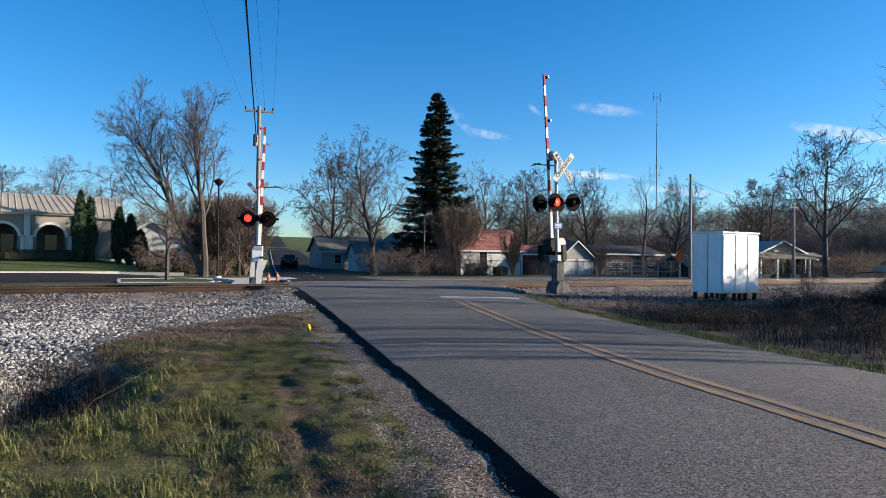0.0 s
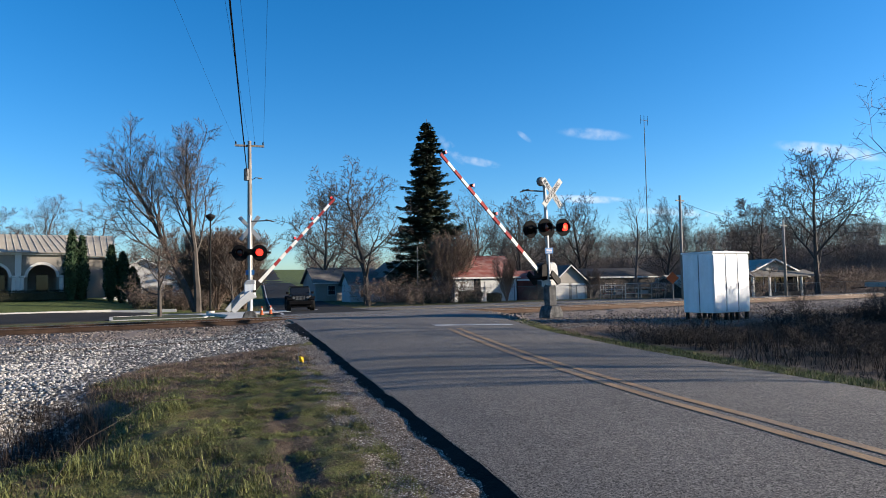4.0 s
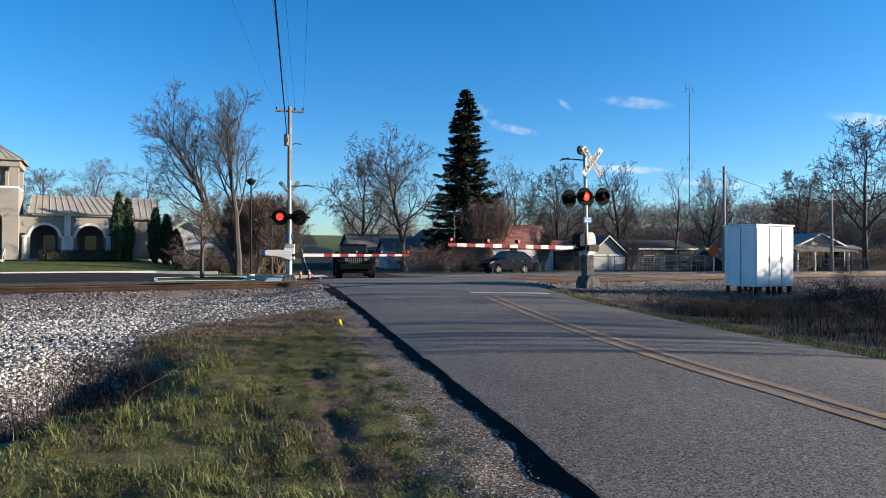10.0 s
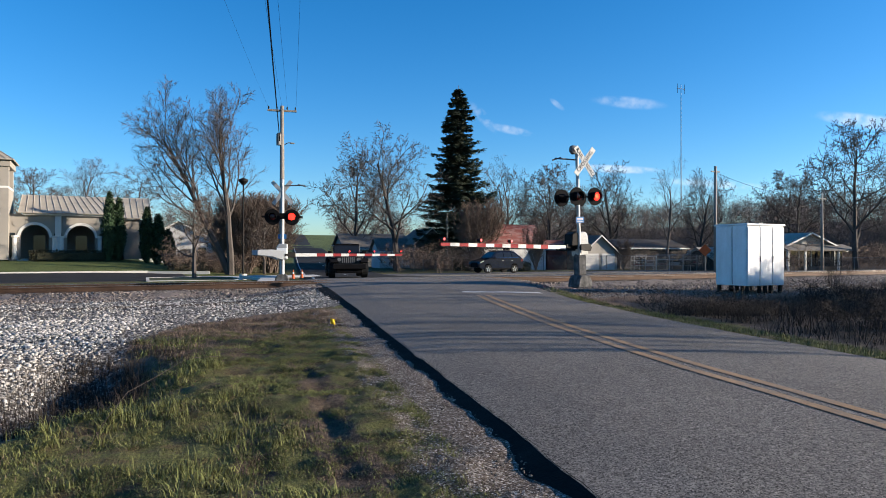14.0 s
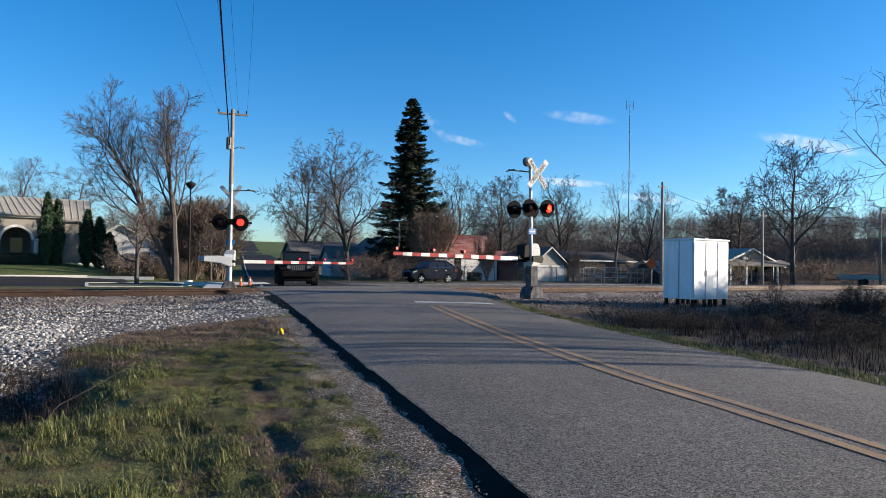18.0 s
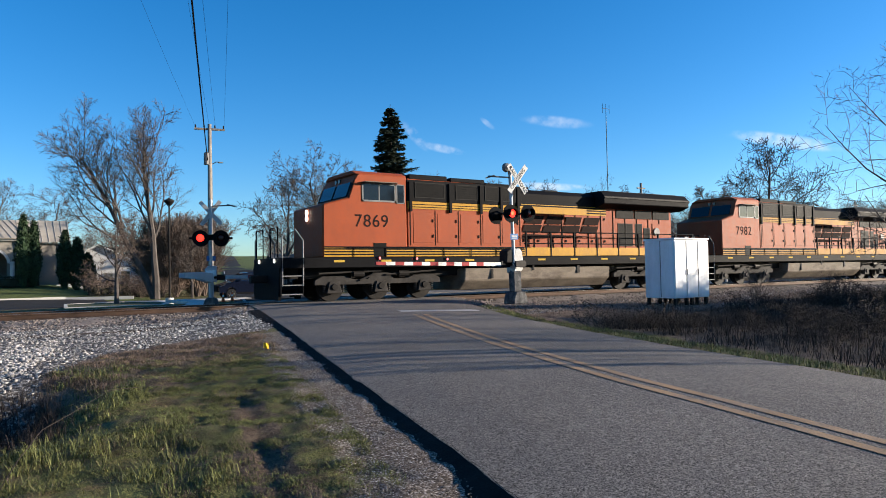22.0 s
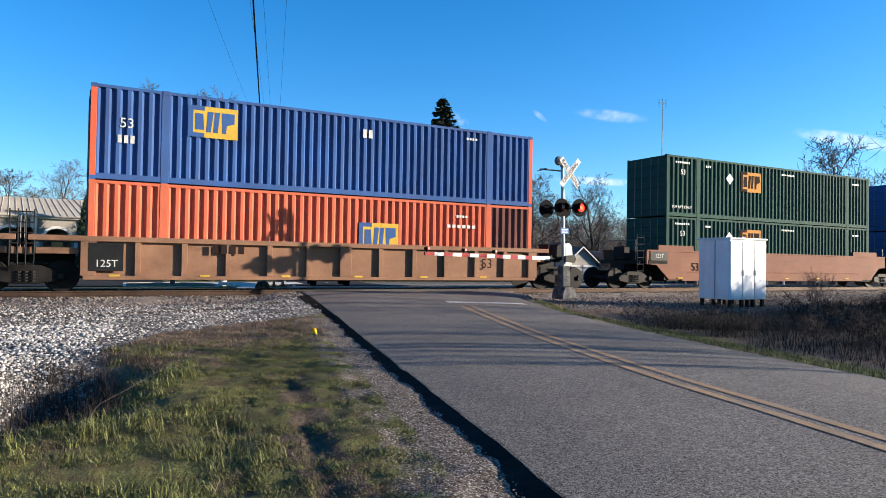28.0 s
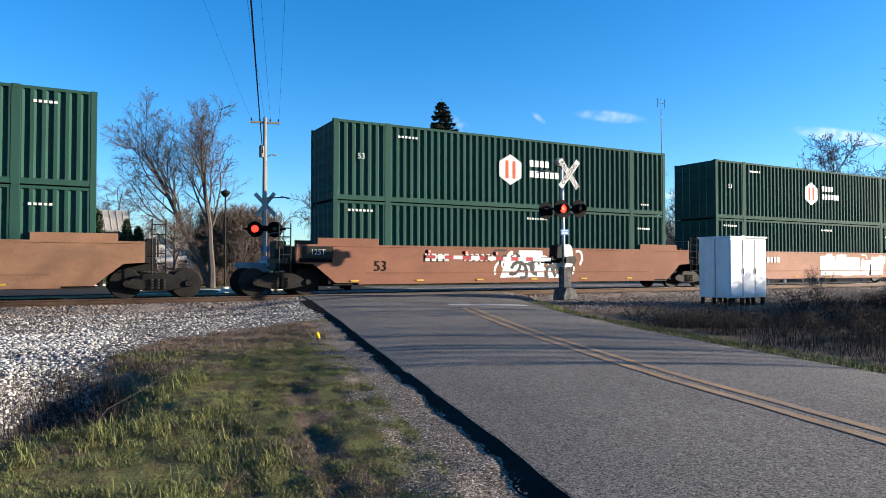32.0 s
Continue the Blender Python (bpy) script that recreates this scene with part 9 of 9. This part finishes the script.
    for x0, x1, seed, colours in tags:
        ground_coat = bmesh.new()   # rolled-on patches under the strokes
        rng = random.Random(seed + 50)
        x = x0
        while x < x1 - 0.5:
            w = rng.uniform(0.7, 1.5)
            z0, z1 = rng.uniform(0.47, 0.62), rng.uniform(1.3, 1.7)
            prism(ground_coat, [(x, z0), (min(x + w, x1), z0), (min(x + w + rng.uniform(-0.1, 0.2), x1), z1), (x + rng.uniform(0, 0.3), z1)], "y", -1.4395, -1.4355)
            x += w * rng.uniform(0.8, 1.3)
        tagged(part("graffiti_ground", ground_coat, colours[0], car), "patches of spray paint under the strokes", kind="stuff")
        scrawl(car, x0, x1, 0.46, 1.72, seed, colours)
    return car


well_unit(20.55, True, WELL_TAN, "", True, True, (), "tan rib-sided well car carrying two containers")
well_unit(39.95, True, WELL_TAN, "", False, True, (), "tan rib-sided well car carrying two containers")
well_unit(59.4, True, WELL_TAN, "", False, True, (), "tan rib-sided well car carrying two containers")
well_unit(83.2, False, WELL_BROWN, "733355", True, True, (), "smooth brown well car carrying two containers")
well_unit(102.8, False, WELL_BROWN, "", False, True, ((3.2, 9.0, 3, (TAG_TEAL, TAG_WHITE, TAG_TEAL)), (8.6, 14.8, 4, (TAG_BLACK, TAG_WHITE, TAG_BLACK))), "brown well car covered in graffiti")
well_unit(122.4, False, WELL_TAN, "732355", False, True, ((3.0, 6.4, 5, (TAG_TEAL, TAG_BLACK)),), "tan smooth well car with a patch of graffiti")
well_unit(146.0, False, WELL_BROWN, "732375", True, True, ((6.9, 10.8, 7, (TAG_WHITE, TAG_BLACK)),), "brown well car with pale graffiti strokes")
well_unit(165.55, False, WELL_PINK, "", False, True, ((8.0, 14.0, 8, (TAG_WHITE,)),), "faded brown well car with pale graffiti")


# ---- small pieces: ties, stones, grass ----
def make_ties():
    base = boxes((-0.11, 0.11, -1.3, 1.3, -0.15, 0.0), bev=0.012)
    me = bpy.data.meshes.new("tie")
    base.to_mesh(me)
    base.free()
    me.materials.append(TIE)
    track = thing("track_ties", pose(0, 0, 0), "dark creosoted timber ties under the rails", "railway ties", kind="structure")
    rng = random.Random(4)
    far = bmesh.new()
    for i in range(-60, 260):
        x = i * 0.55
        if 5.5 < x < 16:
            continue
        if -14 < x < 60:
            ob = new("tie", me)
            ob.parent = track
            ob.matrix_basis = pose(x + rng.uniform(-0.04, 0.04), rng.uniform(-0.05, 0.05), RAIL - 0.165, 0, 0, rng.uniform(-1.5, 1.5))
        else:
            box(far, x - 0.11, x + 0.11, -1.3, 1.3, RAIL - 0.31, RAIL - 0.165)
    tagged(part("far_ties", far, TIE, track), kind="stuff")


make_ties()


def scatter_stones(name, n, region, keep, size, material, seed, label, sink=0.3, bed=False):
    """Loose broken stones lying on the ground over a stretch of the plan."""
    rng = np.random.default_rng(seed)
    x0, x1, y0, y1 = region
    x, y = rng.uniform(x0, x1, n * 4), rng.uniform(y0, y1, n * 4)
    ok = rng.uniform(0, 1, n * 4) < keep(x, y)
    x, y = x[ok][:n], y[ok][:n]
    n = len(x)
    z = land(x, y)
    if bed:
        z = np.maximum(z, np.interp(y, [q for q, _ in BED], [h for _, h in BED]))
    ico = np.array([(0, 0, 1), (0.89, 0, 0.45), (0.28, 0.85, 0.45), (-0.72, 0.53, 0.45), (-0.72, -0.53, 0.45), (0.28, -0.85, 0.45),
                    (0.72, 0.53, -0.45), (-0.28, 0.85, -0.45), (-0.89, 0, -0.45), (-0.28, -0.85, -0.45), (0.72, -0.53, -0.45)])
    tri = [(0, 1, 2), (0, 2, 3), (0, 3, 4), (0, 4, 5), (0, 5, 1), (1, 6, 2), (2, 7, 3), (3, 8, 4), (4, 9, 5), (5, 10, 1), (6, 7, 2), (7, 8, 3), (8, 9, 4), (9, 10, 5), (10, 6, 1)]
    s = size[0] + (size[1] - size[0]) * rng.uniform(0, 1, n) ** 2
    shape = ico[None] * (1 + rng.uniform(-0.35, 0.35, (n, 11, 1))) * np.stack([s, s * rng.uniform(0.6, 1, n), s * rng.uniform(0.45, 0.8, n)], 1)[:, None]
    a = rng.uniform(0, 6.28, n)
    c, t = np.cos(a)[:, None], np.sin(a)[:, None]
    v = np.stack([shape[..., 0] * c - shape[..., 1] * t + x[:, None], shape[..., 0] * t + shape[..., 1] * c + y[:, None], shape[..., 2] + (z + s * sink * 0.6)[:, None]], -1)
    fast_mesh(name, v.reshape(-1, 3), (np.array(tri)[None] + 11 * np.arange(n)[:, None, None]).reshape(-1, 3), material, label, "stones")


def left_of_road(x, y):
    return (x < lerp(y, ROAD_LEFT) - 0.1) * 1.0


scatter_stones("gravel", 20000, (-12, 7, -14, -2.4), lambda x, y: stony(x, y) * left_of_road(x, y), (0.012, 0.036), STONE_GREY, 11, "pale grey broken limestone gravel")
scatter_stones("riprap", 22000, (-9, 1.2, -17.2, -8.2), lambda x, y: stony(x, y) * (x < 0.8 + 0.25 * (y + 8)), (0.012, 0.042), STONE_WHITE, 12, "bank of pale broken stone above the ditch")
scatter_stones("shoulder_gravel", 9000, (-2, 6.5, -24, -8), lambda x, y: ramp(lerp(y, ROAD_LEFT) - x, 1.2, 0.5) * left_of_road(x, y), (0.004, 0.014), STONE_EARTHY, 13, "grey gravel along the road's edge")
scatter_stones("ballast", 7000, (-14, 45, -3.6, -0.9), lambda x, y: ((x < lerp(y, ROAD_LEFT)) | (x > lerp(y, ROAD_RIGHT))) * 1.0, (0.025, 0.055), STONE_BALLAST, 14, "brown ballast stones along the track", bed=True)
scatter_stones("ballast_near", 5500, (-12, 6.5, -3.7, -0.9), left_of_road, (0.022, 0.05), STONE_BALLAST, 16, "brown ballast stones before the crossing", bed=True)
scatter_stones("ballast_shoulder", 7000, (12, 48, -8.0, -2.6), lambda x, y: stony(x, y) * (x > lerp(y, ROAD_RIGHT)), (0.025, 0.06), STONE_BALLAST, 15, "loose brown stones on the track's shoulder", bed=True)


def scatter_blades(name, n, region, keep, length, width, lean, material, seed, label, per=7, spread=0.05):
    """Tufts of thin blades, each a bent sliver."""
    rng = np.random.default_rng(seed)
    x0, x1, y0, y1 = region
    x, y = rng.uniform(x0, x1, n * 5), rng.uniform(y0, y1, n * 5)
    ok = rng.uniform(0, 1, n * 5) < keep(x, y)
    x, y = x[ok][:n], y[ok][:n]
    n = len(x)
    big = rng.uniform(0.5, 1.25, n)
    x, y, big = np.repeat(x, per), np.repeat(y, per), np.repeat(big, per)
    k = n * per
    x, y = x + rng.normal(0, spread, k), y + rng.normal(0, spread, k)
    z = land(x, y) - 0.01
    a, h = rng.uniform(0, 6.28, k), big * rng.uniform(length[0], length[1], k)
    tilt = lean * rng.uniform(0.15, 1, k)
    d = np.stack([np.cos(a), np.sin(a), np.zeros(k)], 1)
    side = np.stack([-np.sin(a), np.cos(a), np.zeros(k)], 1) * (width * rng.uniform(0.6, 1.3, k))[:, None]
    base = np.stack([x, y, z], 1)
    up = np.array([0, 0, 1.0])
    mid = base + up * (h * 0.55)[:, None] + d * (h * tilt * 0.3)[:, None]
    tip = base + up * (h * (1 - 0.35 * tilt))[:, None] + d * (h * tilt)[:, None]
    if max(length) < 0.05:   # short turf: one sliver a blade
        return fast_mesh(name, np.stack([base - side, base + side, tip], 1).reshape(-1, 3), np.arange(3 * k).reshape(-1, 3), material, label, "grass")
    v = np.stack([base - side, base + side, mid - side * 0.7, mid + side * 0.7, tip], 1).reshape(-1, 3)
    f = (np.array([(0, 1, 3), (0, 3, 2), (2, 3, 4)])[None] + 5 * np.arange(k)[:, None, None]).reshape(-1, 3)
    return fast_mesh(name, v, f, material, label, "grass")


def patchy(x, y, scale, low, seed):
    return np.array([1.0 if noise.noise((a * scale, b * scale, seed)) > low else 0.12 for a, b in zip(x, y)])


def verge(x, y):
    low = lerp(x, STONES_FROM)
    return (x < lerp(y, ROAD_LEFT) - 0.62) * (y < low - 0.2)


scatter_blades("verge_grass", 26000, (-3.2, 4.6, -22.4, -9.5), lambda x, y: verge(x, y) * patchy(x, y, 1.6, -0.16, 1.0) * patchy(x, y, 5.0, -0.2, 4.0) * ramp(y, -9.0, -13.0), (0.018, 0.049), 0.0042, 1.7, GRASS_LEAF, 21, "short green verge grass", per=15, spread=0.032)
scatter_blades("grass_tufts", 240, (-4, 2.6, -21, -11.8), lambda x, y: verge(x, y) * patchy(x, y, 0.8, 0.12, 5.0) * (x < 1.3), (0.06, 0.19), 0.004, 1.6, GRASS_LEAF, 22, "taller green grass tufts", per=40, spread=0.07)
scatter_blades("dry_verge", 4600, (-0.8, 4.6, -15.5, -8.2), lambda x, y: verge(x, y) * ramp(y, lerp(x, STONES_FROM) - 4.2, lerp(x, STONES_FROM) - 1.6) * patchy(x, y, 1.9, 0.0, 9.0), (0.02, 0.12), 0.003, 1.9, DRY_LEAF, 23, "dead straw-coloured grass")
scatter_blades("ditch_grass", 1500, (-9, 0.3, -18.6, -13.0), lambda x, y: ramp(near_line(x, y, ((-9, -15.6), (-2.2, -17.0), (-0.5, -15.6), (-0.1, -13.4))), 0.9, 0.4), (0.12, 0.42), 0.003, 0.9, WEED_SHADE_DARK, 24, "dead brown weeds in the ditch", per=9, spread=0.08)
scatter_blades("far_verge", 5000, (8.5, 22, -24, -5.5), lambda x, y: ramp(np.abs(x - lerp(y, ROAD_RIGHT) - 0.55), 0.7, 0.2), (0.04, 0.14), 0.004, 0.9, GRASS_LEAF, 25, "green grass along the road's edge")
scatter_blades("ditch_weeds", 7500, (11, 46, -30, -8.2), lambda x, y: ramp(x - lerp(y, ROAD_RIGHT), 0.9, 2.0) * ramp(np.hypot(x - 20.5, y + 7.4), 2.2, 3.2) * ramp(y, -8.2, -9.4 + 0 * x) * patchy(x, y, 0.7, -0.25, 3.0), (0.2, 0.6), 0.006, 1.6, WEED_SHADE_DARK, 26, "tangle of dead brown weeds in the ditch, darkened for shade", per=8, spread=0.14)
scatter_blades("bank_straw", 3500, (11.5, 40, -12, -5.6), lambda x, y: ramp(x - lerp(y, ROAD_RIGHT), 0.3, 1.0) * patchy(x, y, 0.9, 0.0, 7.0), (0.05, 0.2), 0.004, 1.0, DRY_LEAF, 27, "dry grass on the bank", per=6, spread=0.1)
scatter_blades("dead_blades", 17000, (-4, 4.6, -23.2, -10.5), lambda x, y: verge(x, y) * patchy(x, y, 2.1, -0.05, 12.0), (0.012, 0.045), 0.003, 1.6, DRY_LEAF, 28, "dead blades lying in the verge grass", per=6, spread=0.08)
scatter_blades("shoulder_grass", 1500, (-2, 6.2, -23, -9), lambda x, y: ramp(lerp(y, ROAD_LEFT) - x, 0.45, 0.8) * ramp(lerp(y, ROAD_LEFT) - x, 1.5, 0.9) * patchy(x, y, 2.4, 0.05, 2.0), (0.012, 0.04), 0.0035, 1.2, GRASS_LEAF, 29, "sparse moss and grass in the shoulder gravel")


def arching_stalk(points, r):
    ob = thing("fallen_stalk", pose(points[0][0], points[0][1], gz(points[0][0], points[0][1])), "long dry stalk arching over the ditch grass", "stalk")
    base = Vector((points[0][0], points[0][1], gz(points[0][0], points[0][1])))
    part("stem", bars([Vector((x, y, gz(x, y) + h)) - base for x, y, h in points], r=r, n=5), WEED_SHADE_DARK, ob)


arching_stalk([(-0.35, -18.0, 0.0), (-0.2, -17.4, 0.10), (0.0, -16.7, 0.20), (0.3, -16.0, 0.26), (0.75, -15.2, 0.24), (1.25, -14.5, 0.10)], 0.004)


# ---- what moves ----
GATE_DOWN = {"n": ((0, 85), (1, 84), (1.5, 75.5), (2, 66), (3, 51.2), (4, 38), (4.5, 32.5), (5.5, 22.5), (6.5, 14), (7, 11), (7.5, 8.3), (8, 6), (8.5, 3.8), (9, 2), (9.5, 1), (10, 0.5), (32, 0.5)),
             "f": ((0, 88), (1, 86), (1.5, 81), (2, 75), (3, 61.5), (4, 47.5), (4.5, 41.5), (5.5, 30), (6.5, 20.5), (7, 16), (7.5, 12.8), (8, 9.5), (8.5, 6.2), (9, 3.5), (9.5, 1.2), (10, 0), (32, 0))}
HALF = 0.713   # seconds that each flasher stays lit


JEEP_AT = ((0, 60), (1, 53), (2, 45), (3, 36.5), (4, 24.5), (4.5, 21), (5.5, 15), (6.5, 11.6), (7.5, 10.1), (8.5, 9.6), (16, 9.6), (32, 9.6))
SUV_AT = ((0, 97), (3, 70), (5, 54), (6, 46.9), (6.5, 43.9), (7, 40.8), (7.5, 37.7), (8, 35.4), (8.5, 33.8), (9, 32.7), (10, 31.6), (11, 31.3), (15.5, 31.3), (16.5, 31.3), (17, 31.1), (18, 29.5),
          (19, 26.4), (19.5, 24.3), (20, 22.3), (20.5, 20.4), (21, 18.5), (21.6, 16.6), (23, 10), (26, -8), (32, -48))


def drive(car, key, rows):
    """Moves a car along the plan and rolls its wheels by the way that it goes."""
    def height(x, y):
        return gz(x, y) + 0.085 if y > 12 else -0.40
    walk(car, [(t, pose(x, y, height(x, y), 0, 0, turn)) for t, x, y, turn in rows])
    ts = [r[0] for r in rows]
    gone = [0.0]
    for a, b in zip(rows, rows[1:]):
        gone.append(gone[-1] + math.hypot(b[1] - a[1], b[2] - a[2]))
    fine = sorted(set(np.round(np.arange(0, 23, 1 / 15), 4)) | {23.0, 32.0})
    for wheel, r in CAR_WHEELS[key]:
        base = wheel.matrix_basis.copy()
        walk(wheel, [(t, base @ pose(0, 0, 0, math.degrees(np.interp(min(t, 23), ts, gone) / r), 0, 0)) for t in fine])


def motions():
    for ob, u in TRAIN:
        z, turn = ob.location.z, 0
        walk(ob, [(t, pose(u - SPEED * (t - MEET), 0, z)) for t in (0, 8, 16, 24, 32)])
    drive(JEEP, "jeep", [(t, 11.57 + 0.256 * (y - 9.6), y, -14.4) for t, y in JEEP_AT])
    drive(SUV, "suv", [(t, x - 2.4, 27.0, -90) for t, x in SUV_AT])
    for key in ("n", "f"):
        gate = MOVERS["gate_" + key][0]
        base = gate.matrix_basis.copy()
        lean = 1.8 if key == "n" else 0.0
        walk(gate, [(t, base @ pose(0, 0, 0, 0, a + lean, 0)) for t, a in GATE_DOWN[key]])
        for half, letter in enumerate("ab"):
            rows, n = [], int(32.0 / HALF) + 2
            for lens in MOVERS[key + letter]:
                base, rows = lens.matrix_basis.copy(), []
                for k in range(n):
                    lit = k % 2 == half
                    t0, t1 = ((round((k + i) * HALF * 30 + 0.6) + (4 if k + i == 28 else 0)) / 30 for i in (0, 1))
                    a = 0 if lit else 180
                    rows.append((t0 if k else 0.0, base @ pose(0, 0, 0, 0, 0, a)))
                    for i in (3, 2, 1):
                        rows.append((t1 - i / 30, base @ pose(0, 0, 0, 0, 0, a + 60 * (3 - i))))
                rows = [r for r in rows if r[0] <= 32.001]
                rows.append((32.0, rows[-1][1])) if rows[-1][0] < 31.99 else None
                walk(lens, rows)


motions()
